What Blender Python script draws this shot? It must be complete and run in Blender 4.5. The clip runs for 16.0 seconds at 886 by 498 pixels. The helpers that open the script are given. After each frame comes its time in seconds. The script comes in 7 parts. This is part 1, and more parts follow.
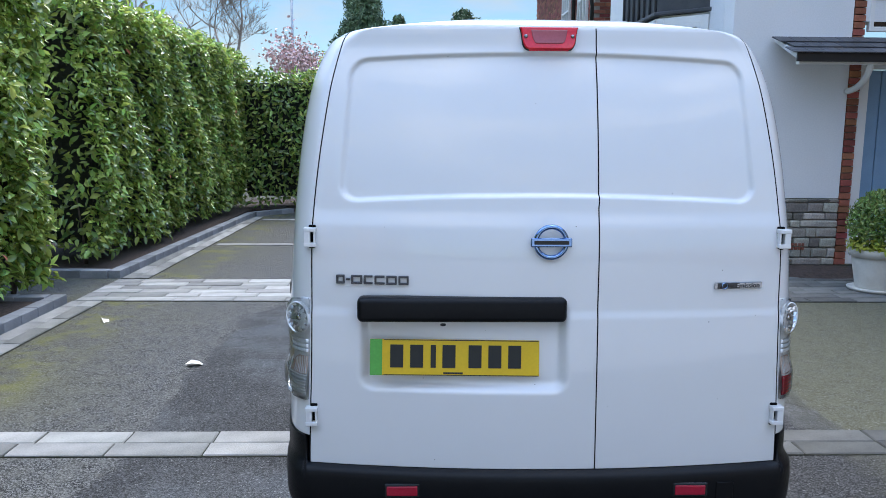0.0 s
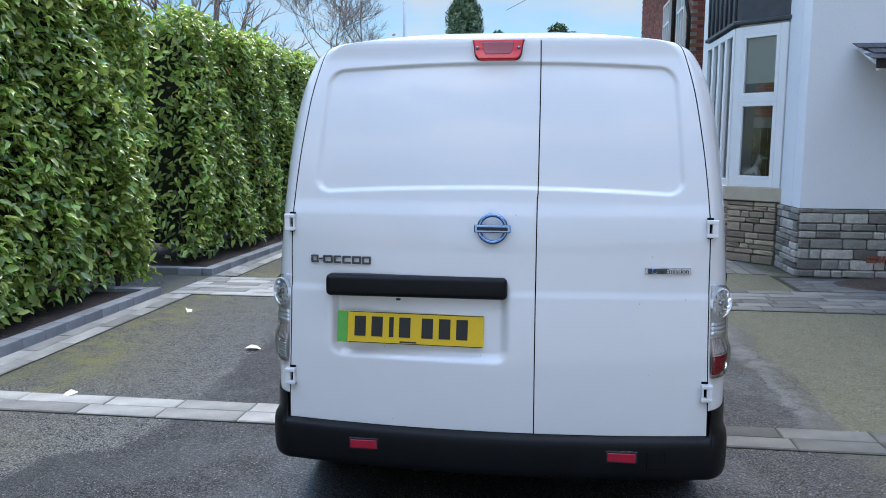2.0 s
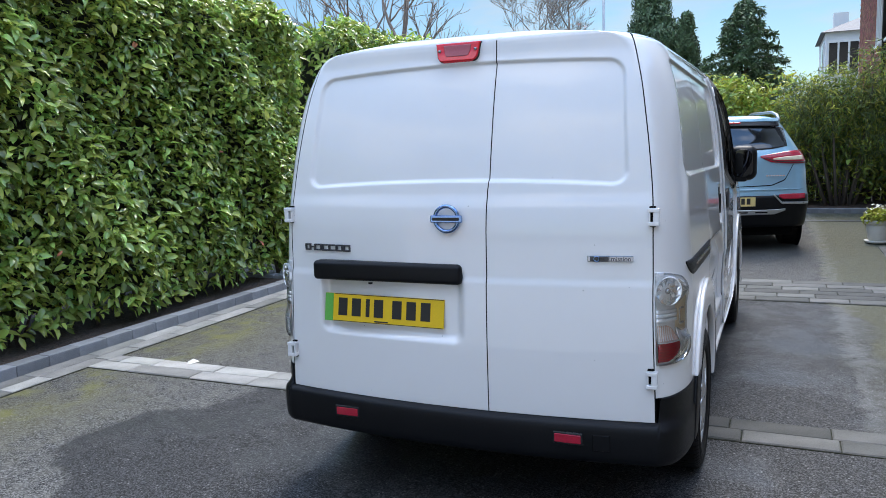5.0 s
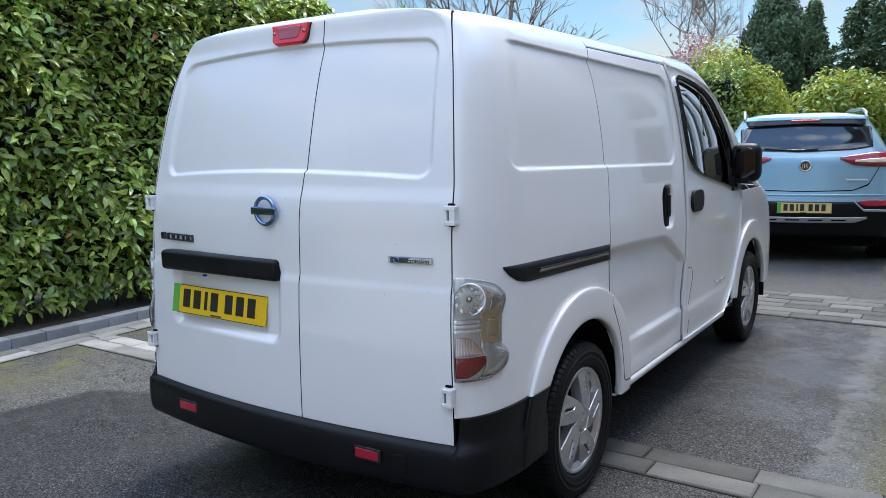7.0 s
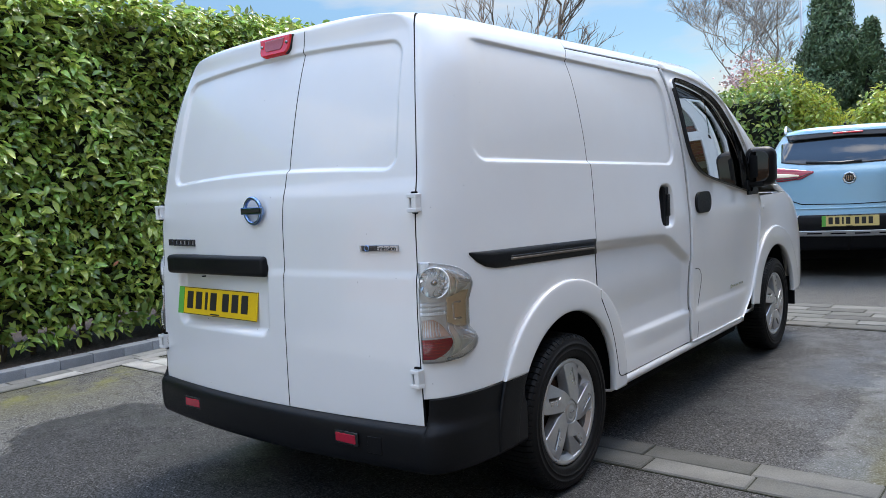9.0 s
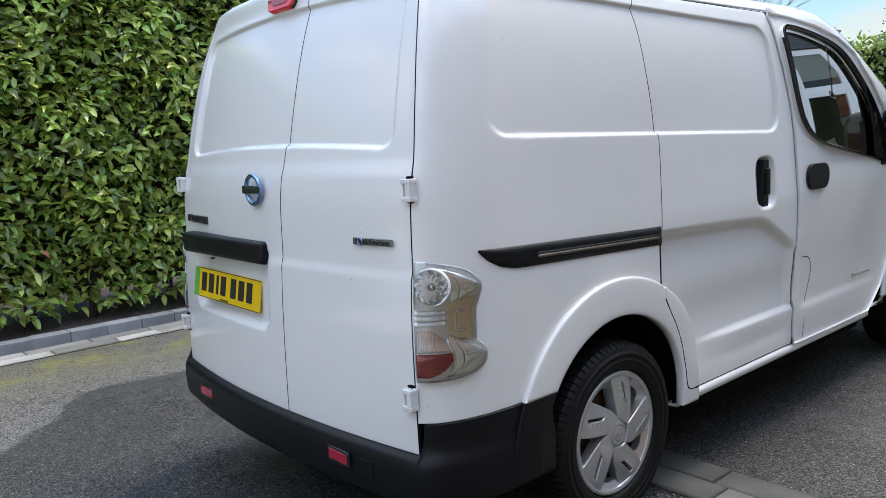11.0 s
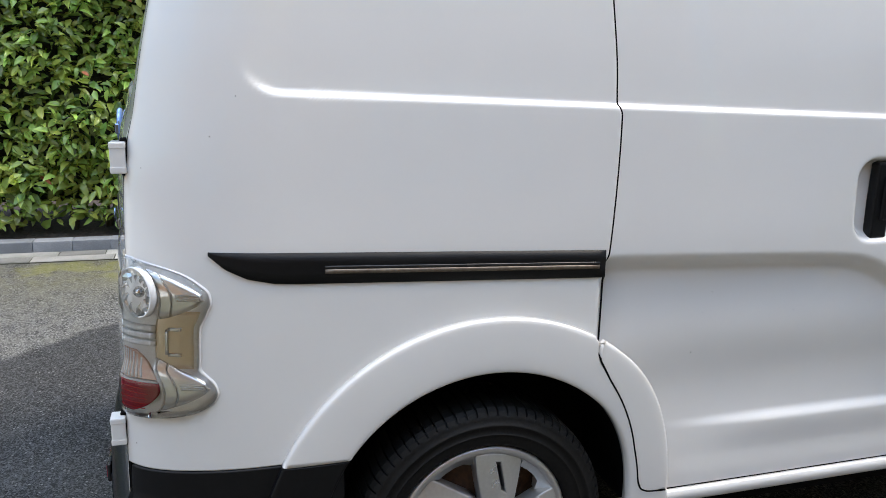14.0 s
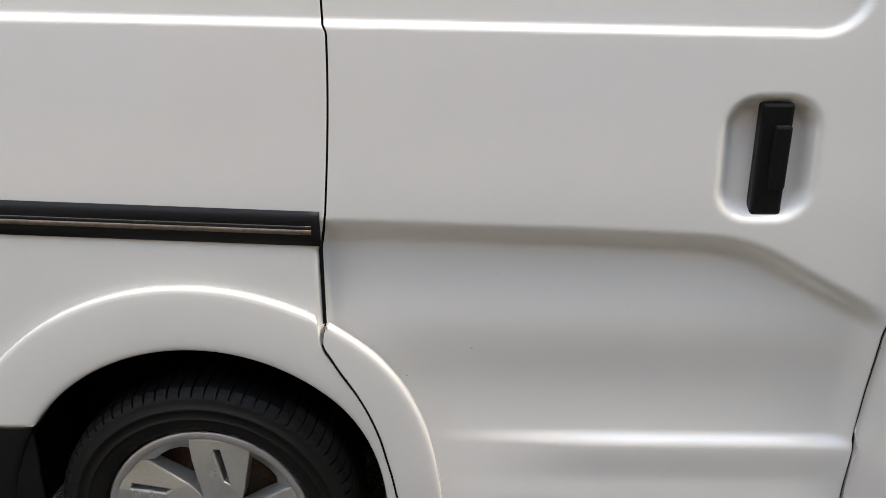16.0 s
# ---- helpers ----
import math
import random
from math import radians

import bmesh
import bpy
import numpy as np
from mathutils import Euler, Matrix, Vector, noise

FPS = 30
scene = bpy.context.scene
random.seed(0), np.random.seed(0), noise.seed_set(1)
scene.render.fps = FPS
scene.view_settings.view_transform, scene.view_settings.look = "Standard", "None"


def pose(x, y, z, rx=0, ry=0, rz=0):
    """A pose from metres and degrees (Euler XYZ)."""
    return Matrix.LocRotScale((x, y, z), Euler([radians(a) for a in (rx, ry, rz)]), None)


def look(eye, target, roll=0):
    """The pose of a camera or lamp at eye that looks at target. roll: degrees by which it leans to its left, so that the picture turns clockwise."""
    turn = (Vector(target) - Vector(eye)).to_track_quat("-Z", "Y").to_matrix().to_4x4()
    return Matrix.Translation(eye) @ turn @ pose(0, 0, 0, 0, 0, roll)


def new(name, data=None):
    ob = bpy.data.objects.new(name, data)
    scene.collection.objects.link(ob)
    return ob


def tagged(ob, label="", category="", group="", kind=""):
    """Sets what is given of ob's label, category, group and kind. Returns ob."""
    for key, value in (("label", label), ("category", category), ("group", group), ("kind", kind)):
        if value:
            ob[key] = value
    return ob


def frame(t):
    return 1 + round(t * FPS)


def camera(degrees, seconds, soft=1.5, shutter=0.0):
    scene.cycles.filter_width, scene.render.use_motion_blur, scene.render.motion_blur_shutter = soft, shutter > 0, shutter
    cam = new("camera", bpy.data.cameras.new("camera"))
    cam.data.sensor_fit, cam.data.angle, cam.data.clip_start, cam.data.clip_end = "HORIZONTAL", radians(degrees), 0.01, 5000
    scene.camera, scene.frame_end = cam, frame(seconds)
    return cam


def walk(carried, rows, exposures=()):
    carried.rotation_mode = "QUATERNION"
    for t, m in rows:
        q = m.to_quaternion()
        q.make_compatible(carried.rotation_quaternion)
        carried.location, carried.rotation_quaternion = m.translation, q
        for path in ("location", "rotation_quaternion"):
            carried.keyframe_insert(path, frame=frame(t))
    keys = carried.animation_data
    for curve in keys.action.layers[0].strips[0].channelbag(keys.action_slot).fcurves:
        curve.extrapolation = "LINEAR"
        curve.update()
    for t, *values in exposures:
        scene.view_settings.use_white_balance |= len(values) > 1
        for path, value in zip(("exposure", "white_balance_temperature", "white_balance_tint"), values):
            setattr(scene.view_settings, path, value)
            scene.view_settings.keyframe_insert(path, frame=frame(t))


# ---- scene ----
cam = camera(59.8, 16.0, soft=0.7)
PATH = [
    (0, (-0.382, -2.348, 1.485), (-0.334, -0.372, 1.182), 0.4),
    (0.5, (-0.133, -2.379, 1.47), (-0.189, -0.401, 1.175), 0.5),
    (1, (0.03, -2.351, 1.427), (-0.116, -0.376, 1.146), 0.7),
    (1.5, (0.148, -2.485, 1.424), (-0.061, -0.514, 1.156), 0.7),
    (2, (0.165, -2.67, 1.437), (-0.089, -0.704, 1.17), 0.2),
    (2.5, (0.16, -2.861, 1.455), (-0.14, -0.903, 1.181), -0.3),
    (3, (0.231, -2.959, 1.477), (-0.127, -1.012, 1.198), -0.8),
    (3.5, (0.438, -2.985, 1.479), (-0.002, -1.054, 1.197), -1.3),
    (4, (0.645, -2.934, 1.47), (0.099, -1.034, 1.188), -1.7),
    (4.2, (0.731, -2.88, 1.455), (0.131, -0.996, 1.173), -1.8),
    (6.3, (1.755, -2.206, 1.432), (0.726, -0.514, 1.152), -1.7),
    (6.5, (1.84, -2.113, 1.407), (0.784, -0.439, 1.125), -1.5),
    (7, (2.006, -1.929, 1.385), (0.892, -0.291, 1.107), -1.2),
    (7.5, (2.109, -1.935, 1.33), (0.948, -0.325, 1.082), -1.3),
    (8, (2.181, -1.906, 1.243), (0.985, -0.316, 1.041), -1.6),
    (8.2, (2.214, -1.906, 1.212), (1.008, -0.321, 1.027), -1.8),
    (10.3, (2.419, -1.533, 1.256), (1.034, -0.106, 1.038), -4.2),
    (10.5, (2.381, -1.469, 1.294), (0.972, -0.07, 1.053), -3.9),
    (11, (2.305, -1.258, 1.29), (0.807, 0.036, 1.007), -3.0),
    (11.5, (2.304, -1.034, 1.295), (0.723, 0.148, 0.973), -1.9),
    (12, (2.372, -0.805, 1.324), (0.72, 0.263, 0.966), -1.0),
    (12.5, (2.287, -0.574, 1.299), (0.569, 0.372, 0.904), -0.4),
    (13, (2.223, -0.35, 1.314), (0.45, 0.47, 0.886), 0.2),
    (13.5, (2.258, -0.089, 1.337), (0.444, 0.619, 0.882), 1.0),
    (14, (2.311, 0.159, 1.351), (0.453, 0.73, 0.882), 1.5),
    (14.5, (2.255, 0.467, 1.352), (0.395, 0.881, 0.742), 1.0),
    (15, (2.244, 0.739, 1.338), (0.379, 0.925, 0.641), 1.3),
    (15.5, (2.227, 0.994, 1.387), (0.37, 1.04, 0.646), 1.1),
    (16, (2.1, 1.246, 1.347), (0.219, 1.184, 0.671), -0.4),
]
walk(cam, [(t, look(eye, target, roll)) for t, eye, target, roll in PATH], exposures=[(0, 1.66, 6700, 10.5), (2, 1.67, 6750, 10.5), (4, 1.70, 6900, 11), (7, 1.72, 7200, 11), (11, 1.86, 7800, 11), (12, 1.93, 8000, 11), (13, 2.04, 8150, 10.5), (14, 2.05, 8200, 10), (14.5, 2.03, 8200, 10), (15, 2.04, 9000, 11), (16, 2.01, 9300, 11)])

# ---- world, sun ----
SUN_AZ, SUN_EL = radians(-4), radians(56)   # from +y towards +x
world = bpy.data.worlds.new("sky")
scene.world = world
world.use_nodes = True
wn, wl = world.node_tree.nodes, world.node_tree.links
wn.clear()
w_out = wn.new("ShaderNodeOutputWorld")
w_bg = wn.new("ShaderNodeBackground")
w_sky = wn.new("ShaderNodeTexSky")
w_sky.sky_type = "NISHITA"
w_sky.sun_disc = False
w_sky.sun_elevation, w_sky.sun_rotation = SUN_EL, SUN_AZ
w_sky.air_density, w_sky.dust_density, w_sky.ozone_density = 1.0, 0.3, 2.5
# broken white cloud over the blue
w_co = wn.new("ShaderNodeTexCoord")
w_map = wn.new("ShaderNodeMapping")
w_map.inputs["Scale"].default_value = (1.2, 1.2, 4.0)
w_noise = wn.new("ShaderNodeTexNoise")
w_noise.inputs["Scale"].default_value, w_noise.inputs["Detail"].default_value = 2.2, 7.0
w_noise.inputs["Roughness"].default_value = 0.55
w_ramp = wn.new("ShaderNodeValToRGB")
w_ramp.color_ramp.elements[0].position, w_ramp.color_ramp.elements[1].position = 0.48, 0.70
w_mix = wn.new("ShaderNodeMix")
w_mix.data_type = "RGBA"
w_mix.inputs["B"].default_value = (5.6, 5.75, 6.0, 1)
wl.new(w_co.outputs["Generated"], w_map.inputs["Vector"])
wl.new(w_map.outputs["Vector"], w_noise.inputs["Vector"])
wl.new(w_noise.outputs["Fac"], w_ramp.inputs["Fac"])
wl.new(w_ramp.outputs["Color"], w_mix.inputs["Factor"])
w_deep = wn.new("ShaderNodeMix")
w_deep.data_type, w_deep.blend_type = "RGBA", "MULTIPLY"
w_deep.inputs["Factor"].default_value = 1.0
w_deep.inputs["B"].default_value = (0.71, 0.90, 1.0, 1)
wl.new(w_sky.outputs["Color"], w_deep.inputs["A"])
wl.new(w_deep.outputs["Result"], w_mix.inputs["A"])
# a cloudy sky is brighter overhead than near the horizon
w_sep = wn.new("ShaderNodeSeparateXYZ")
wl.new(w_co.outputs["Generated"], w_sep.inputs[0])
w_up = wn.new("ShaderNodeMapRange")
w_up.interpolation_type = "SMOOTHSTEP"
for key, v in (("From Min", 0.16), ("From Max", 1.0), ("To Min", 0.27), ("To Max", 1.9)):
    w_up.inputs[key].default_value = v
wl.new(w_sep.outputs["Z"], w_up.inputs["Value"])
w_lum = wn.new("ShaderNodeMix")
w_lum.data_type, w_lum.blend_type = "RGBA", "MULTIPLY"
w_lum.inputs["Factor"].default_value = 1.0
wl.new(w_mix.outputs["Result"], w_lum.inputs["A"])
wl.new(w_up.outputs["Result"], w_lum.inputs["B"])
wl.new(w_lum.outputs["Result"], w_bg.inputs["Color"])
w_bg.inputs["Strength"].default_value = 0.15
wl.new(w_bg.outputs["Background"], w_out.inputs["Surface"])

sun = new("sun", bpy.data.lights.new("sun", "SUN"))
sun.data.energy, sun.data.angle, sun.data.color = 1.2, radians(28), (1.0, 0.95, 0.88)
sun_dir = Vector((math.sin(SUN_AZ) * math.cos(SUN_EL), math.cos(SUN_AZ) * math.cos(SUN_EL), math.sin(SUN_EL)))
sun.matrix_world = look(sun_dir * 30, (0, 0, 0))


# ---- materials ----
def mat(name, base, rough=0.5, metal=0.0, coat=0.0, base2=None, scale=8.0, fine=120.0, bump=0.0, bump_scale=200.0,
        random_by="", spread=0.12, ior=1.45, detail=5.0, rough_var=0.08):
    """A node material: two tones mixed by coarse and fine noise, roughness that wanders, relief, and a tint that varies by piece."""
    m = bpy.data.materials.new(name)
    m.use_nodes = True
    n, k = m.node_tree.nodes, m.node_tree.links
    b = n["Principled BSDF"]
    b.inputs["Metallic"].default_value = metal
    b.inputs["IOR"].default_value = ior
    b.inputs["Coat Weight"].default_value = coat
    b.inputs["Coat Roughness"].default_value = 0.03
    co = n.new("ShaderNodeTexCoord")
    big = n.new("ShaderNodeTexNoise")
    big.inputs["Scale"].default_value, big.inputs["Detail"].default_value = scale, detail
    small = n.new("ShaderNodeTexNoise")
    small.inputs["Scale"].default_value, small.inputs["Detail"].default_value = fine, 3.0
    for t in (big, small):
        k.new(co.outputs["Object"], t.inputs["Vector"])
    add = n.new("ShaderNodeMath")
    add.operation = "ADD"
    k.new(big.outputs["Fac"], add.inputs[0])
    k.new(small.outputs["Fac"], add.inputs[1])
    rng = n.new("ShaderNodeMapRange")
    rng.inputs["From Min"].default_value, rng.inputs["From Max"].default_value = 0.75, 1.25
    k.new(add.outputs[0], rng.inputs["Value"])
    mix = n.new("ShaderNodeMix")
    mix.data_type = "RGBA"
    base2 = base2 or tuple(c * 0.85 for c in base)
    mix.inputs["A"].default_value, mix.inputs["B"].default_value = (*base, 1), (*base2, 1)
    k.new(rng.outputs["Result"], mix.inputs["Factor"])
    colour = mix.outputs["Result"]
    if random_by:
        if random_by == "island":
            r = n.new("ShaderNodeNewGeometry").outputs["Random Per Island"]
        else:
            r = n.new("ShaderNodeObjectInfo").outputs["Random"]
        hsv = n.new("ShaderNodeHueSaturation")
        mr = n.new("ShaderNodeMapRange")
        mr.inputs["To Min"].default_value, mr.inputs["To Max"].default_value = 1 - spread * 3, 1 + spread * 3
        k.new(r, mr.inputs["Value"])
        k.new(mr.outputs["Result"], hsv.inputs["Value"])
        mr2 = n.new("ShaderNodeMapRange")
        mr2.inputs["To Min"].default_value, mr2.inputs["To Max"].default_value = 0.5 - spread * 0.18, 0.5 + spread * 0.18
        wn2 = n.new("ShaderNodeTexWhiteNoise")
        wn2.noise_dimensions = "1D"
        k.new(r, wn2.inputs["W"])
        k.new(wn2.outputs["Value"], mr2.inputs["Value"])
        k.new(mr2.outputs["Result"], hsv.inputs["Hue"])
        k.new(colour, hsv.inputs["Color"])
        colour = hsv.outputs["Color"]
    k.new(colour, b.inputs["Base Color"])
    rr = n.new("ShaderNodeMapRange")
    rr.inputs["To Min"].default_value, rr.inputs["To Max"].default_value = max(0.01, rough - rough_var), min(1.0, rough + rough_var)
    k.new(big.outputs["Fac"], rr.inputs["Value"])
    k.new(rr.outputs["Result"], b.inputs["Roughness"])
    if bump:
        bn = n.new("ShaderNodeTexNoise")
        bn.inputs["Scale"].default_value, bn.inputs["Detail"].default_value = bump_scale, 4.0
        k.new(co.outputs["Object"], bn.inputs["Vector"])
        bp = n.new("ShaderNodeBump")
        bp.inputs["Strength"].default_value, bp.inputs["Distance"].default_value = 1.0, bump
        k.new(bn.outputs["Fac"], bp.inputs["Height"])
        k.new(bp.outputs["Normal"], b.inputs["Normal"])
    return m


def leafy(m, share=0.38):
    """Lets light through a leaf: part of what falls on it comes out on the far side."""
    n, k = m.node_tree.nodes, m.node_tree.links
    b, out = n["Principled BSDF"], n["Material Output"]
    tr, mix = n.new("ShaderNodeBsdfTranslucent"), n.new("ShaderNodeMixShader")
    mix.inputs["Fac"].default_value = share
    k.new(b.inputs["Base Color"].links[0].from_socket, tr.inputs["Color"])
    k.new(b.outputs["BSDF"], mix.inputs[1])
    k.new(tr.outputs["BSDF"], mix.inputs[2])
    k.new(mix.outputs["Shader"], out.inputs["Surface"])
    return m


def glass(name, tint, gloss=0.02, clear=0.85):
    """Thin glass: what lies behind shows through, with a mirror's gloss that grows towards grazing view."""
    m = bpy.data.materials.new(name)
    m.use_nodes = True
    n, k = m.node_tree.nodes, m.node_tree.links
    n.clear()
    out, mix = n.new("ShaderNodeOutputMaterial"), n.new("ShaderNodeMixShader")
    tr, gl, fr = n.new("ShaderNodeBsdfTransparent"), n.new("ShaderNodeBsdfGlossy"), n.new("ShaderNodeFresnel")
    tr.inputs["Color"].default_value = (*[c * clear for c in tint], 1)
    gl.inputs["Roughness"].default_value = gloss
    fr.inputs["IOR"].default_value = 1.5
    k.new(fr.outputs["Fac"], mix.inputs["Fac"])
    k.new(tr.outputs["BSDF"], mix.inputs[1])
    k.new(gl.outputs["BSDF"], mix.inputs[2])
    k.new(mix.outputs["Shader"], out.inputs["Surface"])
    return m


M = {}
M["paint"] = mat("white_car_paint", (0.74, 0.735, 0.725), 0.30, coat=1.0, base2=(0.725, 0.72, 0.71), scale=1.2, fine=8, rough_var=0.03)
def speckle(m):
    """Sparse specks of road dirt on paint."""
    n, k = m.node_tree.nodes, m.node_tree.links
    p = n["Principled BSDF"]
    co, vo = n.new("ShaderNodeTexCoord"), n.new("ShaderNodeTexVoronoi")
    vo.inputs["Scale"].default_value = 26.0
    k.new(co.outputs["Object"], vo.inputs["Vector"])
    sep = n.new("ShaderNodeSeparateColor")
    k.new(vo.outputs["Color"], sep.inputs[0])
    size = n.new("ShaderNodeMapRange")
    for key, v in (("From Min", 0.72), ("From Max", 1.0), ("To Min", 0.0), ("To Max", 0.052)):
        size.inputs[key].default_value = v
    k.new(sep.outputs[0], size.inputs["Value"])
    less = n.new("ShaderNodeMath")
    less.operation = "LESS_THAN"
    k.new(vo.outputs["Distance"], less.inputs[0])
    k.new(size.outputs["Result"], less.inputs[1])
    mix = n.new("ShaderNodeMix")
    mix.data_type = "RGBA"
    k.new(less.outputs[0], mix.inputs["Factor"])
    k.new(p.inputs["Base Color"].links[0].from_socket, mix.inputs["A"])
    mix.inputs["B"].default_value = (0.06, 0.045, 0.035, 1)
    k.new(mix.outputs["Result"], p.inputs["Base Color"])
    return m


M["paint"] = speckle(M["paint"])
M["gap"] = mat("dark_seam", (0.005, 0.005, 0.0055), 0.9, base2=(0.003, 0.003, 0.003), ior=1.2)
M["black"] = mat("black_bumper_plastic", (0.0038, 0.0042, 0.0054), 0.40, base2=(0.0062, 0.0067, 0.0078), scale=5, bump=0.0004, bump_scale=700, ior=1.30)
M["trim"] = mat("gloss_black_trim", (0.012, 0.012, 0.014), 0.25, base2=(0.02, 0.02, 0.02))
M["tyre"] = mat("tyre_rubber", (0.0035, 0.0035, 0.0038), 0.58, base2=(0.007, 0.0068, 0.0066), scale=9, bump=0.001, bump_scale=90, ior=1.3)
M["alloy"] = mat("silver_hubcap_paint", (0.55, 0.55, 0.55), 0.30, metal=0.75, base2=(0.49, 0.49, 0.49), scale=6, coat=0.5)
M["rust"] = mat("rusty_steel", (0.11, 0.055, 0.032), 0.8, base2=(0.05, 0.03, 0.02), scale=14)
M["chrome"] = mat("chrome", (0.75, 0.76, 0.78), 0.08, metal=1.0, rough_var=0.03)
M["mirror"] = mat("mirror_glass", (0.06, 0.06, 0.065), 0.03, metal=1.0, base2=(0.05, 0.05, 0.055), rough_var=0.01)
M["chrome_blue"] = mat("blue_tinted_chrome", (0.22, 0.34, 0.56), 0.10, metal=1.0, base2=(0.19, 0.30, 0.50), rough_var=0.03)
M["lens"] = glass("clear_lamp_lens", (0.97, 0.98, 0.98), 0.02, 0.95)
M["ribs"] = mat("frosted_lamp_plastic", (0.91, 0.915, 0.92), 0.20, metal=0.1, base2=(0.78, 0.785, 0.79), rough_var=0.06)
M["amber"] = mat("amber_clear_reflector", (0.92, 0.80, 0.62), 0.22, metal=0.3, base2=(0.88, 0.73, 0.54), scale=25, rough_var=0.05)
M["turn"] = mat("pinkish_clear_lens", (0.84, 0.66, 0.56), 0.15, metal=0.2, base2=(0.76, 0.52, 0.42), scale=30)
M["reflector"] = mat("bright_lamp_reflector", (0.95, 0.955, 0.96), 0.08, metal=0.66, base2=(0.93, 0.935, 0.94), scale=40, rough_var=0.02)
M["graphite"] = mat("graphite_badge", (0.075, 0.075, 0.08), 0.28, metal=0.6, base2=(0.06, 0.06, 0.065))
M["chrome_dark"] = mat("dark_chrome", (0.34, 0.35, 0.37), 0.12, metal=1.0, rough_var=0.04)
M["red"] = mat("red_lamp_plastic", (0.80, 0.016, 0.030), 0.12, coat=0.8, base2=(0.66, 0.012, 0.022), scale=20)
M["stop"] = mat("crimson_stop_lens", (0.44, 0.011, 0.036), 0.12, coat=0.8, base2=(0.35, 0.010, 0.028), scale=20)
M["runner"] = mat("dull_steel_runner", (0.20, 0.17, 0.14), 0.42, metal=0.6, base2=(0.13, 0.10, 0.08), scale=12)
M["withered"] = mat("withered_orange_leaf", (0.48, 0.17, 0.07), 0.6, base2=(0.36, 0.10, 0.05), scale=3)
M["plate"] = mat("yellow_plate", (0.78, 0.50, 0.015), 0.4, base2=(0.72, 0.46, 0.015), scale=4)
M["plate_pale"] = mat("pale_yellow_plate", (0.72, 0.56, 0.22), 0.4, base2=(0.66, 0.51, 0.20), scale=4)
M["plate_green"] = mat("green_plate_flash", (0.11, 0.42, 0.07), 0.4)
M["ink"] = mat("black_ink", (0.02, 0.02, 0.018), 0.45)
M["dark_glass"] = glass("tinted_window_glass", (0.74, 0.82, 0.78), 0.01, 0.85)
M["cabin"] = mat("dark_cabin_trim", (0.03, 0.032, 0.035), 0.7, base2=(0.05, 0.05, 0.052))


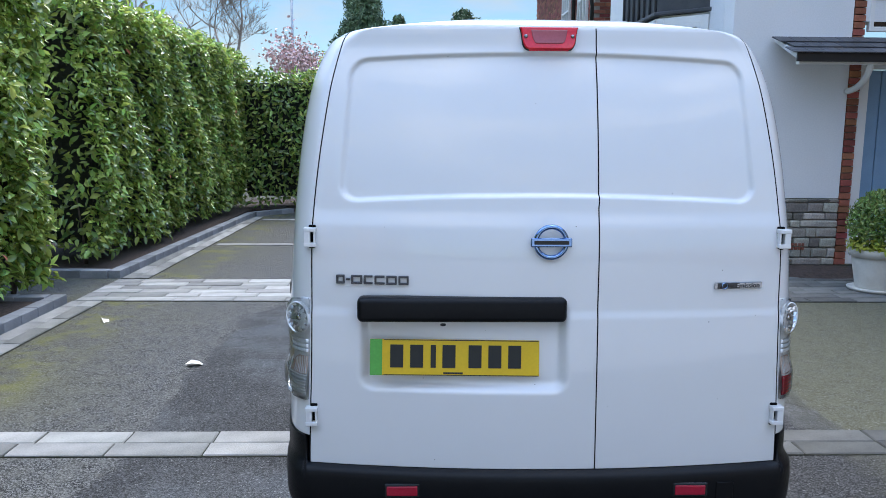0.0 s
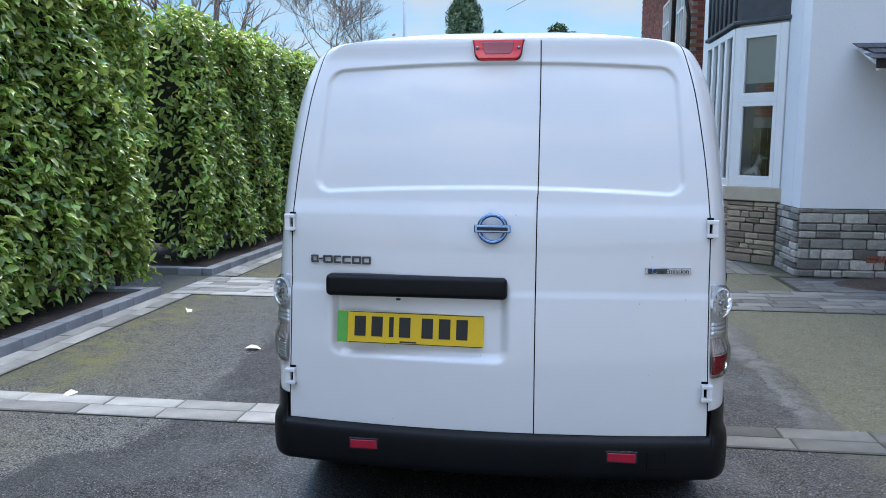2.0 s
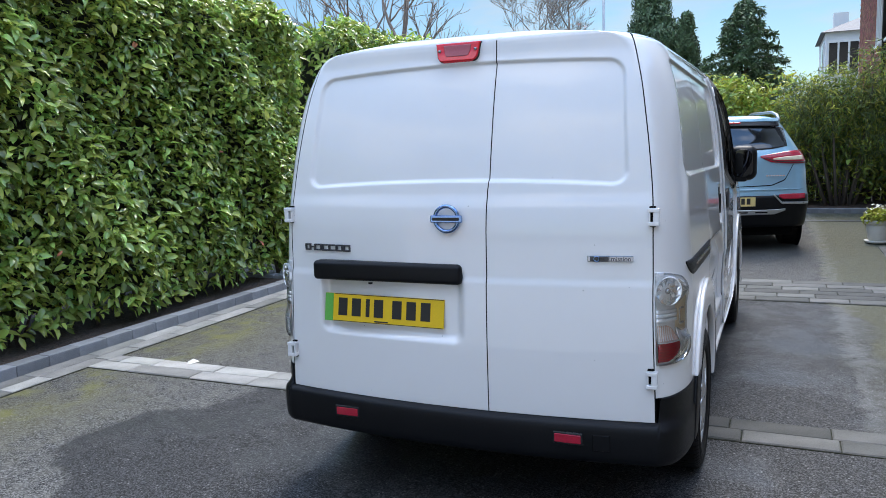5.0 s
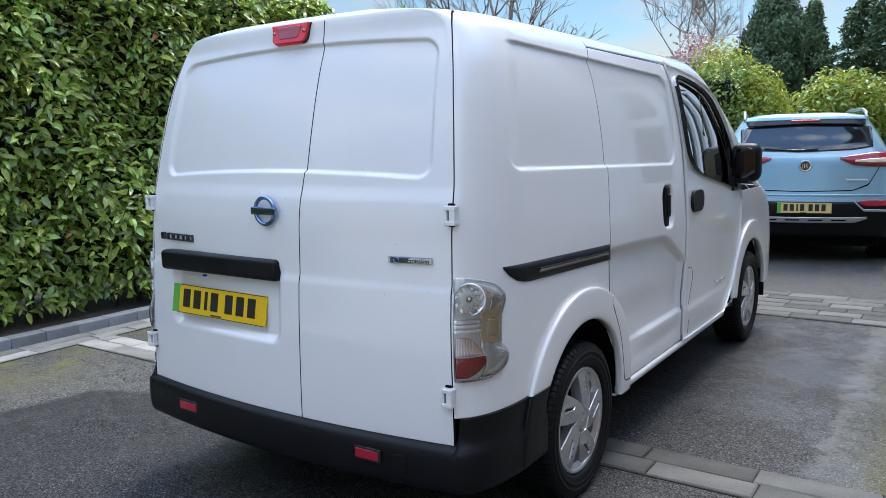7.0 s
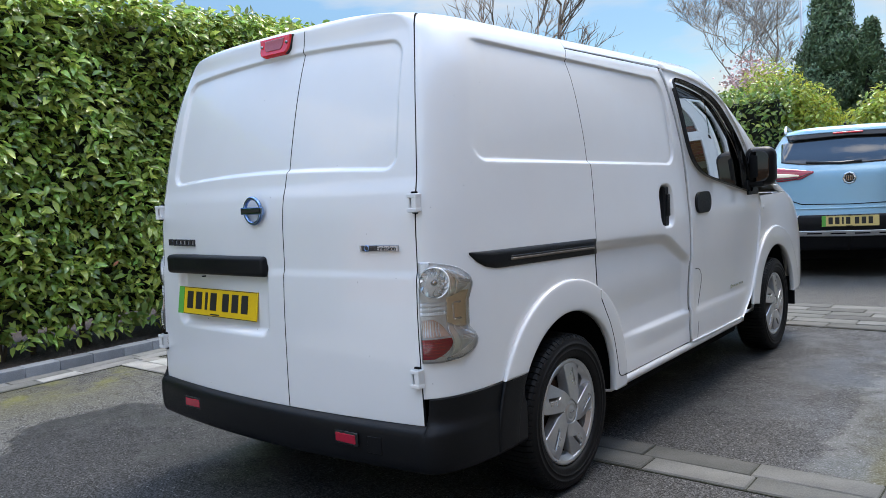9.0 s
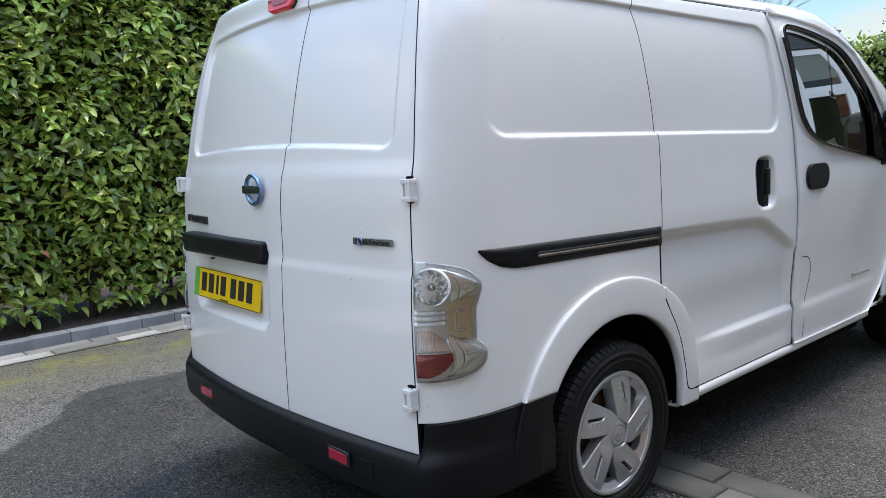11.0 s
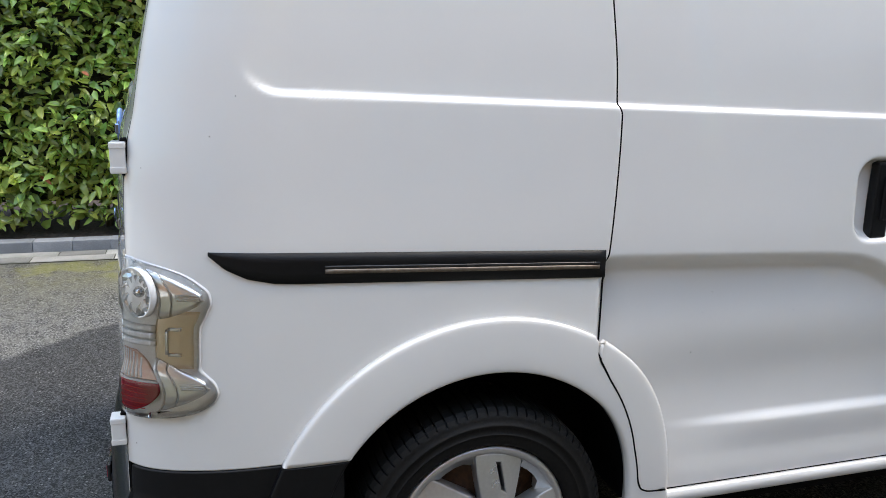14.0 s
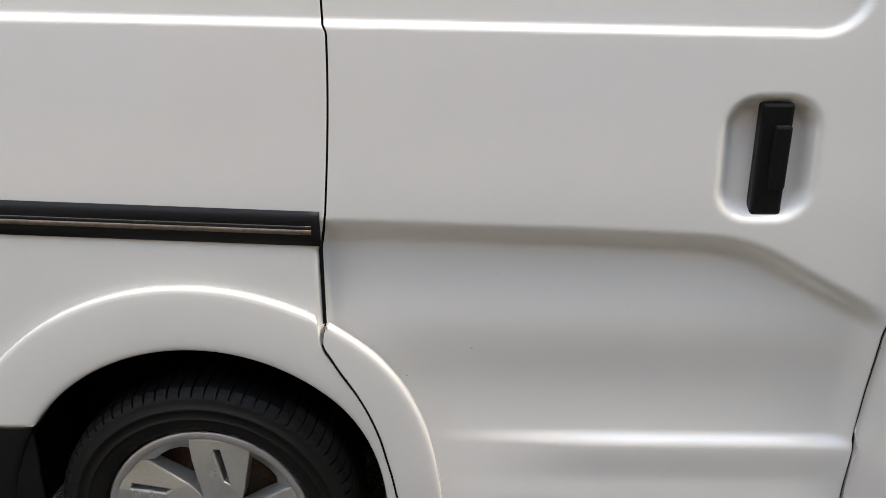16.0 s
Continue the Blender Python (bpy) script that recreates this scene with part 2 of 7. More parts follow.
def asphalt():
    """Worn tarmac: grit, dry grey and olive moss by broad noise, and a dark wet patch round the parked van."""
    m = bpy.data.materials.new("worn_tarmac")
    m.use_nodes = True
    n, k = m.node_tree.nodes, m.node_tree.links
    b = n["Principled BSDF"]
    co = n.new("ShaderNodeTexCoord")

    def noise_at(s, d=6.0, r=0.6):
        t = n.new("ShaderNodeTexNoise")
        t.inputs["Scale"].default_value, t.inputs["Detail"].default_value, t.inputs["Roughness"].default_value = s, d, r
        k.new(co.outputs["Object"], t.inputs["Vector"])
        return t.outputs["Fac"]

    def ramp(v, lo, hi, a=0.0, z=1.0):
        r = n.new("ShaderNodeMapRange")
        r.interpolation_type = "SMOOTHSTEP"
        for key, val in (("From Min", lo), ("From Max", hi), ("To Min", a), ("To Max", z)):
            r.inputs[key].default_value = val
        k.new(v, r.inputs["Value"])
        return r.outputs["Result"]

    def math2(op, a, c):
        t = n.new("ShaderNodeMath")
        t.operation = op
        for i, v in enumerate((a, c)):
            if isinstance(v, (int, float)):
                t.inputs[i].default_value = v
            else:
                k.new(v, t.inputs[i])
        return t.outputs[0]

    def blend(fac, a, c):
        t = n.new("ShaderNodeMix")
        t.data_type = "RGBA"
        k.new(fac, t.inputs["Factor"])
        for key, v in (("A", a), ("B", c)):
            if isinstance(v, tuple):
                t.inputs[key].default_value = (*v, 1)
            else:
                k.new(v, t.inputs[key])
        return t.outputs["Result"]

    sep = n.new("ShaderNodeSeparateXYZ")
    k.new(co.outputs["Object"], sep.inputs[0])
    x, y = sep.outputs["X"], sep.outputs["Y"]
    grit, mid, broad = noise_at(120, 3.0, 0.7), noise_at(9.0), noise_at(0.9, 5.0)
    vo = n.new("ShaderNodeTexVoronoi")
    vo.inputs["Scale"].default_value = 200.0
    k.new(co.outputs["Object"], vo.inputs["Vector"])
    sc = n.new("ShaderNodeSeparateColor")
    k.new(vo.outputs["Color"], sc.inputs[0])
    pale = n.new("ShaderNodeTexVoronoi")
    pale.inputs["Scale"].default_value = 75.0
    k.new(co.outputs["Object"], pale.inputs["Vector"])
    pc = n.new("ShaderNodeSeparateColor")
    k.new(pale.outputs["Color"], pc.inputs[0])
    chips = math2("LESS_THAN", pale.outputs["Distance"], math2("MULTIPLY", math2("POWER", pc.outputs[1], 3.0), 0.34))
    grit = math2("ADD", math2("ADD", math2("MULTIPLY", grit, 0.40), math2("MULTIPLY", math2("SUBTRACT", noise_at(38, 4.0, 0.7), 0.5), 0.55)), math2("MULTIPLY", math2("POWER", sc.outputs[0], 1.6), 0.72))
    tone = blend(ramp(grit, 0.22, 0.86), (0.012, 0.0125, 0.0135), (0.215, 0.212, 0.204))
    dusty = blend(ramp(mid, 0.35, 0.75, 0, 0.5), tone, (0.15, 0.147, 0.130))
    # moss towards the hedge side and on the open side of the drive
    left = ramp(x, -1.7, -3.2)
    right = ramp(math2("ADD", x, math2("ADD", math2("MULTIPLY", mid, 0.3), math2("MULTIPLY", broad, 0.5))), 1.86, 1.98)
    moss_f = math2("MAXIMUM", math2("MULTIPLY", left, ramp(math2("ADD", broad, math2("MULTIPLY", mid, 0.5)), 0.55, 0.95)), math2("MULTIPLY", right, ramp(mid, 0.2, 0.6, 0.7, 1.0)))
    mossy = blend(math2("MULTIPLY", moss_f, 0.6), dusty, (0.125, 0.121, 0.066))
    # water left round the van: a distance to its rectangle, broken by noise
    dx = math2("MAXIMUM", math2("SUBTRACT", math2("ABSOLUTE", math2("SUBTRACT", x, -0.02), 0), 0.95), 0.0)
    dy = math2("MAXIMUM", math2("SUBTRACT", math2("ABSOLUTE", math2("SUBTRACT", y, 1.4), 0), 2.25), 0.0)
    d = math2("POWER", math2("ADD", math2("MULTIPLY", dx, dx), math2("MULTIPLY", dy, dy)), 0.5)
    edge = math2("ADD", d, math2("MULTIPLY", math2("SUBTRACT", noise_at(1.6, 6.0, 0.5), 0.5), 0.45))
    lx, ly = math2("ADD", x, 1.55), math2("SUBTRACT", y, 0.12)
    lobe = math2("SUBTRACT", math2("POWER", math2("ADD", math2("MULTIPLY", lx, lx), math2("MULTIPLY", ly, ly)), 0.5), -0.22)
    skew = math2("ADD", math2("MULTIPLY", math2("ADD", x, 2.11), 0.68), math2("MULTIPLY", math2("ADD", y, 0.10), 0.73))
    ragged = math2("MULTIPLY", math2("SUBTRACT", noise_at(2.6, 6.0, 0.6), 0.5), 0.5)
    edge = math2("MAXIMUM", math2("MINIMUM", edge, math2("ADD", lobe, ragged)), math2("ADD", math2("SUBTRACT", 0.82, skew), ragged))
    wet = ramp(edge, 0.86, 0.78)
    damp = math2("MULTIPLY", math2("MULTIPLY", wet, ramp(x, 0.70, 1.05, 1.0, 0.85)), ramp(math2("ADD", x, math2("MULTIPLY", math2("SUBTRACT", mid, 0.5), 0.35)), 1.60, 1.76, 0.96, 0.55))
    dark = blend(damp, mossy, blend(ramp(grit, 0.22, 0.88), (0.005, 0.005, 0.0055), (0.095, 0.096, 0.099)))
    # a pale dried rim along the water's edge, and bright moss by the kerb
    bx = math2("ADD", x, math2("MULTIPLY", math2("SUBTRACT", mid, 0.5), 0.5))
    rim = math2("MULTIPLY", math2("MULTIPLY", ramp(bx, 1.50, 1.58), ramp(bx, 1.70, 1.60)), ramp(y, 1.0, 1.8, 0.0, 0.30))
    dark = blend(rim, dark, (0.24, 0.24, 0.23))
    kerbside = math2("MULTIPLY", math2("MULTIPLY", ramp(x, -2.5, -2.85), ramp(x, -3.3, -3.1)), ramp(noise_at(3.2, 5.0, 0.6), 0.46, 0.64, 0.0, 0.5))
    dark = blend(kerbside, dark, (0.19, 0.185, 0.045))
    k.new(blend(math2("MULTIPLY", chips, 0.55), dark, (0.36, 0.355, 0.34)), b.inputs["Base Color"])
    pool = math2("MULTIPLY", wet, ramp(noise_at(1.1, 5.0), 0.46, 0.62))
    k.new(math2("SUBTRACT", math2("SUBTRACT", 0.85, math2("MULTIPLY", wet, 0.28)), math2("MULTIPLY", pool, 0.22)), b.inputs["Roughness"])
    k.new(math2("ADD", 0.14, math2("MULTIPLY", pool, 0.05)), b.inputs["Specular IOR Level"])
    bp = n.new("ShaderNodeBump")
    bp.inputs["Distance"].default_value = 0.009
    k.new(math2("SUBTRACT", 0.9, math2("MULTIPLY", pool, 0.65)), bp.inputs["Strength"])
    k.new(grit, bp.inputs["Height"])
    k.new(bp.outputs["Normal"], b.inputs["Normal"])
    return m


M["asphalt"] = asphalt()
M["paver"] = mat("weathered_concrete_paver", (0.31, 0.30, 0.28), 0.9, base2=(0.18, 0.18, 0.165), scale=6, fine=160, bump=0.002, bump_scale=160, random_by="object", spread=0.13)


def darken_right(m):
    """Darkens pavers from mid-drive rightwards, the wet ones beside the van among them."""
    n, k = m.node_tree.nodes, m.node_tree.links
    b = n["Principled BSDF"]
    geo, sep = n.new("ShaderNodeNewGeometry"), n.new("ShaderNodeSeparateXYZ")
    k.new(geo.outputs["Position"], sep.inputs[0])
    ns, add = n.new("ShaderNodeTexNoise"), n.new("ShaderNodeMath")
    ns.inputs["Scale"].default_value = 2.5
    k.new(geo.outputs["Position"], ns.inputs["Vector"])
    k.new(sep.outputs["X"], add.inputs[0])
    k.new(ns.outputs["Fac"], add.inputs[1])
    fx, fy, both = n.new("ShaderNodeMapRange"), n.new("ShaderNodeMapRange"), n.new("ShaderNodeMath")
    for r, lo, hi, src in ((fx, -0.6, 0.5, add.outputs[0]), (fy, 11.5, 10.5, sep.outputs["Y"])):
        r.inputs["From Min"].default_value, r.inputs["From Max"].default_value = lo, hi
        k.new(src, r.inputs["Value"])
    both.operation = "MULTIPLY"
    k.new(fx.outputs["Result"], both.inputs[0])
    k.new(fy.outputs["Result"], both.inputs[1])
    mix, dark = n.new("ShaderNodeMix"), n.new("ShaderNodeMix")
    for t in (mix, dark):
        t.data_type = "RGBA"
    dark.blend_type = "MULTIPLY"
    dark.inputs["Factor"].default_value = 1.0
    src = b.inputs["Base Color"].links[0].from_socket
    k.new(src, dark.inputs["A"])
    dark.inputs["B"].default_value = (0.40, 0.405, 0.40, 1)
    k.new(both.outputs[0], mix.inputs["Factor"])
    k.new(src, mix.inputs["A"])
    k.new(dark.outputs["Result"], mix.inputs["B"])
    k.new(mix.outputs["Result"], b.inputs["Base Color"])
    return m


M["paver"] = darken_right(M["paver"])
# kept pale so the unseen slab throws light back at the van
M["street"] = mat("pale_bounce_concrete", (0.46, 0.44, 0.41), 0.9, base2=(0.38, 0.37, 0.345), scale=1.5, fine=60, bump=0.002, bump_scale=90)
M["kerb"] = mat("grey_kerb_block", (0.25, 0.258, 0.27), 0.85, base2=(0.17, 0.176, 0.185), scale=9, fine=150, bump=0.002, bump_scale=140, random_by="object", spread=0.06)
M["soil"] = mat("bark_and_soil", (0.026, 0.018, 0.014), 0.95, base2=(0.085, 0.056, 0.042), scale=30, fine=90, bump=0.02, bump_scale=45)
M["leaf"] = leafy(mat("laurel_leaf", (0.33, 0.45, 0.095), 0.24, base2=(0.42, 0.52, 0.13), coat=0.35, scale=0.9, fine=6, random_by="island", spread=0.20, ior=1.5))
M["leaf_dark"] = leafy(mat("old_laurel_leaf", (0.17, 0.26, 0.060), 0.22, base2=(0.23, 0.32, 0.080), coat=0.35, scale=0.9, fine=6, random_by="island", spread=0.20, ior=1.5))
M["leaf_young"] = leafy(mat("young_leaf", (0.38, 0.47, 0.10), 0.34, base2=(0.20, 0.29, 0.05), scale=2, fine=9, random_by="island", spread=0.14))
# near-black colour for the shade deep in foliage; also fills the paver joints
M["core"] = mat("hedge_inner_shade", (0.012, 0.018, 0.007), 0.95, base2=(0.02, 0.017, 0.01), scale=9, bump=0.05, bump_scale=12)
M["bark"] = mat("grey_brown_bark", (0.15, 0.115, 0.09), 0.9, base2=(0.09, 0.07, 0.055), scale=12, bump=0.006, bump_scale=40)
M["twig"] = mat("pale_twig_bark", (0.30, 0.235, 0.19), 0.9, base2=(0.20, 0.16, 0.13), scale=6)
M["render"] = mat("white_rendered_wall", (0.78, 0.79, 0.80), 0.85, base2=(0.72, 0.735, 0.75), scale=1.3, fine=60, bump=0.002, bump_scale=120)
M["stone"] = mat("sandstone_block", (0.37, 0.295, 0.21), 0.9, base2=(0.25, 0.20, 0.145), scale=9, fine=70, bump=0.012, bump_scale=30, random_by="object", spread=0.13)
M["stone_grey"] = mat("grey_stone_block", (0.40, 0.38, 0.33), 0.9, base2=(0.24, 0.225, 0.195), scale=9, fine=70, bump=0.012, bump_scale=30, random_by="object", spread=0.2)
M["mortar"] = mat("grey_mortar", (0.34, 0.32, 0.28), 0.95, base2=(0.25, 0.235, 0.21), bump=0.004, bump_scale=90)
M["sill"] = mat("tan_stone_sill", (0.50, 0.43, 0.32), 0.85, base2=(0.42, 0.36, 0.27), scale=7)
M["upvc"] = mat("white_upvc", (0.80, 0.80, 0.79), 0.35, base2=(0.77, 0.77, 0.75), scale=3)
M["lead"] = mat("dark_lead_sheet", (0.055, 0.058, 0.065), 0.5, metal=0.2, base2=(0.08, 0.082, 0.088), scale=10, bump=0.004, bump_scale=20)
M["brick"] = mat("red_brick", (0.32, 0.105, 0.065), 0.9, base2=(0.22, 0.075, 0.05), scale=12, fine=90, bump=0.003, bump_scale=120, random_by="object", spread=0.12)
M["brick_far"] = mat("red_brick_rest", (0.30, 0.10, 0.065), 0.9, base2=(0.20, 0.07, 0.05), scale=12, random_by="island", spread=0.12)
M["wall_brick"] = mat("orange_brick", (0.50, 0.28, 0.15), 0.9, base2=(0.40, 0.22, 0.12), scale=3, fine=40)
M["gutter"] = mat("black_gutter", (0.02, 0.02, 0.022), 0.4)
M["slate"] = mat("grey_slate", (0.10, 0.105, 0.115), 0.6, base2=(0.07, 0.072, 0.08), scale=9, bump=0.003, bump_scale=60, random_by="object", spread=0.08)
M["blue_door"] = mat("pale_blue_painted_wood", (0.22, 0.36, 0.52), 0.4, base2=(0.19, 0.32, 0.47), scale=5)
M["window"] = glass("window_glass", (0.93, 0.95, 0.95), 0.01, 0.96)
M["room"] = mat("unlit_room_panel", (0.05, 0.045, 0.04), 0.9)
M["blind"] = mat("cream_fabric_blind", (0.80, 0.77, 0.66), 0.9, base2=(0.74, 0.70, 0.60))
M["pot"] = mat("cream_glazed_pot", (0.58, 0.56, 0.50), 0.45, base2=(0.46, 0.43, 0.37), scale=7)
M["mgblue"] = mat("pale_blue_metallic_paint", (0.24, 0.43, 0.54), 0.3, metal=0.3, coat=1.0, base2=(0.22, 0.40, 0.505), scale=2, rough_var=0.05)
M["mgsilver"] = mat("satin_silver_trim", (0.55, 0.56, 0.57), 0.3, metal=0.8)
M["mgglass"] = mat("dark_privacy_glass", (0.012, 0.013, 0.014), 0.06, coat=1.0, rough_var=0.02)
M["fence"] = mat("weathered_fence_board", (0.085, 0.055, 0.035), 0.9, base2=(0.05, 0.035, 0.025), scale=6, bump=0.003, bump_scale=40)
M["conifer"] = mat("dark_conifer_leaf", (0.075, 0.135, 0.066), 0.6, base2=(0.115, 0.18, 0.085), scale=0.7, fine=5, random_by="island", spread=0.16)
M["bush"] = leafy(mat("yellow_green_leaf", (0.46, 0.46, 0.07), 0.75, base2=(0.34, 0.37, 0.06), scale=0.9, fine=6, random_by="island", spread=0.16))
M["bamboo"] = leafy(mat("bamboo_leaf", (0.17, 0.21, 0.07), 0.5, base2=(0.11, 0.145, 0.045), scale=0.9, fine=6, random_by="island", spread=0.16))
M["blossom"] = mat("pink_blossom", (0.74, 0.56, 0.54), 0.7, base2=(0.64, 0.42, 0.40), scale=1, fine=8, random_by="island", spread=0.10)
M["galv"] = mat("galvanised_steel", (0.40, 0.42, 0.44), 0.45, metal=0.7)


# ---- mesh helpers ----
def raw(verts, faces, smooth=False, name="m"):
    me = bpy.data.meshes.new(name)
    me.from_pydata([tuple(map(float, v)) for v in verts], [], [tuple(map(int, f)) for f in faces])
    if smooth:
        me.polygons.foreach_set("use_smooth", [True] * len(me.polygons))
    me.update()
    return me


def part(name, me, material, parent=None, label="", kind="", m=None):
    """Links a mesh (or bmesh) as one object under a thing or a part."""
    if isinstance(me, bmesh.types.BMesh):
        d = bpy.data.meshes.new(name)
        me.to_mesh(d)
        me.free()
        me = d
    if material is not None and not me.materials:
        for one in material if isinstance(material, (list, tuple)) else (material,):
            me.materials.append(one)
    ob = new(name, me)
    if m is not None:
        ob.matrix_basis = m
    if parent is not None:
        ob.parent = parent
    return tagged(ob, label=label, kind=kind)


def box(cx, cy, cz, sx, sy, sz, bevel=0.0, seg=2, smooth=False):
    bm = bmesh.new()
    bmesh.ops.create_cube(bm, size=1.0, matrix=Matrix.Translation((cx, cy, cz)) @ Matrix.Diagonal((sx, sy, sz, 1)))
    if bevel:
        bmesh.ops.bevel(bm, geom=bm.edges[:], offset=bevel, segments=seg, affect="EDGES", profile=0.5)
    for f in bm.faces:
        f.smooth = smooth
    return bm


def join(*bms):
    """Several bmeshes of one part as one."""
    out = bms[0]
    for b in bms[1:]:
        d = bpy.data.meshes.new("t")
        b.to_mesh(d)
        b.free()
        out.from_mesh(d)
        bpy.data.meshes.remove(d)
    return out


def prism(poly, z0, z1, bevel=0.0):
    """A polygon in x, y pulled up from z0 to z1."""
    bm = bmesh.new()
    f = bm.faces.new([bm.verts.new((x, y, z0)) for x, y in poly])
    bm.normal_update()
    if f.normal.z > 0:
        f.normal_flip()
    ex = bmesh.ops.extrude_face_region(bm, geom=[f])
    for v in ex["geom"]:
        if isinstance(v, bmesh.types.BMVert):
            v.co.z = z1
    if bevel:
        bmesh.ops.bevel(bm, geom=bm.edges[:], offset=bevel, segments=2, affect="EDGES", profile=0.5)
    bmesh.ops.recalc_face_normals(bm, faces=bm.faces[:])
    return bm


def tube(points, r, n=10, closed=False, r_end=None):
    """A round bar along points."""
    pts = [Vector(p) for p in points]
    verts, faces = [], []
    up = Vector((0.13, 0.31, 0.94)).normalized()
    for i, p in enumerate(pts):
        a, c = pts[max(i - 1, 0)], pts[min(i + 1, len(pts) - 1)]
        if closed:
            a, c = pts[i - 1], pts[(i + 1) % len(pts)]
        d = (c - a).normalized()
        s = d.cross(up).normalized()
        u = s.cross(d)
        rr = r if r_end is None else r + (r_end - r) * i / max(1, len(pts) - 1)
        for j in range(n):
            t = 2 * math.pi * j / n
            verts.append(p + s * (rr * math.cos(t)) + u * (rr * math.sin(t)))
    m = len(pts)
    for i in range(m if closed else m - 1):
        for j in range(n):
            i2, j2 = (i + 1) % m, (j + 1) % n
            faces.append((i * n + j, i * n + j2, i2 * n + j2, i2 * n + j))
    if not closed:
        faces += [tuple(range(n - 1, -1, -1)), tuple(range((m - 1) * n, m * n))]
    return raw(verts, faces, True)


def lathe(profile, n=40, m=None, smooth=True):
    """Turns a profile of (radius, height) round z."""
    verts, faces = [], []
    for r, h in profile:
        for j in range(n):
            t = 2 * math.pi * j / n
            verts.append((r * math.cos(t), r * math.sin(t), h))
    for i in range(len(profile) - 1):
        for j in range(n):
            j2 = (j + 1) % n
            faces.append((i * n + j, i * n + j2, (i + 1) * n + j2, (i + 1) * n + j))
    me = raw(verts, faces, smooth)
    if m is not None:
        me.transform(m)
    return me


class Curve:
    """A smooth curve through knots, without overshoot."""

    def __init__(self, *knots):
        self.x = np.array([k[0] for k in knots], float)
        self.y = np.array([k[1] for k in knots], float)
        h = np.diff(self.x)
        d = np.diff(self.y) / h
        s = np.zeros(len(self.x))
        s[0], s[-1] = d[0], d[-1]
        for i in range(1, len(d)):
            if d[i - 1] * d[i] > 0:
                w1, w2 = 2 * h[i] + h[i - 1], h[i] + 2 * h[i - 1]
                s[i] = (w1 + w2) / (w1 / d[i - 1] + w2 / d[i])
        self.s = s

    def __call__(self, t):
        t = np.clip(np.asarray(t, float), self.x[0], self.x[-1])
        i = np.clip(np.searchsorted(self.x, t) - 1, 0, len(self.x) - 2)
        h = self.x[i + 1] - self.x[i]
        u = (t - self.x[i]) / h
        a, b = self.y[i], self.y[i + 1]
        return ((2 * u**3 - 3 * u**2 + 1) * a + (u**3 - 2 * u**2 + u) * h * self.s[i]
                + (-2 * u**3 + 3 * u**2) * b + (u**3 - u**2) * h * self.s[i + 1])


def sstep(a, b, t):
    u = np.clip((np.asarray(t, float) - a) / (b - a), 0, 1)
    return u * u * (3 - 2 * u)


def sheet(P, flip=False, flange=0.012, smooth=True, name="sheet", rims="lrbt", edge=None):
    """A skin from an array of points (rows, columns, 3), its rim turned inwards by flange on the sides named; edge: the rim's own material."""
    P = np.asarray(P, float)
    gu, gv = np.gradient(P, axis=1), np.gradient(P, axis=0)
    N = np.cross(gu, gv)
    N /= np.linalg.norm(N, axis=2, keepdims=True) + 1e-12
    if flip:
        N = -N
    if flange:
        pad = (("b" in rims, "t" in rims), ("l" in rims, "r" in rims), (0, 0))
        Q = np.pad(P, pad, mode="edge")
        NN = np.pad(N, pad, mode="edge")
        rim = np.zeros(Q.shape[:2], bool)
        for side, sl in (("b", (0, slice(None))), ("t", (-1, slice(None))), ("l", (slice(None), 0)), ("r", (slice(None), -1))):
            if side in rims:
                rim[sl] = True
        Q[rim] -= NN[rim] * flange
        P = Q
    h, w = P.shape[:2]
    idx = np.arange(h * w).reshape(h, w)
    a, b, c, d = idx[:-1, :-1].ravel(), idx[:-1, 1:].ravel(), idx[1:, 1:].ravel(), idx[1:, :-1].ravel()
    F = np.stack([a, b, c, d] if not flip else [d, c, b, a], 1)
    me = bpy.data.meshes.new(name)
    me.from_pydata(P.reshape(-1, 3).tolist(), [], F.tolist())
    me.polygons.foreach_set("use_smooth", [smooth] * len(me.polygons))
    if edge is not None and flange:
        turned = (rim[:-1, :-1] | rim[:-1, 1:] | rim[1:, 1:] | rim[1:, :-1]).ravel().astype(np.int32)
        me.polygons.foreach_set("material_index", turned)
    me.update()
    return me


def spaced(n, eps=0.004):
    """0 to 1 in n steps, with a close pair at each end to keep the rim crisp."""
    t = np.linspace(0, 1, n)
    return np.concatenate([[0, eps], t[1:-1], [1 - eps, 1]])


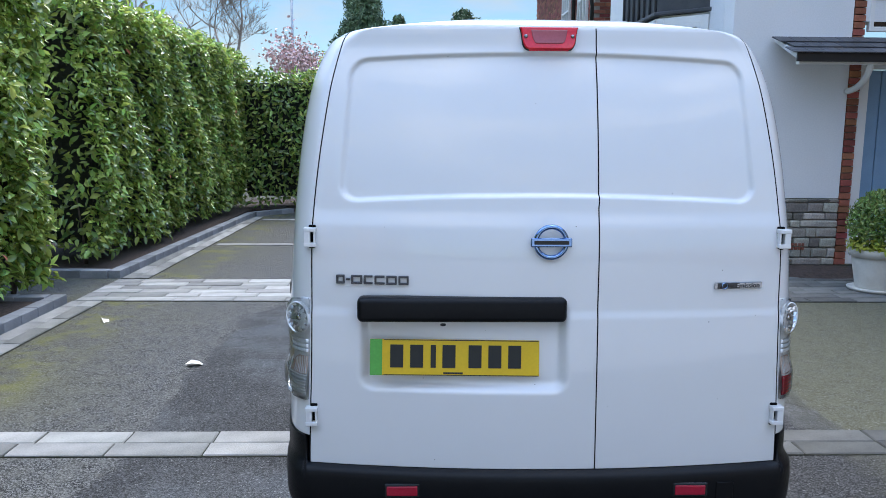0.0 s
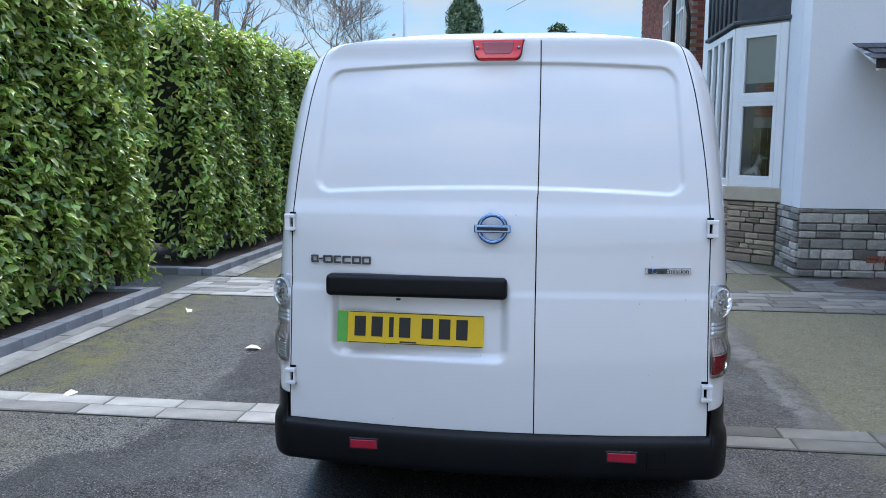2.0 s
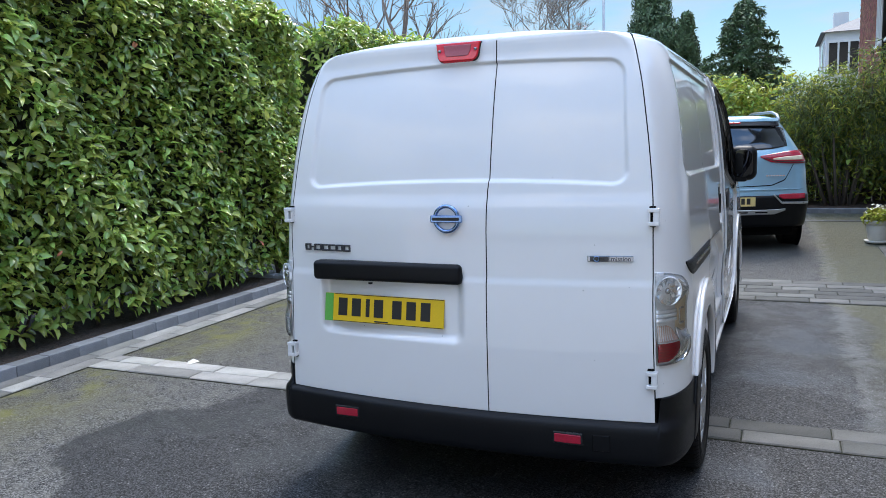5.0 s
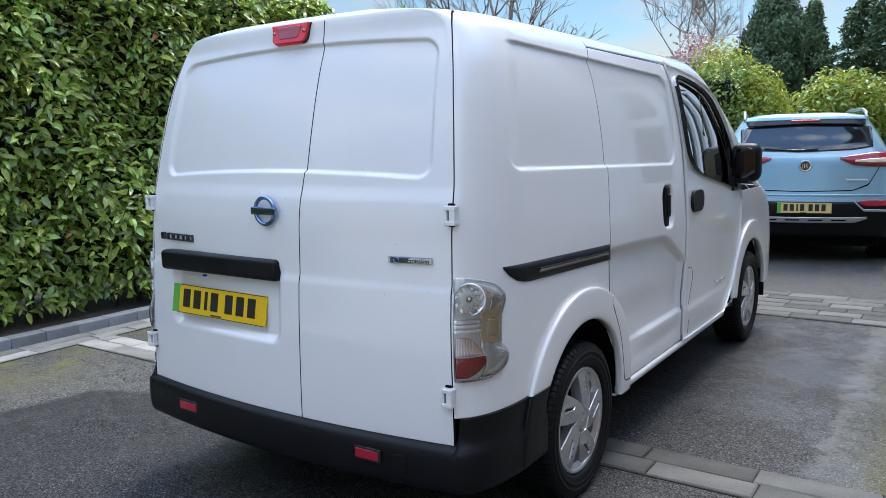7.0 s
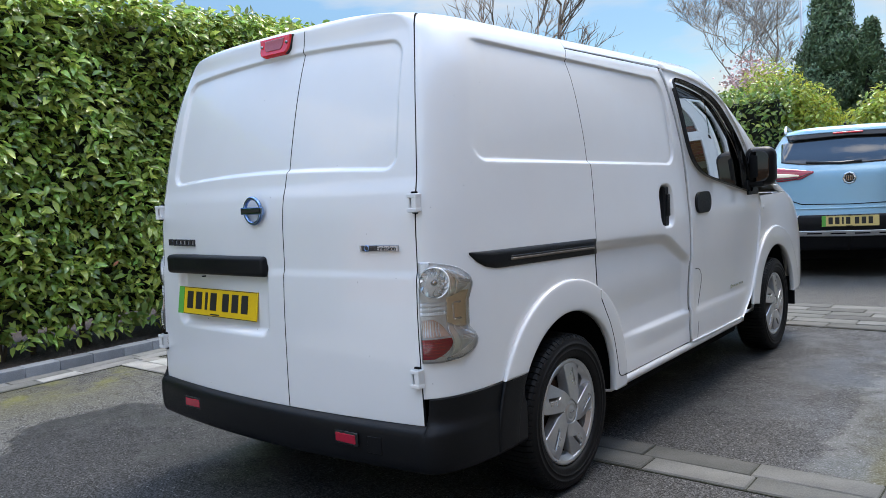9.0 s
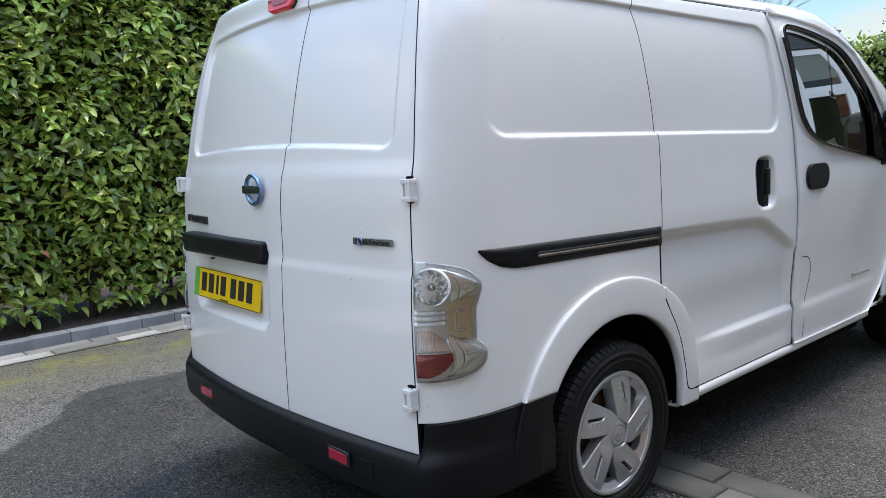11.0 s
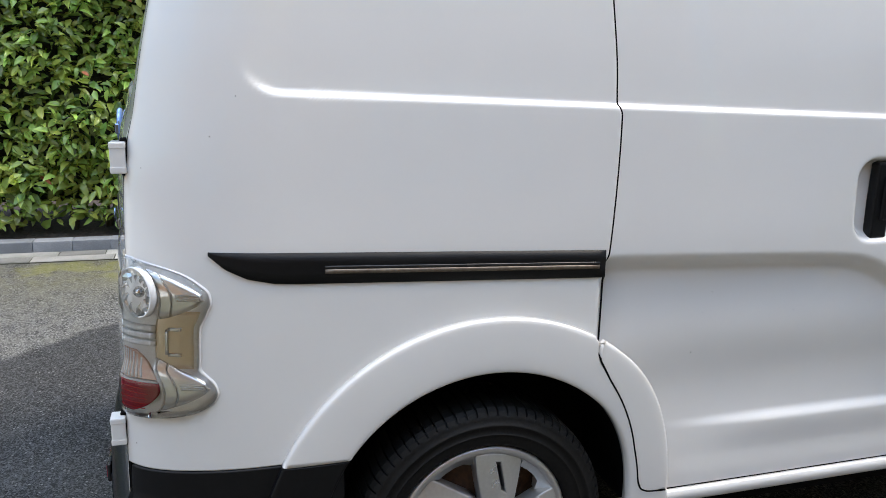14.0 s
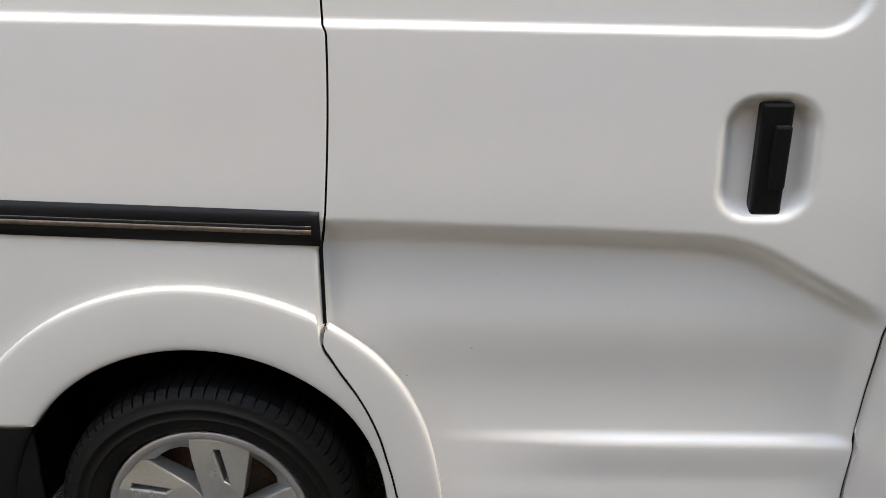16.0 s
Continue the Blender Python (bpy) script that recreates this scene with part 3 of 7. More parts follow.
# ---- vehicle skins ----
class Shell:
    """A car body as level outlines: back, rounded corner, flank, front corner, front. p runs up the flank and over the roof."""

    def __init__(self, z, w, yr, yf, crown=0.055, cw=0.72, rx=0.13, ry=0.28, frx=0.28, fry=0.42):
        self.z, self.w, self.yr, self.yf = Curve(*z), Curve(*w), Curve(*yr), Curve(*yf)
        self.crown, self.cw, self.rx0, self.ry0, self.frx0, self.fry0 = crown, cw, rx, ry, frx, fry

    def dims(self, p):
        w = np.maximum(self.w(p), 0.002)
        rx, frx = np.minimum(self.rx0, 0.5 * w), np.minimum(self.frx0, 0.6 * w)
        yr, yf = self.yr(p), self.yf(p)
        y0 = yr + self.crown * ((w - rx) / self.cw) ** 2
        return w, rx, frx, yr, yf, y0

    def qx(self, x, p):
        """Where across the back (or its corner) x lies."""
        w, rx, frx, yr, yf, y0 = self.dims(p)
        a = np.abs(x)
        t = np.clip((a - (w - rx)) / rx, 0, 1)
        return np.sign(x) * np.where(a <= w - rx, a / (w - rx), 1 + np.arcsin(t) / (math.pi / 2))

    def qy(self, y, p):
        """Where along the flank y lies."""
        w, rx, frx, yr, yf, y0 = self.dims(p)
        yc, ye = y0 + self.ry0, yf - self.fry0
        corner = 1 + np.arccos(np.clip(1 - (y - y0) / self.ry0, -1, 1)) / (math.pi / 2)
        front = 3 + np.arcsin(np.clip((y - ye) / self.fry0, 0, 1)) / (math.pi / 2)
        return np.where(y < yc, corner, np.where(y > ye, front, 2 + (y - yc) / (ye - yc)))

    def pt(self, q, p, out=0.0):
        q, p = np.broadcast_arrays(np.asarray(q, float), np.asarray(p, float))
        s, a = np.where(q < 0, -1.0, 1.0), np.abs(q)
        w, rx, frx, yr, yf, y0 = self.dims(p)
        yc, ye = y0 + self.ry0, yf - self.fry0
        xa = np.clip(a, 0, 1) * (w - rx)
        th = np.clip(a - 1, 0, 1) * math.pi / 2
        ph = np.clip(a - 3, 0, 1) * math.pi / 2
        x = np.where(a <= 1, xa, np.where(a <= 3, w - rx + rx * np.sin(th), np.where(a <= 4, w - frx + frx * np.cos(ph), (w - frx) * np.clip(5 - a, 0, 1))))
        y = np.where(a <= 1, yr + self.crown * (xa / self.cw) ** 2,
                     np.where(a <= 2, y0 + self.ry0 * (1 - np.cos(th)),
                              np.where(a <= 3, yc + (ye - yc) * (a - 2), ye + self.fry0 * np.sin(ph))))
        y = np.where(a > 4, yf + 0.04 * (1 - ((5 - np.clip(a, 4, 5)) ** 2)), y)
        nx, ny = np.where(a <= 1, 0, np.where(a <= 2, np.sin(th), np.where(a <= 3, 1, np.cos(ph)))), np.where(a <= 1, -1, np.where(a <= 2, -np.cos(th), np.where(a <= 3, 0, np.sin(ph))))
        x, y = x + out * nx, y + out * ny
        return np.stack([s * x, y, self.z(p)], -1)


def rounded(x, y, x0, x1, y0, y1, r, e):
    """1 inside a rounded rectangle, falling to 0 over e at its rim."""
    dx = np.abs(x - (x0 + x1) / 2) - (x1 - x0) / 2 + r
    dy = np.abs(y - (y0 + y1) / 2) - (y1 - y0) / 2 + r
    d = np.hypot(np.maximum(dx, 0), np.maximum(dy, 0)) + np.minimum(np.maximum(dx, dy), 0) - r
    return 1 - sstep(-e, 0, d)


# ---- the white panel van ----
PK = (0.2, 0.45, 0.6, 0.8, 0.95, 1.1, 1.28, 1.5, 1.6, 1.7, 1.75, 1.80, 1.87, 1.97, 2.15, 2.42)


def table(*vals):
    return list(zip(PK, vals))


VAN = Shell(
    z=table(0.2, 0.45, 0.6, 0.8, 0.95, 1.1, 1.28, 1.5, 1.63, 1.732, 1.776, 1.799, 1.81, 1.822, 1.845, 1.859),
    w=table(0.828, 0.838, 0.838, 0.836, 0.832, 0.8225, 0.8105, 0.788, 0.764, 0.728, 0.698, 0.652, 0.571, 0.455, 0.254, 0.0),
    yr=table(-0.078, -0.085, -0.082, -0.075, -0.066, -0.061, -0.0325, 0.0155, 0.0525, 0.0885, 0.102, 0.106, 0.111, 0.129, 0.2376, 0.5143),
    yf=table(4.36, 4.42, 4.42, 4.38, 4.28, 3.92, 3.62, 3.26, 3.03, 2.852, 2.75, 2.69, 2.66, 2.60, 2.40, 2.3),
    crown=0.0577, rx=0.1085)
VAN_AXLES, TYRE_R = (0.728, 3.446), 0.305
seam_rear = Curve((0.2, 0.745), (0.45, 0.742), (0.83, 0.731), (1.16, 0.7275), (1.37, 0.711), (1.5, 0.6935), (1.65, 0.6605), (1.75, 0.634), (1.81, 0.610))
split = Curve((0.4, 0.150), (0.95, 0.147), (1.255, 0.147), (1.275, 0.149), (1.6, 0.150), (1.85, 0.148))
seam_slide = Curve((0.2, 1.125), (0.34, 1.12), (0.45, 1.112), (0.553, 1.064), (0.66, 0.998), (0.72, 0.988), (0.88, 0.988), (0.96, 1.001), (1.252, 1.016), (1.274, 1.009), (1.34, 1.007), (1.49, 0.994), (1.6, 0.980), (1.655, 0.972), (1.675, 0.978), (1.70, 0.998), (1.76, 1.0))
seam_front = Curve((0.2, 1.965), (0.42, 1.974), (0.72, 1.990), (1.0, 2.012), (1.2, 2.006), (1.3, 1.997), (1.48, 1.960), (1.56, 1.936), (1.70, 1.915), (1.76, 1.912))


def van_rear_in(x, z):
    """How deep the back's pressings lie."""
    lean = 1 + 0.11 * (z - 1.32)
    d = 0.013 * rounded(x * lean, z + 0.055 * x * x, -0.643, 0.643, 1.287, 1.728, 0.06, 0.013)
    d = d + 0.026 * rounded(x, z, -0.585, 0.062, 0.685, 0.985, 0.05, 0.035)
    return d - 0.006 * (1 - sstep(0.915, 0.95, z)) + 0.006 * sstep(1.19, 1.25, z) * (1 - sstep(1.735, 1.785, z))


swage_top = Curve((0.9, 0.950), (1.04, 0.947), (1.32, 0.938), (1.6, 0.927), (1.69, 0.920), (1.75, 0.905), (1.81, 0.875), (1.98, 0.783), (2.12, 0.706), (4.5, 0.70))
door_depth = Curve((0.30, 0.006), (0.36, 0.009), (0.42, 0.015), (0.476, 0.013), (0.488, 0.0135), (0.512, 0.032), (0.60, 0.0375), (0.74, 0.027), (0.84, 0.0335), (0.92, 0.037), (1.0, 0.037))
door_depth_plain = Curve((0.30, 0.006), (0.36, 0.009), (0.42, 0.017), (0.60, 0.0355), (0.74, 0.027), (0.84, 0.0335), (0.92, 0.037), (1.0, 0.037))


def van_side_in(y, z):
    """How deep the flank's pressings lie."""
    zl = 1.291 - 0.025 * y
    yy = np.where(y < 1.0, y - 0.17 * np.maximum(z - 1.40, 0), y + 0.10 * np.maximum(z - 1.45, 0))
    d = 0.012 * rounded(yy, z - zl, 0.212, 1.893, 0.0, 0.43, 0.085, 0.011)
    top = swage_top(y)
    ridge = sstep(1.15, 1.55, y)
    depth = door_depth(z) * ridge + door_depth_plain(z) * (1 - ridge)
    d = d + depth * (1 - sstep(top - 0.054, top, z)) * sstep(0.98, 1.0, y) * (1 - sstep(1.93, 2.03, y))
    low = (1 - sstep(0.52, 0.80, z)) * sstep(0.478, 0.503, z) * sstep(2.0, 2.1, y) * (1 - sstep(2.7, 2.95, y))
    d = d + 0.034 * rounded(y, z, 1.664, 1.832, 0.940, 1.158, 0.062, 0.030)
    return d + 0.009 * low


def van_skin(q, p, out=0.0, pressed=True):
    P = VAN.pt(q, p, out)
    if pressed:
        a = np.abs(np.broadcast_to(q, P.shape[:-1]))
        fr, fs = 1 - sstep(1.0, 1.25, a), sstep(1.75, 2.0, a) * (a < 3.2)
        P[..., 1] += fr * van_rear_in(P[..., 0], P[..., 2])
        P[..., 0] -= np.sign(P[..., 0]) * fs * van_side_in(P[..., 1], P[..., 2])
    return P


van = tagged(new("panel_van"), label="white electric panel van parked on the wet tarmac drive", category="van")
GAP = 0.0019
# second slot colours the turned panel edges near-black, as shade in the gaps
PANEL = (M["paint"], M["gap"])


def rear_door(x0, x1, name, label):
    a, b = spaced(110 if x0(1.0) < 0 else 80, 0.003)[None, :], spaced(320, 0.0012)[:, None]
    p = 0.447 + b * (1.8165 - 0.447)
    x = x0(p) + GAP + a * (x1(p) - x0(p) - 2 * GAP)
    return part(name, sheet(van_skin(VAN.qx(x, p), p), rims="lrb", edge=True), PANEL, van, label)


door_l = rear_door(lambda p: -seam_rear(p), split, "rear_door", "wide rear door with pressed blank window panel")
door_r = rear_door(split, seam_rear, "rear_door", "narrow rear door with pressed blank window panel")

ARCH_R = 0.45


def arch_z(y, yc, r, floor):
    return np.maximum(floor, 0.31 + np.sqrt(np.maximum(r * r - (y - yc) ** 2, 0)))


def flank(s, name, y0, y1, zb, zt, nu, nv, label="", from_rear=False):
    """One outer panel of the flank on side s, between two seams."""
    b = spaced(nv, 0.002)[:, None]
    if from_rear:
        t = np.concatenate([[0, 0.01], np.linspace(0.03, 1, 40)])
        ref = 0.9
        y_end = float(VAN.dims(ref)[5]) + VAN.ry0
        u = np.concatenate([t - 1, spaced(nu, 0.002)[1:]])[None, :]     # below 0: corner, above: flank
    else:
        u = spaced(nu, 0.002)[None, :]
    p = np.full((b.shape[0], u.shape[1]), 1.0)
    for _ in range(4):
        if from_rear:
            q0, q1 = VAN.qx(seam_rear(p) + GAP, p), VAN.qy(y1(p) - GAP, p)
            q = np.where(u < 0, q0 + (2 - q0) * (u + 1), 2 + (q1 - 2) * u)
        else:
            q = VAN.qy(y0(p) + GAP + u * (y1(p) - y0(p) - 2 * GAP), p)
        y = VAN.pt(q, p)[..., 1]
        lo = zb(y)
        p = lo + b * (zt - lo)
    return part(name, sheet(van_skin(s * q, p), flip=s < 0, rims="lrb", edge=True), PANEL, van, label)


for s in (1, -1):
    flank(s, "quarter_panel", None, seam_slide, lambda y: arch_z(y, 0.735, ARCH_R, 0.535), 1.76, 100, 230, from_rear=True)
    flank(s, "sliding_door", seam_slide, lambda p: seam_front(p) + 0.0022, lambda y: 0.338 + 0 * y, 1.7085, 170, 300, "sliding side door with pressed blank panel")

    # the cant rail over the sliding door
    pr, yr_ = np.linspace(1.7115, 1.7635, 8)[:, None], np.linspace(1.0, 1.95, 40)[None, :]
    part("cant_rail", sheet(VAN.pt(s * VAN.qy(yr_ + 0 * pr, pr + 0 * yr_), pr + 0 * yr_), flip=s < 0, rims="b"), M["paint"], van)

# front doors: a skin round the window
WIN = [(1.985, 1.650), (2.015, 1.52), (2.05, 1.36), (2.10, 1.262), (2.22, 1.192), (2.40, 1.155), (2.65, 1.115), (2.92, 1.072), (3.02, 1.06), (2.985, 1.18), (2.88, 1.34), (2.76, 1.455), (2.64, 1.535), (2.52, 1.585), (2.34, 1.622), (2.12, 1.650)]
DOOR = [(1.925, 1.700)] + [(float(seam_front(z)) + 0.0018, z) for z in np.linspace(1.69, 0.338, 40)] + [(2.4, 0.335), (2.78, 0.335), (2.93, 0.45), (3.05, 0.63), (3.12, 0.80), (3.17, 1.0), (3.12, 1.09), (3.06, 1.225), (2.98, 1.345), (2.87, 1.46), (2.71, 1.567), (2.56, 1.622), (2.34, 1.668), (2.1, 1.693)]


def resample(poly, n, c):
    """n points of a closed polygon, one for each direction from c, starting at the top and going round."""
    out = []
    for i in range(n):
        t = 2 * math.pi * i / n
        d = np.array([math.sin(t), math.cos(t)])
        best = None
        for j in range(len(poly)):
            a, b = np.array(poly[j]) - c, np.array(poly[(j + 1) % len(poly)]) - c
            m = np.array([d, a - b]).T
            det = np.linalg.det(m)
            if abs(det) < 1e-12:
                continue
            k, u = np.linalg.solve(m, a)
            if k > 0 and -1e-9 <= u <= 1 + 1e-9 and (best is None or k > best):
                best = k
        out.append(c + d * best)
    return np.array(out)


def soften(poly, times=2):
    """Cuts the corners of a closed polygon, so that it reads as a curve."""
    for _ in range(times):
        out = []
        for i in range(len(poly)):
            a, b = np.array(poly[i]), np.array(poly[(i + 1) % len(poly)])
            out += [tuple(a * 0.75 + b * 0.25), tuple(a * 0.25 + b * 0.75)]
        poly = out
    return poly


def ring_skin(inner, outer, rows, s, out=0.0):
    t = spaced(rows, 0.004)[:, None, None]
    yz = inner[None] * (1 - t) + outer[None] * t
    yz = np.concatenate([yz, yz[:, :1]], 1)
    p = yz[..., 1]
    return van_skin(s * VAN.qy(yz[..., 0], p), p, out)


wc = np.array([2.45, 1.40])
n_ring = 420
for s in (1, -1):
    wi, do = resample(soften(WIN), n_ring, wc), resample(DOOR, n_ring, wc)
    door = part("front_door", sheet(ring_skin(wi, do, 60, s), flip=s > 0, rims="bt"), M["paint"], van, "front cab door")
    rub = wc + (wi - wc) * 0.982
    part("window_seal", sheet(ring_skin(rub, wi, 5, s, 0.0015), flip=s > 0, flange=0.02), M["trim"], door, "black rubber seal")
    t = np.linspace(0.0, 1, 14)[:, None, None]
    yz = wc + (rub[None] - wc) * t
    yz = np.concatenate([yz, yz[:, :1]], 1)
    part("window", sheet(VAN.pt(s * VAN.qy(yz[..., 0], yz[..., 1]), yz[..., 1], -0.012), flip=s > 0, flange=0.004), M["dark_glass"], door, "tinted side window glass")
    # black quarter panel ahead of the glass, at the mirror
    tri = np.array([(2.70, 1.495), (2.80, 1.36), (2.845, 1.24), (2.86, 1.08), (3.03, 1.055), (3.06, 1.10), (2.99, 1.20), (2.90, 1.34), (2.79, 1.45)])
    tc = np.array([2.89, 1.24])
    ti = resample([tuple(v) for v in tri], 48, tc)
    tt = np.linspace(0.02, 1, 8)[:, None, None]
    yz = tc + (ti[None] - tc) * tt
    yz = np.concatenate([yz, yz[:, :1]], 1)
    part("pillar_trim", sheet(VAN.pt(s * VAN.qy(yz[..., 0], yz[..., 1]), yz[..., 1], 0.004), flip=s > 0, flange=0.008), M["trim"], door, "gloss black pillar trim")

# front wings, bonnet and nose, windscreen, roof
for s in (1, -1):
    def wing_bottom(y):
        return arch_z(y, VAN_AXLES[1], ARCH_R, 0.34)
    dr = Curve((0.2, 2.785), (0.335, 2.785), (0.45, 2.935), (0.63, 3.055), (0.80, 3.125), (1.0, 3.175), (1.06, 3.15))
    b, u = spaced(70, 0.003)[:, None], spaced(80, 0.003)[None, :]
    p = np.full((b.shape[0], u.shape[1]), 0.8)
    for _ in range(4):
        q0 = VAN.qy(dr(p) + GAP, p)
        q = q0 + (3.75 - q0) * u
        lo = wing_bottom(VAN.pt(q, p)[..., 1])
        p = lo + b * (1.03 - lo)
    part("front_wing", sheet(van_skin(s * q, p), flip=s < 0), M["paint"], van)
q = np.linspace(3.76, 5, 40)[None, :]
p = np.linspace(0.36, 1.03, 30)[:, None]
nose_r, nose_l = VAN.pt(q, p), VAN.pt(-q, p)
part("front_bumper", sheet(np.concatenate([nose_r, nose_l[:, ::-1][:, 1:]], 1)), M["paint"], van)
q = np.linspace(2.99, 5, 60)[None, :]
p = np.linspace(1.035, 1.09, 8)[:, None]
hood_r, hood_l = VAN.pt(q, p), VAN.pt(-q, p)
part("bonnet", sheet(np.concatenate([hood_r, hood_l[:, ::-1][:, 1:]], 1)), M["paint"], van)
q = np.linspace(3.35, 5, 60)[None, :]
p = np.linspace(1.10, 1.762, 40)[:, None]
ws_r, ws_l = VAN.pt(q, p, -0.004), VAN.pt(-q, p, -0.004)
part("windscreen", sheet(np.concatenate([ws_r, ws_l[:, ::-1][:, 1:]], 1)), M["dark_glass"], van, "curved tinted windscreen")
for s in (1, -1):
    ye = np.array([[3.12], [3.06], [2.98], [2.87], [2.71], [2.56], [2.34], [2.1], [1.93], [1.93], [1.93]])
    p0 = np.array([[1.09], [1.225], [1.345], [1.46], [1.569], [1.625], [1.671], [1.696], [1.706], [1.735], [1.7635]])
    q0 = VAN.qy(ye, p0)
    t = np.linspace(0, 1, 10)[None, :]
    qq = q0 + (np.maximum(3.36, q0 + 0.05) - q0) * t
    part("windscreen_pillar", sheet(VAN.pt(s * qq, p0 + 0 * t), flip=s < 0), M["paint"], van)
b = np.concatenate([np.linspace(1.7625, 2.0, 24), np.linspace(2.02, 2.41, 12)])[:, None]
qs = np.concatenate([np.linspace(1.0, 2.0, 24), np.linspace(2.03, 3, 40), np.linspace(3.03, 4, 14), np.linspace(4.1, 5, 10)])[None, :]
edge_q = Curve((1.76, float(VAN.qx(seam_rear(1.76) + GAP, 1.76))), (1.79, float(VAN.qx(seam_rear(1.79) + GAP, 1.79))), (1.8165, 1.25), (1.9, 1.25), (2.5, 1.25))
for s in (1, -1):
    q0 = edge_q(b)
    qq = np.where(qs <= 2, q0 + (2 - q0) * (qs - 1), qs)
    part("roof_side", sheet(VAN.pt(s * qq, b), flip=s < 0, flange=0), M["paint"], van)
b = np.concatenate([np.linspace(1.8165, 2.0, 16), np.linspace(2.02, 2.42, 12)])[:, None]
qc = np.linspace(-1.25, 1.25, 80)[None, :]
part("roof", sheet(VAN.pt(qc, b), flange=0), M["paint"], van, "white roof skin")

# near-black shell added behind the seams and glass to keep them dark
BULK_Y = 1.99
q = np.concatenate([np.linspace(0, 1, 12), np.linspace(1.1, 2, 12), np.linspace(2.1, 3, 16), np.linspace(3.1, 5, 24)])[None, :]
p = np.concatenate([np.linspace(0.74, 1.72, 24), np.linspace(1.75, 2.4, 14)])[:, None]
for s in (1, -1):
    lo = p[:24]
    ql = np.concatenate([q[:, :24] + 0 * lo, 2 + (VAN.qy(np.full(lo.shape, BULK_Y), lo) - 2) * np.linspace(0.05, 1, 12)[None, :]], 1)
    part("inner_lining", sheet(VAN.pt(s * ql, lo, -0.05), flip=s < 0, flange=0), M["gap"], van, "near-black shell added to keep the seams dark")
    I = VAN.pt(s * q, p[23:], -0.05)
    I[..., 2] -= 0.03
    part("roof_lining", sheet(I, flip=s < 0, flange=0), M["cabin"], van, "dark roof lining")
    wi, do = resample(soften(WIN), n_ring, wc), resample(DOOR, n_ring, wc)
    part("door_card", sheet(ring_skin(wi, wc + (do - wc) * 0.985, 8, s, -0.035), flip=s < 0, rims="b", flange=0.02), M["cabin"], van, "dark inner door trim")
p = np.linspace(0.50, 1.74, 16)[:, None]
half = VAN.pt(VAN.qy(np.full(p.shape, BULK_Y), p), p)[..., 0] - 0.052
X = half * np.linspace(-1, 1, 9)[None, :]
part("bulkhead", sheet(np.stack([X, np.full(X.shape, BULK_Y), p + 0 * X], -1), flange=0.02), M["cabin"], van, "dark bulkhead behind the seats")
part("cab_floor", box(0, 2.60, 0.56, 1.44, 1.15, 0.06, 0.01), M["cabin"], van)
part("dashboard", box(0, 3.12, 0.98, 1.36, 0.42, 0.20, 0.06, 4, True), M["cabin"], van, "dark grey dashboard")
for s in (1, -1):
    seat = part("front_seat", box(s * 0.37, 2.44, 0.72, 0.48, 0.50, 0.16, 0.05, 3, True), M["cabin"], van, "dark grey front seat")
    for nm, bx, tilt, z in (("backrest", (0, 0, 0.29, 0.46, 0.12, 0.60), -12, 0.77), ("headrest", (0, 0, 0.68, 0.25, 0.09, 0.17), -12, 0.77)):
        bm = box(*bx, 0.04, 3, True)
        bmesh.ops.transform(bm, matrix=pose(s * 0.37, 2.24, z, -tilt, 0, 0), verts=bm.verts)
        part(nm, bm, M["cabin"], seat)
rim_m = Matrix.Translation((0.37, 2.80, 1.06)) @ Matrix.Rotation(radians(-62), 4, "X")
wheel_rim = tube([(0.185 * math.cos(t), 0.185 * math.sin(t), 0) for t in np.linspace(0, 2 * math.pi, 33)[:-1]], 0.015, 8, True)
wheel_rim.transform(rim_m)
steer = part("steering_wheel", wheel_rim, M["trim"], van, "black steering wheel")
hub_bm = join(box(0, 0, -0.01, 0.36, 0.035, 0.02, 0.008), box(0, -0.09, -0.01, 0.04, 0.17, 0.02, 0.008), box(0, 0, 0, 0.13, 0.11, 0.04, 0.015))
bmesh.ops.transform(hub_bm, matrix=rim_m, verts=hub_bm.verts)
part("steering_hub", hub_bm, M["trim"], steer)
for nm, bx in (("floor_pan", (0, 1.86, 0.49, 1.02, 3.7, 0.50, 0.03)), ("battery_tray", (0, 2.09, 0.43, 1.50, 1.66, 0.44, 0.02)), ("rear_crossmember", (0, 0.14, 0.50, 1.40, 0.30, 0.34, 0.02)), ("front_subframe", (0, 4.1, 0.55, 1.3, 0.4, 0.5, 0.03))):
    part(nm, box(*bx), M["gap"], van)
for y in VAN_AXLES:
    part("axle", tube([(-0.7, y, 0.30), (0.7, y, 0.30)], 0.045), M["gap"], van)

# near-black strips that stand in for the shade inside the shut lines
def seal(points_q, ps, name="shut_line_seal"):
    """A dark strip just under the skin along a seam, coloured as its shade; points_q(p, side) gives its two edges."""
    a, c = points_q
    t = np.linspace(0, 1, 3)[:, None]
    q = a[None, :] * (1 - t) + c[None, :] * t
    P = van_skin(q, ps[None, :] + 0 * q, -0.0035)
    return part(name, sheet(P, flange=0), M["gap"], van)


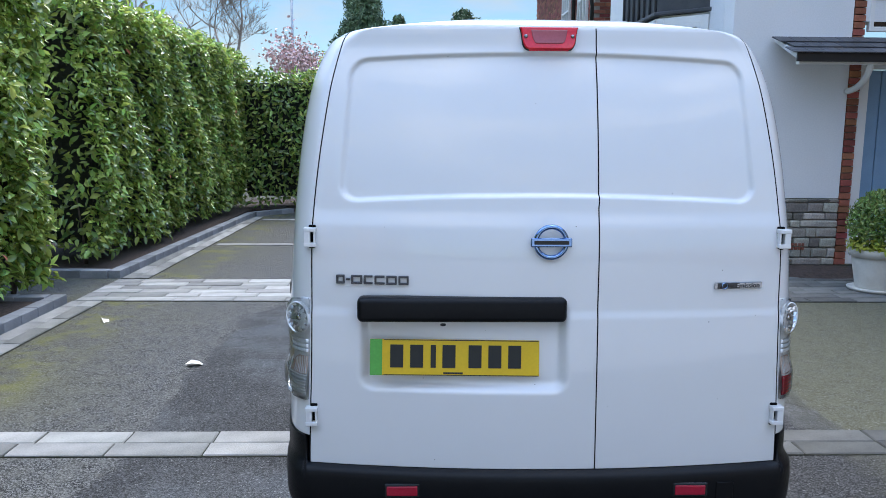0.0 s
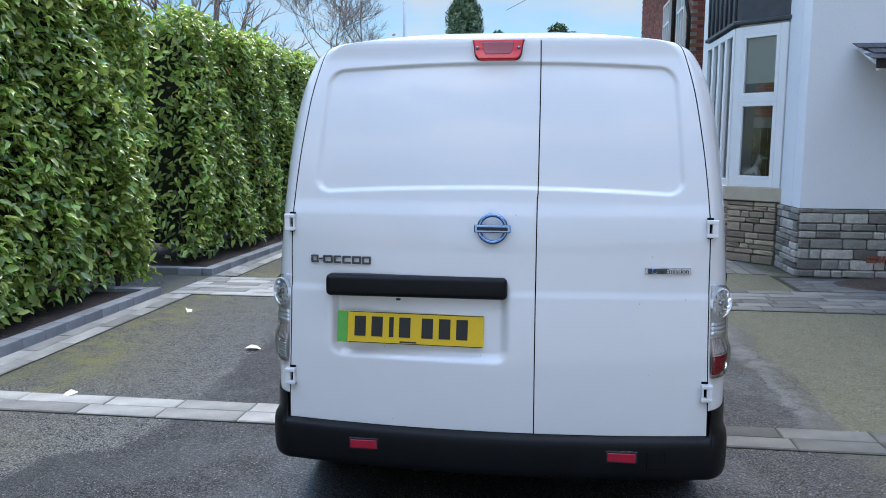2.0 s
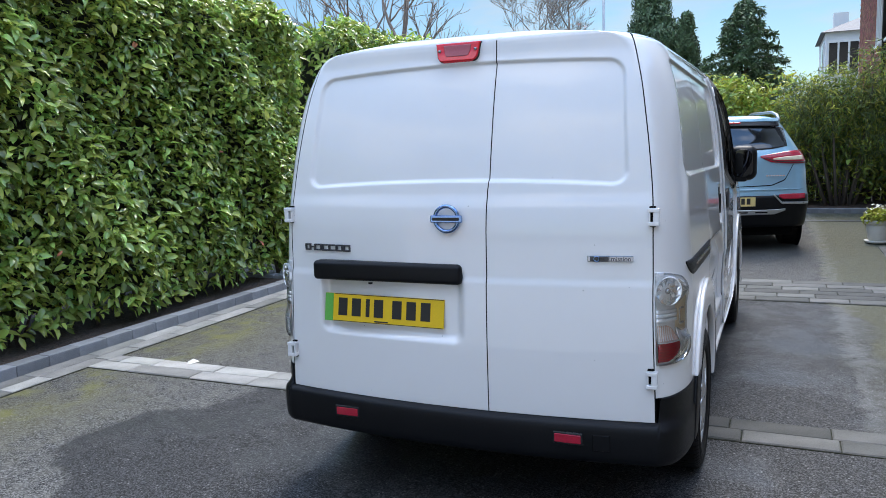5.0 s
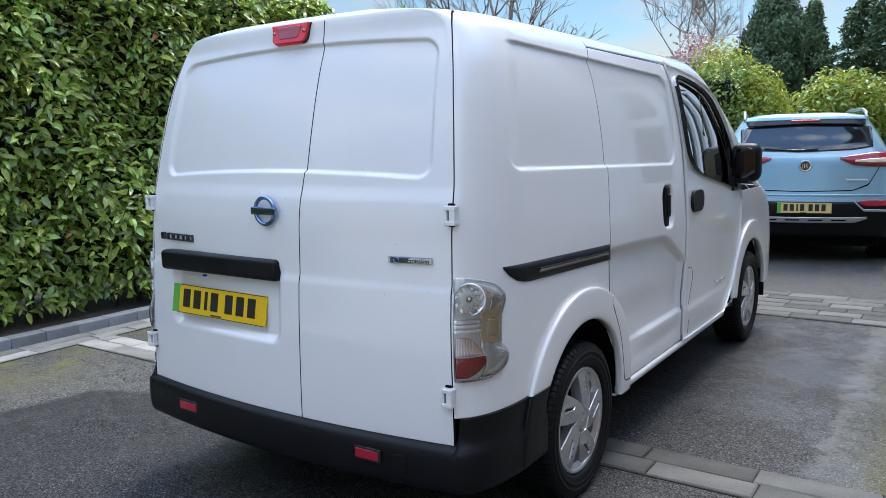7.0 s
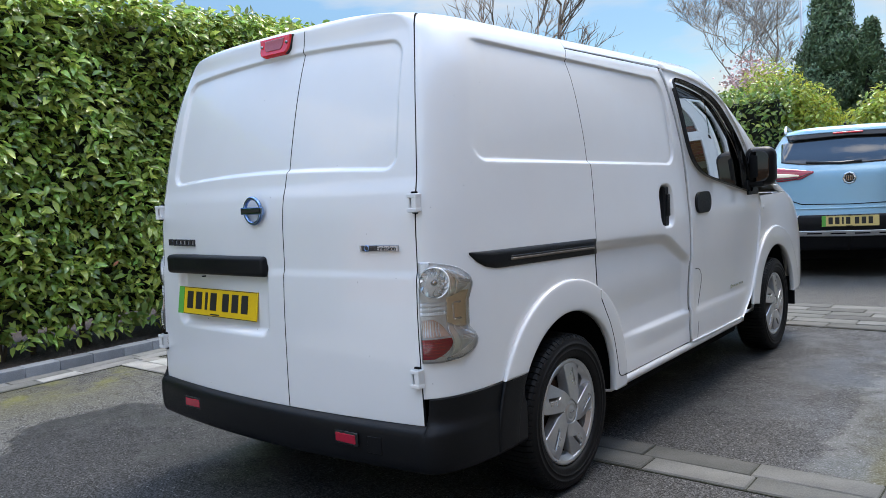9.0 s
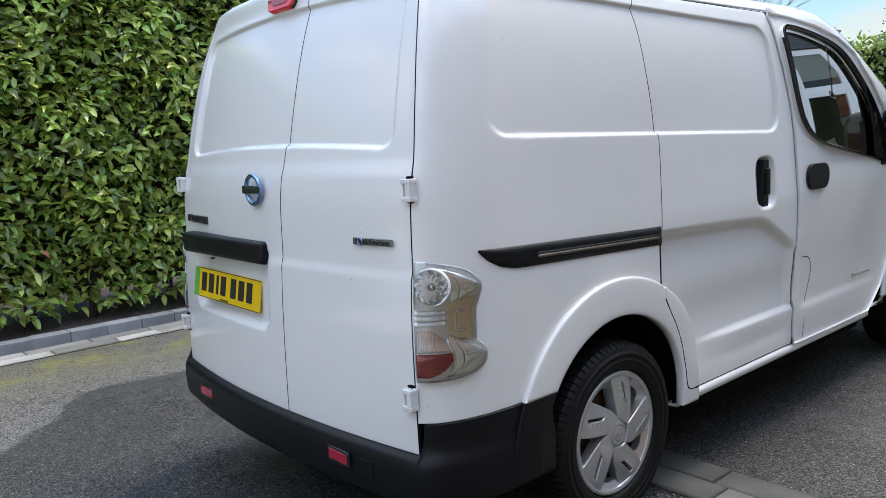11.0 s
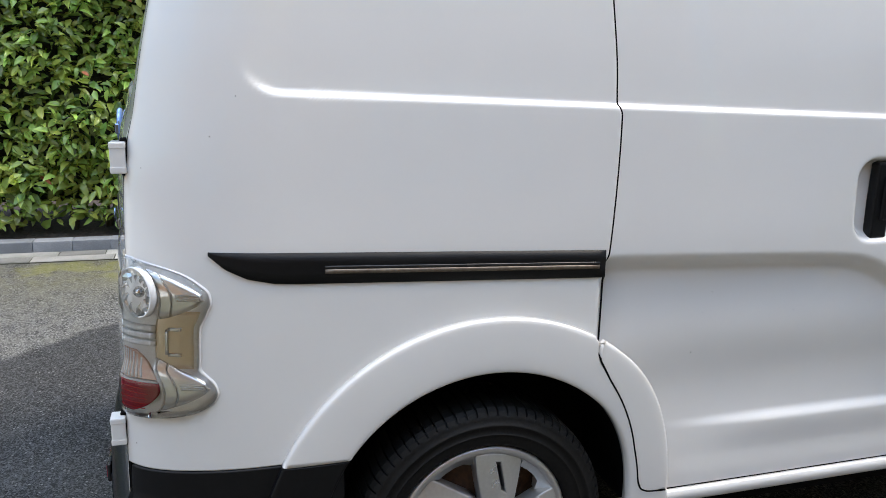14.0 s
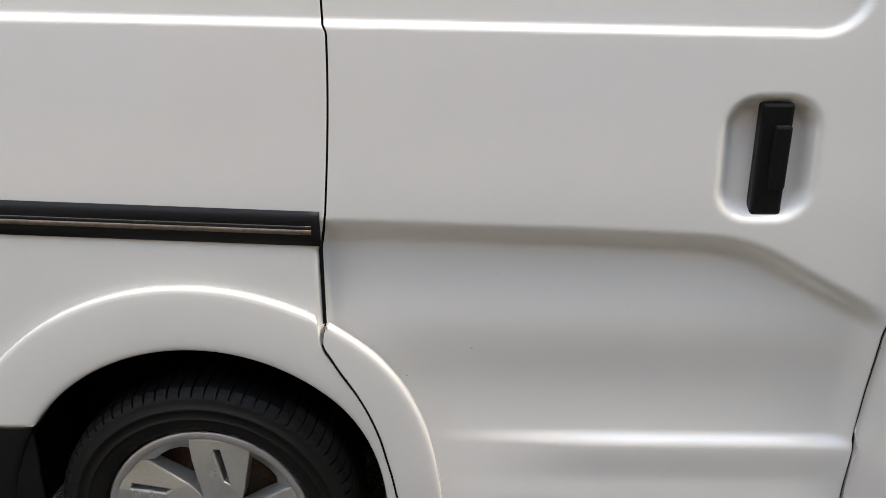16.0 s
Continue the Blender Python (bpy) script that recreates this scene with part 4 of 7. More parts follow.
ps = np.linspace(0.447, 1.81, 160)
seal((VAN.qx(split(ps) - GAP * 1.6, ps), VAN.qx(split(ps) + GAP * 1.6, ps)), ps)
for s in (1, -1):
    seal((s * VAN.qx(seam_rear(ps) - GAP * 1.6, ps), s * VAN.qx(seam_rear(ps) + GAP * 1.6, ps)), ps)
    pz = np.linspace(0.50, 1.705, 160)
    seal((s * VAN.qy(seam_slide(pz) - GAP * 1.6, pz), s * VAN.qy(seam_slide(pz) + GAP * 1.6, pz)), pz)
    pz = np.linspace(0.34, 1.70, 160)
    seal((s * VAN.qy(seam_front(pz) - GAP * 1.3, pz), s * VAN.qy(seam_front(pz) + GAP * 0.9, pz)), pz)
    ry_, rp_ = np.linspace(1.0, 1.93, 60), np.linspace(1.710, 1.7035, 60)
    part("shut_line_seal", tube([tuple(v) for v in VAN.pt(s * VAN.qy(ry_, rp_), rp_, -0.002)], 0.0028, 6), M["gap"], van)
    ry_, rp_ = np.array([1.93, 2.1, 2.34, 2.56, 2.71, 2.87, 2.98]), np.array([1.703, 1.6945, 1.6695, 1.6235, 1.568, 1.460, 1.345])
    part("shut_line_seal", tube([tuple(v) for v in VAN.pt(s * VAN.qy(ry_, rp_), rp_, -0.001)], 0.0024, 6), M["gap"], van)
    ring = [(1.99, 0.7025), (2.06, 0.704), (2.10, 0.702), (2.128, 0.690), (2.146, 0.664), (2.148, 0.632), (2.125, 0.566), (2.098, 0.505), (2.080, 0.42), (2.066, 0.342)]
    fy, fz = np.array([v[0] for v in ring]), np.array([v[1] for v in ring])
    flap_line = [tuple(v) for v in van_skin(s * VAN.qy(fy, fz), fz, -0.0004)]
    part("flap_line", tube(flap_line, 0.0017, 5), M["gap"], van, "shut line of the small lower flap")
    pz = np.linspace(0.34, 1.03, 80)
    dfr = Curve((0.2, 2.785), (0.335, 2.785), (0.45, 2.935), (0.63, 3.055), (0.80, 3.125), (1.0, 3.175), (1.06, 3.15))
    seal((s * VAN.qy(dfr(pz) - GAP * 2.0, pz), s * VAN.qy(dfr(pz) + GAP * 1.6, pz)), pz)

# sills
for s in (1, -1):
    yy = np.linspace(1.10, 2.80, 40)[None, :]
    prof = np.array([(0.0, 0.334), (0.010, 0.329), (0.013, 0.318), (0.010, 0.302), (-0.004, 0.290), (-0.05, 0.283)])
    X = s * (0.826 + prof[:, :1] + 0 * yy)
    part("sill", sheet(np.stack([X, yy + 0 * X, prof[:, 1:] + 0 * yy], -1), flip=s > 0), M["paint"], van)

# wheel arch flares
flare_out = Curve((-0.001, -0.08), (0.0, -0.012), (0.012, 0.010), (0.05, 0.016), (0.3, 0.018), (0.7, 0.0175), (0.94, 0.016), (0.976, 0.0138), (0.992, 0.009), (1.0, 0.0))
flare_cut = Curve((-3, 1.0), (4.6, 1.0), (5.4, 0.72), (6.4, 0.42), (8.5, 0.25), (13, 0.185), (23, 0.175), (30, 0.21), (38, 0.27), (45, 0.345), (50, 0.42), (55, 0.55), (58, 0.66), (59.5, 0.88), (60, 1.0))


def flare(s, yc, t0, t1, f0, f1, squash, level=(), material=None, name="wheel_arch_flare"):
    """A raised lip round a wheel arch, between two bounds across its width."""
    th = np.linspace(t0, t1, 130)[None, :]
    ro = 0.513 - 0.045 * sstep(50, 5, th) * squash
    ri = 0.386 - 0.03 * sstep(50, 0, th) * squash
    a = np.array([0, 0.012, 0.03, 0.06, 0.12, 0.25, 0.4, 0.55, 0.7, 0.82, 0.9, 0.95, 0.975, 0.99, 1.0])[:, None]
    f = f0(th) + (f1(th) - f0(th)) * a
    r = ri + (ro - ri) * f
    t = np.radians(th + 0 * r)
    if level:
        u = (th - t1) / (t0 - t1)
        e = np.degrees(np.arcsin(np.clip((level[0] - 0.31) / r, -1, 1)))
        e2 = np.degrees(np.arcsin(np.clip((level[1] - 0.31) / r, -1, 1))) if len(level) > 1 else None
        t = np.radians(t1 + (180 - e - t1) * u) if e2 is None else np.radians(180 - e + (e - e2) * u)
    y, z = yc + 0.008 + r * np.cos(t), 0.31 + r * np.sin(t)
    x = s * (VAN.w(z) + flare_out(f))
    P = np.stack([x, y, z], -1)
    return part(name, sheet(P, flip=s < 0, flange=0.03), material or M["paint"], van)


def full(v):
    return lambda th: np.full(np.shape(th), v)


for s in (1, -1):
    flare(s, VAN_AXLES[0], 150, -1.2, full(0.0), lambda th: np.where(th > 60, 1.0, flare_cut(np.minimum(th, 60))), 1, (0.534,))
    flare(s, VAN_AXLES[0], 170, 155, full(0.0), full(1.0), 0, (0.531, 0.302), M["black"], "bumper_flare")
    flare(s, VAN_AXLES[0], 59.4, 5.8, lambda th: np.minimum(flare_cut(th) + 0.04, 0.99), full(1.0), 1)
    flare(s, VAN_AXLES[1], 172, 4, full(0.0), full(1.0), 0)
    for yc in VAN_AXLES:
        th = np.radians(np.linspace(-5, 185, 50))[None, :]
        xs = np.array([[0.80], [0.60], [0.52]])
        L = np.stack([s * (xs + 0 * th), yc + 0.008 + 0.40 * np.cos(th) + 0 * xs, 0.31 + 0.40 * np.sin(th) + 0 * xs], -1)
        part("wheel_arch_liner", sheet(L, flip=s < 0, flange=0), M["gap"], van, "black wheel arch liner")

# near-black tube as the shade in the sliding door's shut line, from the rail through the flare
for s in (1, -1):
    th = np.concatenate([np.linspace(58, 9, 50), np.linspace(8.5, 5.0, 14)])
    f = np.minimum(flare_cut(th) + 0.022, 0.97)
    ro, ri = 0.513 - 0.045 * sstep(50, 5, th), 0.386 - 0.03 * sstep(50, 0, th)
    r = ri + (ro - ri) * f
    yy, zz = VAN_AXLES[0] + 0.008 + r * np.cos(np.radians(th)), 0.31 + r * np.sin(np.radians(th))
    xx = s * (VAN.w(zz) + flare_out(f) - 0.0012)
    line = [tuple(v) for v in np.stack([xx, yy, zz], 1)]
    zt = np.linspace(0.905, zz[0] + 0.012, 12)
    line = [tuple(v) for v in np.stack([s * (VAN.w(zt) - 0.0035), seam_slide(zt), zt], 1)] + line
    part("shut_line_seal", tube(line, 0.0025, 6), M["gap"], van)

# rear bumper, wrapped from arch to arch
ends = 0.405
bq = np.concatenate([np.linspace(1.0, 1.13, 5), np.linspace(1.155, 1.19, 9), np.linspace(1.21, 2.12, 36)])
bump_q = np.concatenate([-bq[::-1], np.linspace(-0.97, 0.97, 70), bq])
a = np.abs(bump_q)
yend = VAN.qy(np.full(a.shape, ends), np.full(a.shape, 0.5))
qq = np.sign(bump_q) * np.where(a > 1, 1 + (a - 1) / 1.12 * (yend - 1), a)
top = 0.446 + 0.087 * sstep(1.12, 1.185, a)
ledge = Curve((0.28, -0.02), (0.290, 0.010), (0.300, 0.026), (0.322, 0.034), (0.386, 0.037), (0.422, 0.035), (0.438, 0.027), (0.4445, 0.014), (0.452, 0.004), (0.6, 0.004))
wrap = 1 - 0.72 * sstep(1.25, 1.95, a)
rows = []
for u in (-1, 0, 0.012, 0.03, 0.06, 0.12, 0.20, 0.28, 0.36, 0.42, 0.48, 0.54, 0.60, 0.66, 0.72, 0.80, 0.88, 0.94, 0.97, 1.0, 2):
    z = top + (0.288 - top) * min(max(u, 0.0), 1.0)
    out = ledge(z) * np.where(z < 0.45, wrap, 1.0) if 0 <= u <= 1 else np.full(z.shape, -0.03)
    rows.append(VAN.pt(qq, np.full(qq.shape, 0.45), out) * np.array([1, 1, 0]) + np.stack([0 * z, 0 * z, z], -1))
bumper = part("rear_bumper", sheet(np.array(rows), flip=True, flange=0.01), M["black"], van, "black textured plastic rear bumper")
for s in (1, -1):
    part("reflector", box(s * 0.449, -0.1015, 0.383, 0.096, 0.012, 0.032, 0.003), M["stop"], bumper, "red bumper reflector")
    part("reflector_frame", box(s * 0.449, -0.1005, 0.383, 0.110, 0.010, 0.046, 0.004), M["trim"], bumper)

# square cover of the towing eye
tq = VAN.qx(np.array([0.565, 0.575]), np.array([0.45, 0.45]))
tp = [Vector(v) for v in VAN.pt(tq, np.array([0.45, 0.45]), 0.0365)]
tow_m = Matrix.Translation((tp[0].x, tp[0].y, 0.372)) @ Matrix.Rotation(math.atan2(tp[1].y - tp[0].y, tp[1].x - tp[0].x), 4, "Z")
for nm, size, depth, mt in (("cover_groove", 0.062, 0.0022, M["gap"]), ("tow_cover", 0.057, 0.0040, M["black"])):
    bm = box(0, 0, 0, size, depth, size, 0.001, 1)
    bmesh.ops.transform(bm, matrix=tow_m, verts=bm.verts)
    part(nm, bm, mt, bumper)

# sliding door rail
for s in (1, -1):
    y = np.concatenate([np.linspace(0.150, 0.30, 24), np.linspace(0.31, 0.990, 30)])
    ztop = 0.989 - 0.036 * (y - 0.15)
    zbot = np.interp(y, [0.15, 0.18, 0.22, 0.27, 0.31, 0.99], [0.982, 0.955, 0.935, 0.924, 0.921, 0.897])
    zbot = np.minimum(zbot, ztop - 0.004)

    def strip(f0, f1, out, n=4):
        f = np.linspace(f0, f1, n)[:, None]
        z = zbot + (ztop - zbot) * f
        P = VAN.pt(s * VAN.qy(y + 0 * z, z), z, out)
        return P
    rail = part("door_rail", sheet(strip(0, 1, 0.0035), flip=s < 0, flange=0.006), M["black"], van, "black sliding door rail")
    y = np.linspace(0.37, 0.975, 30)
    ztop = 0.989 - 0.036 * (y - 0.15)
    zbot = np.interp(y, [0.15, 0.31, 0.99], [0.982, 0.921, 0.897])
    part("track", sheet(strip(0.33, 0.47, 0.0055, 3), flip=s < 0, flange=0.003), M["runner"], rail, "dull bare metal runner")
    part("track_lip", sheet(strip(0.50, 0.58, 0.0055, 3), flip=s < 0, flange=0.005), M["trim"], rail)

# hinges
for s in (1, -1):
    for z, y in ((1.162, -0.006), (0.604, -0.042)):
        x = s * 0.728
        h = part("hinge", join(box(x + s * 0.004, y, z + 0.023, 0.038, 0.030, 0.014, 0.003), box(x + s * 0.004, y, z - 0.023, 0.038, 0.030, 0.014, 0.003), box(x + s * 0.012, y, z, 0.020, 0.028, 0.046, 0.003), box(x - s * 0.010, y + 0.002, z, 0.006, 0.026, 0.046, 0.002)), M["paint"], van, "white external door hinge")
        # solid near-black block for the shade within the hinge
        part("hinge_recess", box(x - s * 0.002, y + 0.010, z, 0.022, 0.012, 0.072, 0.003), M["gap"], h)

# rear lamps
lamp_y = Curve((0.650, 0.02), (0.653, 0.055), (0.658, 0.10), (0.668, 0.126), (0.685, 0.149), (0.705, 0.157), (0.725, 0.151), (0.742, 0.136), (0.757, 0.125), (0.775, 0.126), (0.840, 0.129), (0.856, 0.137), (0.872, 0.144), (0.890, 0.151), (0.908, 0.148), (0.926, 0.131), (0.944, 0.105), (0.958, 0.066), (0.967, 0.030), (0.972, 0.008))


def lamp_skin(s, f0, f1, z0, z1, out, nu=24, nv=60, y_lim=None):
    z = np.linspace(z0, z1, nv)[:, None]
    q0, q1 = VAN.qx(seam_rear(z) + 0.006, z), VAN.qy(lamp_y(z), z)
    q1 = np.maximum(q1, q0 + 0.02)
    u = np.linspace(0, 1, nu)[None, :]
    f = f0 + ((f1(z) if callable(f1) else f1) - f0) * u
    o = out(z, f) if callable(out) else out
    return VAN.pt(s * (q0 + (q1 - q0) * f), z, o)


def bulge(z, f):
    up = np.exp(-((z - 0.905) / 0.042) ** 4)
    lo = np.exp(-((z - 0.700) / 0.050) ** 4)
    rim = np.clip(4 * f * (1.0 - f) * 3, 0, 1)
    return 0.006 + (0.009 * up + 0.012 * lo + 0.003) * rim


def pod(s, f0, f1, top, low, out, lift=0.0, nu=18, nv=16):
    """A swollen piece of a lamp between two curves over f, round in section."""
    f = np.linspace(f0, f1, nu)[None, :]
    v = np.sin(np.linspace(-1, 1, nv) * math.pi / 2)[:, None]
    z = (top(f) + low(f)) / 2 + (top(f) - low(f)) / 2 * v
    q0, q1 = VAN.qx(seam_rear(z) + 0.006, z), VAN.qy(lamp_y(z), z)
    return VAN.pt(s * (q0 + (np.maximum(q1, q0 + 0.02) - q0) * f), z, lift + out * np.sqrt(np.clip(1 - v * v, 0, 1)))


POD_UP = (Curve((0, 0.962), (0.4, 0.960), (0.63, 0.954), (0.8, 0.938), (0.9, 0.921), (0.96, 0.905), (1.1, 0.90)), Curve((0, 0.853), (0.4, 0.852), (0.63, 0.855), (0.8, 0.867), (0.9, 0.881), (0.96, 0.894), (1.1, 0.90)))
POD_LOW = (Curve((0, 0.798), (0.35, 0.790), (0.63, 0.776), (0.8, 0.758), (0.9, 0.743), (0.96, 0.729), (1.1, 0.72)), Curve((0, 0.660), (0.4, 0.659), (0.63, 0.665), (0.8, 0.683), (0.9, 0.700), (0.96, 0.714), (1.1, 0.72)))
for s in (1, -1):
    lamp = part("rear_lamp", sheet(lamp_skin(s, -0.02, 1.008, 0.650, 0.972, 0.0015), flip=s < 0, flange=0.004), M["ribs"], van, "clear rear lamp cluster with red lower lens" if s > 0 else "clear rear lamp cluster with clear lower lens")
    part("side_marker", sheet(lamp_skin(s, 0.60, 0.95, 0.756, 0.872, 0.003, 14, 12), flip=s < 0, flange=0.002), M["amber"], lamp, "brownish clear side section")
    for f0, f1, z0, z1 in ((0.72, 0.745, 0.786, 0.836), (0.745, 0.86, 0.834, 0.840), (0.745, 0.86, 0.782, 0.788)):
        part("marker_bar", sheet(lamp_skin(s, f0, f1, z0, z1, 0.008, 5, 6), flip=s < 0, flange=0.004), M["reflector"], lamp)
    for k in range(3):
        z0 = 0.801 + k * 0.0150
        part("rib", sheet(lamp_skin(s, 0.04, 0.62, z0, z0 + 0.0115, 0.009, 12, 4), flip=s < 0, flange=0.006), M["ribs"], lamp)
    for top, low in (POD_UP, POD_LOW):
        part("reflector_bowl", sheet(pod(s, 0.735, 0.955, top, low, 0.0095, 0.002), flip=s < 0, flange=0.003), M["reflector"], lamp, "polished chrome reflector")
        part("collar", sheet(pod(s, 0.635, 0.73, top, low, 0.0105, 0.002, 8), flip=s < 0, flange=0.003), M["reflector"], lamp, "chrome collar behind the lens")
        mid = float(top(np.array(0.85)) + low(np.array(0.85))) / 2
        for j in range(3):
            part("flute", sheet(lamp_skin(s, 0.77, 0.94, mid - 0.0065 + j * 0.0048, mid - 0.0038 + j * 0.0048, 0.0128, 8, 3), flip=s < 0, flange=0.003), M["ribs"], lamp)
        part("lens_rim", sheet(pod(s, 0.612, 0.632, top, low, 0.0125, 0.002, 4), flip=s < 0, flange=0.004), M["ribs"], lamp, "clear rim round the lens")

    def round_edge(z):
        return 0.20 + 0.41 * np.sqrt(np.clip(1 - ((z - 0.722) / 0.062) ** 2, 0, 1))
    if s > 0:
        part("stop_lens", sheet(lamp_skin(s, 0.06, round_edge, 0.664, 0.7275, lambda z, f: bulge(z, f) * 0.80), flip=False, flange=0.004), M["stop"], lamp, "crimson stop lens with rounded edge")
        for k in range(5):
            part("lens_line", sheet(lamp_skin(s, 0.08, 0.50, 0.672 + 0.0105 * k, 0.6732 + 0.0105 * k, lambda z, f: bulge(z, f) * 0.86, 12, 3), flip=False, flange=0.001), M["red"], lamp)
    else:
        for k in range(6):
            part("lens_line", sheet(lamp_skin(s, 0.08, 0.54, 0.668 + 0.0095 * k, 0.6745 + 0.0095 * k, lambda z, f: bulge(z, f) * 0.80, 12, 4), flip=True, flange=0.003), M["ribs"], lamp, "clear fluted lower lens")
    part("divider", sheet(lamp_skin(s, 0.05, 0.61, 0.7285, 0.7320, lambda z, f: bulge(z, f) * 0.90, 12, 3), flip=s < 0, flange=0.003), M["ribs"], lamp)
    def upper_edge(z):
        return 0.16 + 0.45 * np.sqrt(np.clip(1 - ((z - 0.728) / 0.066) ** 2, 0, 1))
    turn = part("turn_lens", sheet(lamp_skin(s, 0.06, upper_edge, 0.7335, 0.788, lambda z, f: bulge(z, f) * 0.70), flip=s < 0, flange=0.004), M["turn"], lamp, "pinkish clear turn signal lens")
    for k in range(7):
        f0 = 0.09 + 0.058 * k
        zt = 0.728 + 0.060 * math.sqrt(max(0.05, 1 - (max(f0 - 0.18, 0.0) / 0.43) ** 2))
        part("flute", sheet(lamp_skin(s, f0, f0 + 0.022, 0.736, zt, lambda z, f: bulge(z, f) * 0.84, 4, 10), flip=s < 0, flange=0.003), M["ribs"], turn)
    nrm = Vector((s * 0.62, -0.78, 0.0)).normalized()
    dial_m = Matrix.Translation(Vector(lamp_skin(s, 0.34, 0.36, 0.9055, 0.9065, -0.006, 2, 2)[0, 0])) @ nrm.to_track_quat("Z", "Y").to_matrix().to_4x4()
    # a crinkled bowl: facets alternate in depth
    dv, df = [], []
    for r, h, w in ((0.013, 0.002, 0.0), (0.022, 0.004, 0.0042), (0.034, 0.008, -0.0050), (0.047, 0.014, 0.0022)):
        dv += [(r * math.cos(2 * math.pi * k / 22), r * math.sin(2 * math.pi * k / 22), h + (w if k % 2 else -w)) for k in range(22)]
    for j in range(3):
        df += [(22 * j + k, 22 * j + (k + 1) % 22, 22 * (j + 1) + (k + 1) % 22, 22 * (j + 1) + k) for k in range(22)]
    dish = part("reverse_lamp", raw([dial_m @ Vector(p) for p in dv], df), M["reflector"], lamp, "round faceted reversing lamp")
    part("bulb_cap", lathe([(0.0001, 0.016), (0.007, 0.015), (0.011, 0.010), (0.013, 0.002)], 20, dial_m), M["chrome"], dish)
    part("dial_rim", lathe([(0.0465, 0.010), (0.0475, 0.017), (0.0505, 0.017), (0.0515, 0.004)], 32, dial_m), M["ribs"], dish)
    part("lens", sheet(lamp_skin(s, 0.0, 1.0, 0.652, 0.970, bulge, 30, 70), flip=s < 0, flange=0.012), M["lens"], lamp, "clear outer lens")

# third brake light
def brake_skin(w, lo, hi, out):
    """A wide lens, narrower below, with its lower corners rounded off."""
    x = np.linspace(-w, w, 40)[None, :]
    p = (lo + (hi - lo) * np.concatenate([[0, 0.02, 0.05, 0.1, 0.16, 0.24], np.linspace(0.34, 1, 8)]))[:, None]
    low = np.clip((p - lo) / 0.026, 0, 1)
    k = 1 - 0.12 * (hi - p) / (hi - lo) - 0.20 * (1 - np.sqrt(1 - (1 - low) ** 2))
    return VAN.pt(VAN.qx(x * k, p), p, out)


stop = part("high_brake_light", sheet(brake_skin(0.089, 1.706, 1.818, 0.016), flange=0.03), M["red"], van, "red high-level brake light")
part("brake_light_rim", sheet(brake_skin(0.092, 1.703, 1.822, 0.006), flange=0.01), M["trim"], stop, "black rim")
part("inner_lens", sheet(brake_skin(0.056, 1.722, 1.785, 0.0185), flange=0.004), mat("pale_red_lens", (0.40, 0.10, 0.12), 0.2), stop, "paler ribbed inner lens")
for s in (-1, 1):
    part("screw", lathe([(0.0001, 0.004), (0.005, 0.004), (0.006, 0.0)], 12, Matrix.Translation(Vector(VAN.pt(VAN.qx(np.array(s * 0.072), np.array(1.748)), np.array(1.748), 0.017))) @ Matrix.Rotation(radians(90), 4, "X")), M["chrome_dark"], stop)

# handle bar, plate, badges on the doors
bar = part("handle_bar", box(-0.267, -0.058, 0.950, 0.636, 0.062, 0.076, 0.017, 4, True), M["black"], door_l, "black plastic handle bar over the plate")
part("button", lathe([(0.0001, 0.006), (0.008, 0.005), (0.009, 0)], 14, Matrix.Translation((-0.325, -0.085, 0.909)) @ Matrix.Rotation(radians(180), 4, "X")), M["ink"], bar)
plate_m = Matrix.Translation((-0.288, -0.062, 0.797)) @ Matrix.Rotation(radians(-9), 4, "X") @ Matrix.Rotation(radians(0.6), 4, "Y")


def number_plate(parent, m, ground):
    d = box(0, 0, 0, 0.52, 0.006, 0.111, 0.0025)
    bmesh.ops.transform(d, matrix=m, verts=d.verts)
    pl = part("number_plate", d, ground, parent, "yellow number plate with green flash")

    def on(name, x, z, sx, sz, mt, y=-0.0038):
        b = box(x, y, z, sx, 0.0016, sz)
        bmesh.ops.transform(b, matrix=m, verts=b.verts)
        part(name, b, mt, pl)
    on("green_flash", -0.241, 0, 0.037, 0.110, M["plate_green"])
    for x in (-0.178, -0.117, -0.066, -0.018, 0.062, 0.123, 0.184):
        on("character_bar", x, 0.004, 0.040 if x != -0.066 else 0.016, 0.070, M["ink"])
    on("maker_bar", -0.005, -0.047, 0.06, 0.005, M["ink"])
    for z in (-0.0535, 0.0535):
        on("border", 0.02, z, 0.475, 0.0022, M["ink"])
    return pl


number_plate(door_l, plate_m, M["plate"])
emb = (-0.002, -0.070, 1.157)
ringm = tube([(emb[0] + 0.0465 * math.cos(t), emb[1], emb[2] + 0.0465 * math.sin(t)) for t in np.linspace(0, 2 * math.pi, 41)[:-1]], 0.0075, 10, True)
logo = part("round_emblem", ringm, M["chrome_blue"], door_l, "blue-tinted chrome ring emblem with bar")
part("emblem_bar", box(emb[0], emb[1] - 0.004, emb[2], 0.124, 0.012, 0.027, 0.003), M["chrome_blue"], logo)
part("emblem_plate", box(emb[0], emb[1] - 0.0112, emb[2], 0.104, 0.003, 0.011), M["ink"], logo)
badge = tagged(new("model_badge"), label="chrome model badge of plain raised shapes")
badge.parent = door_l
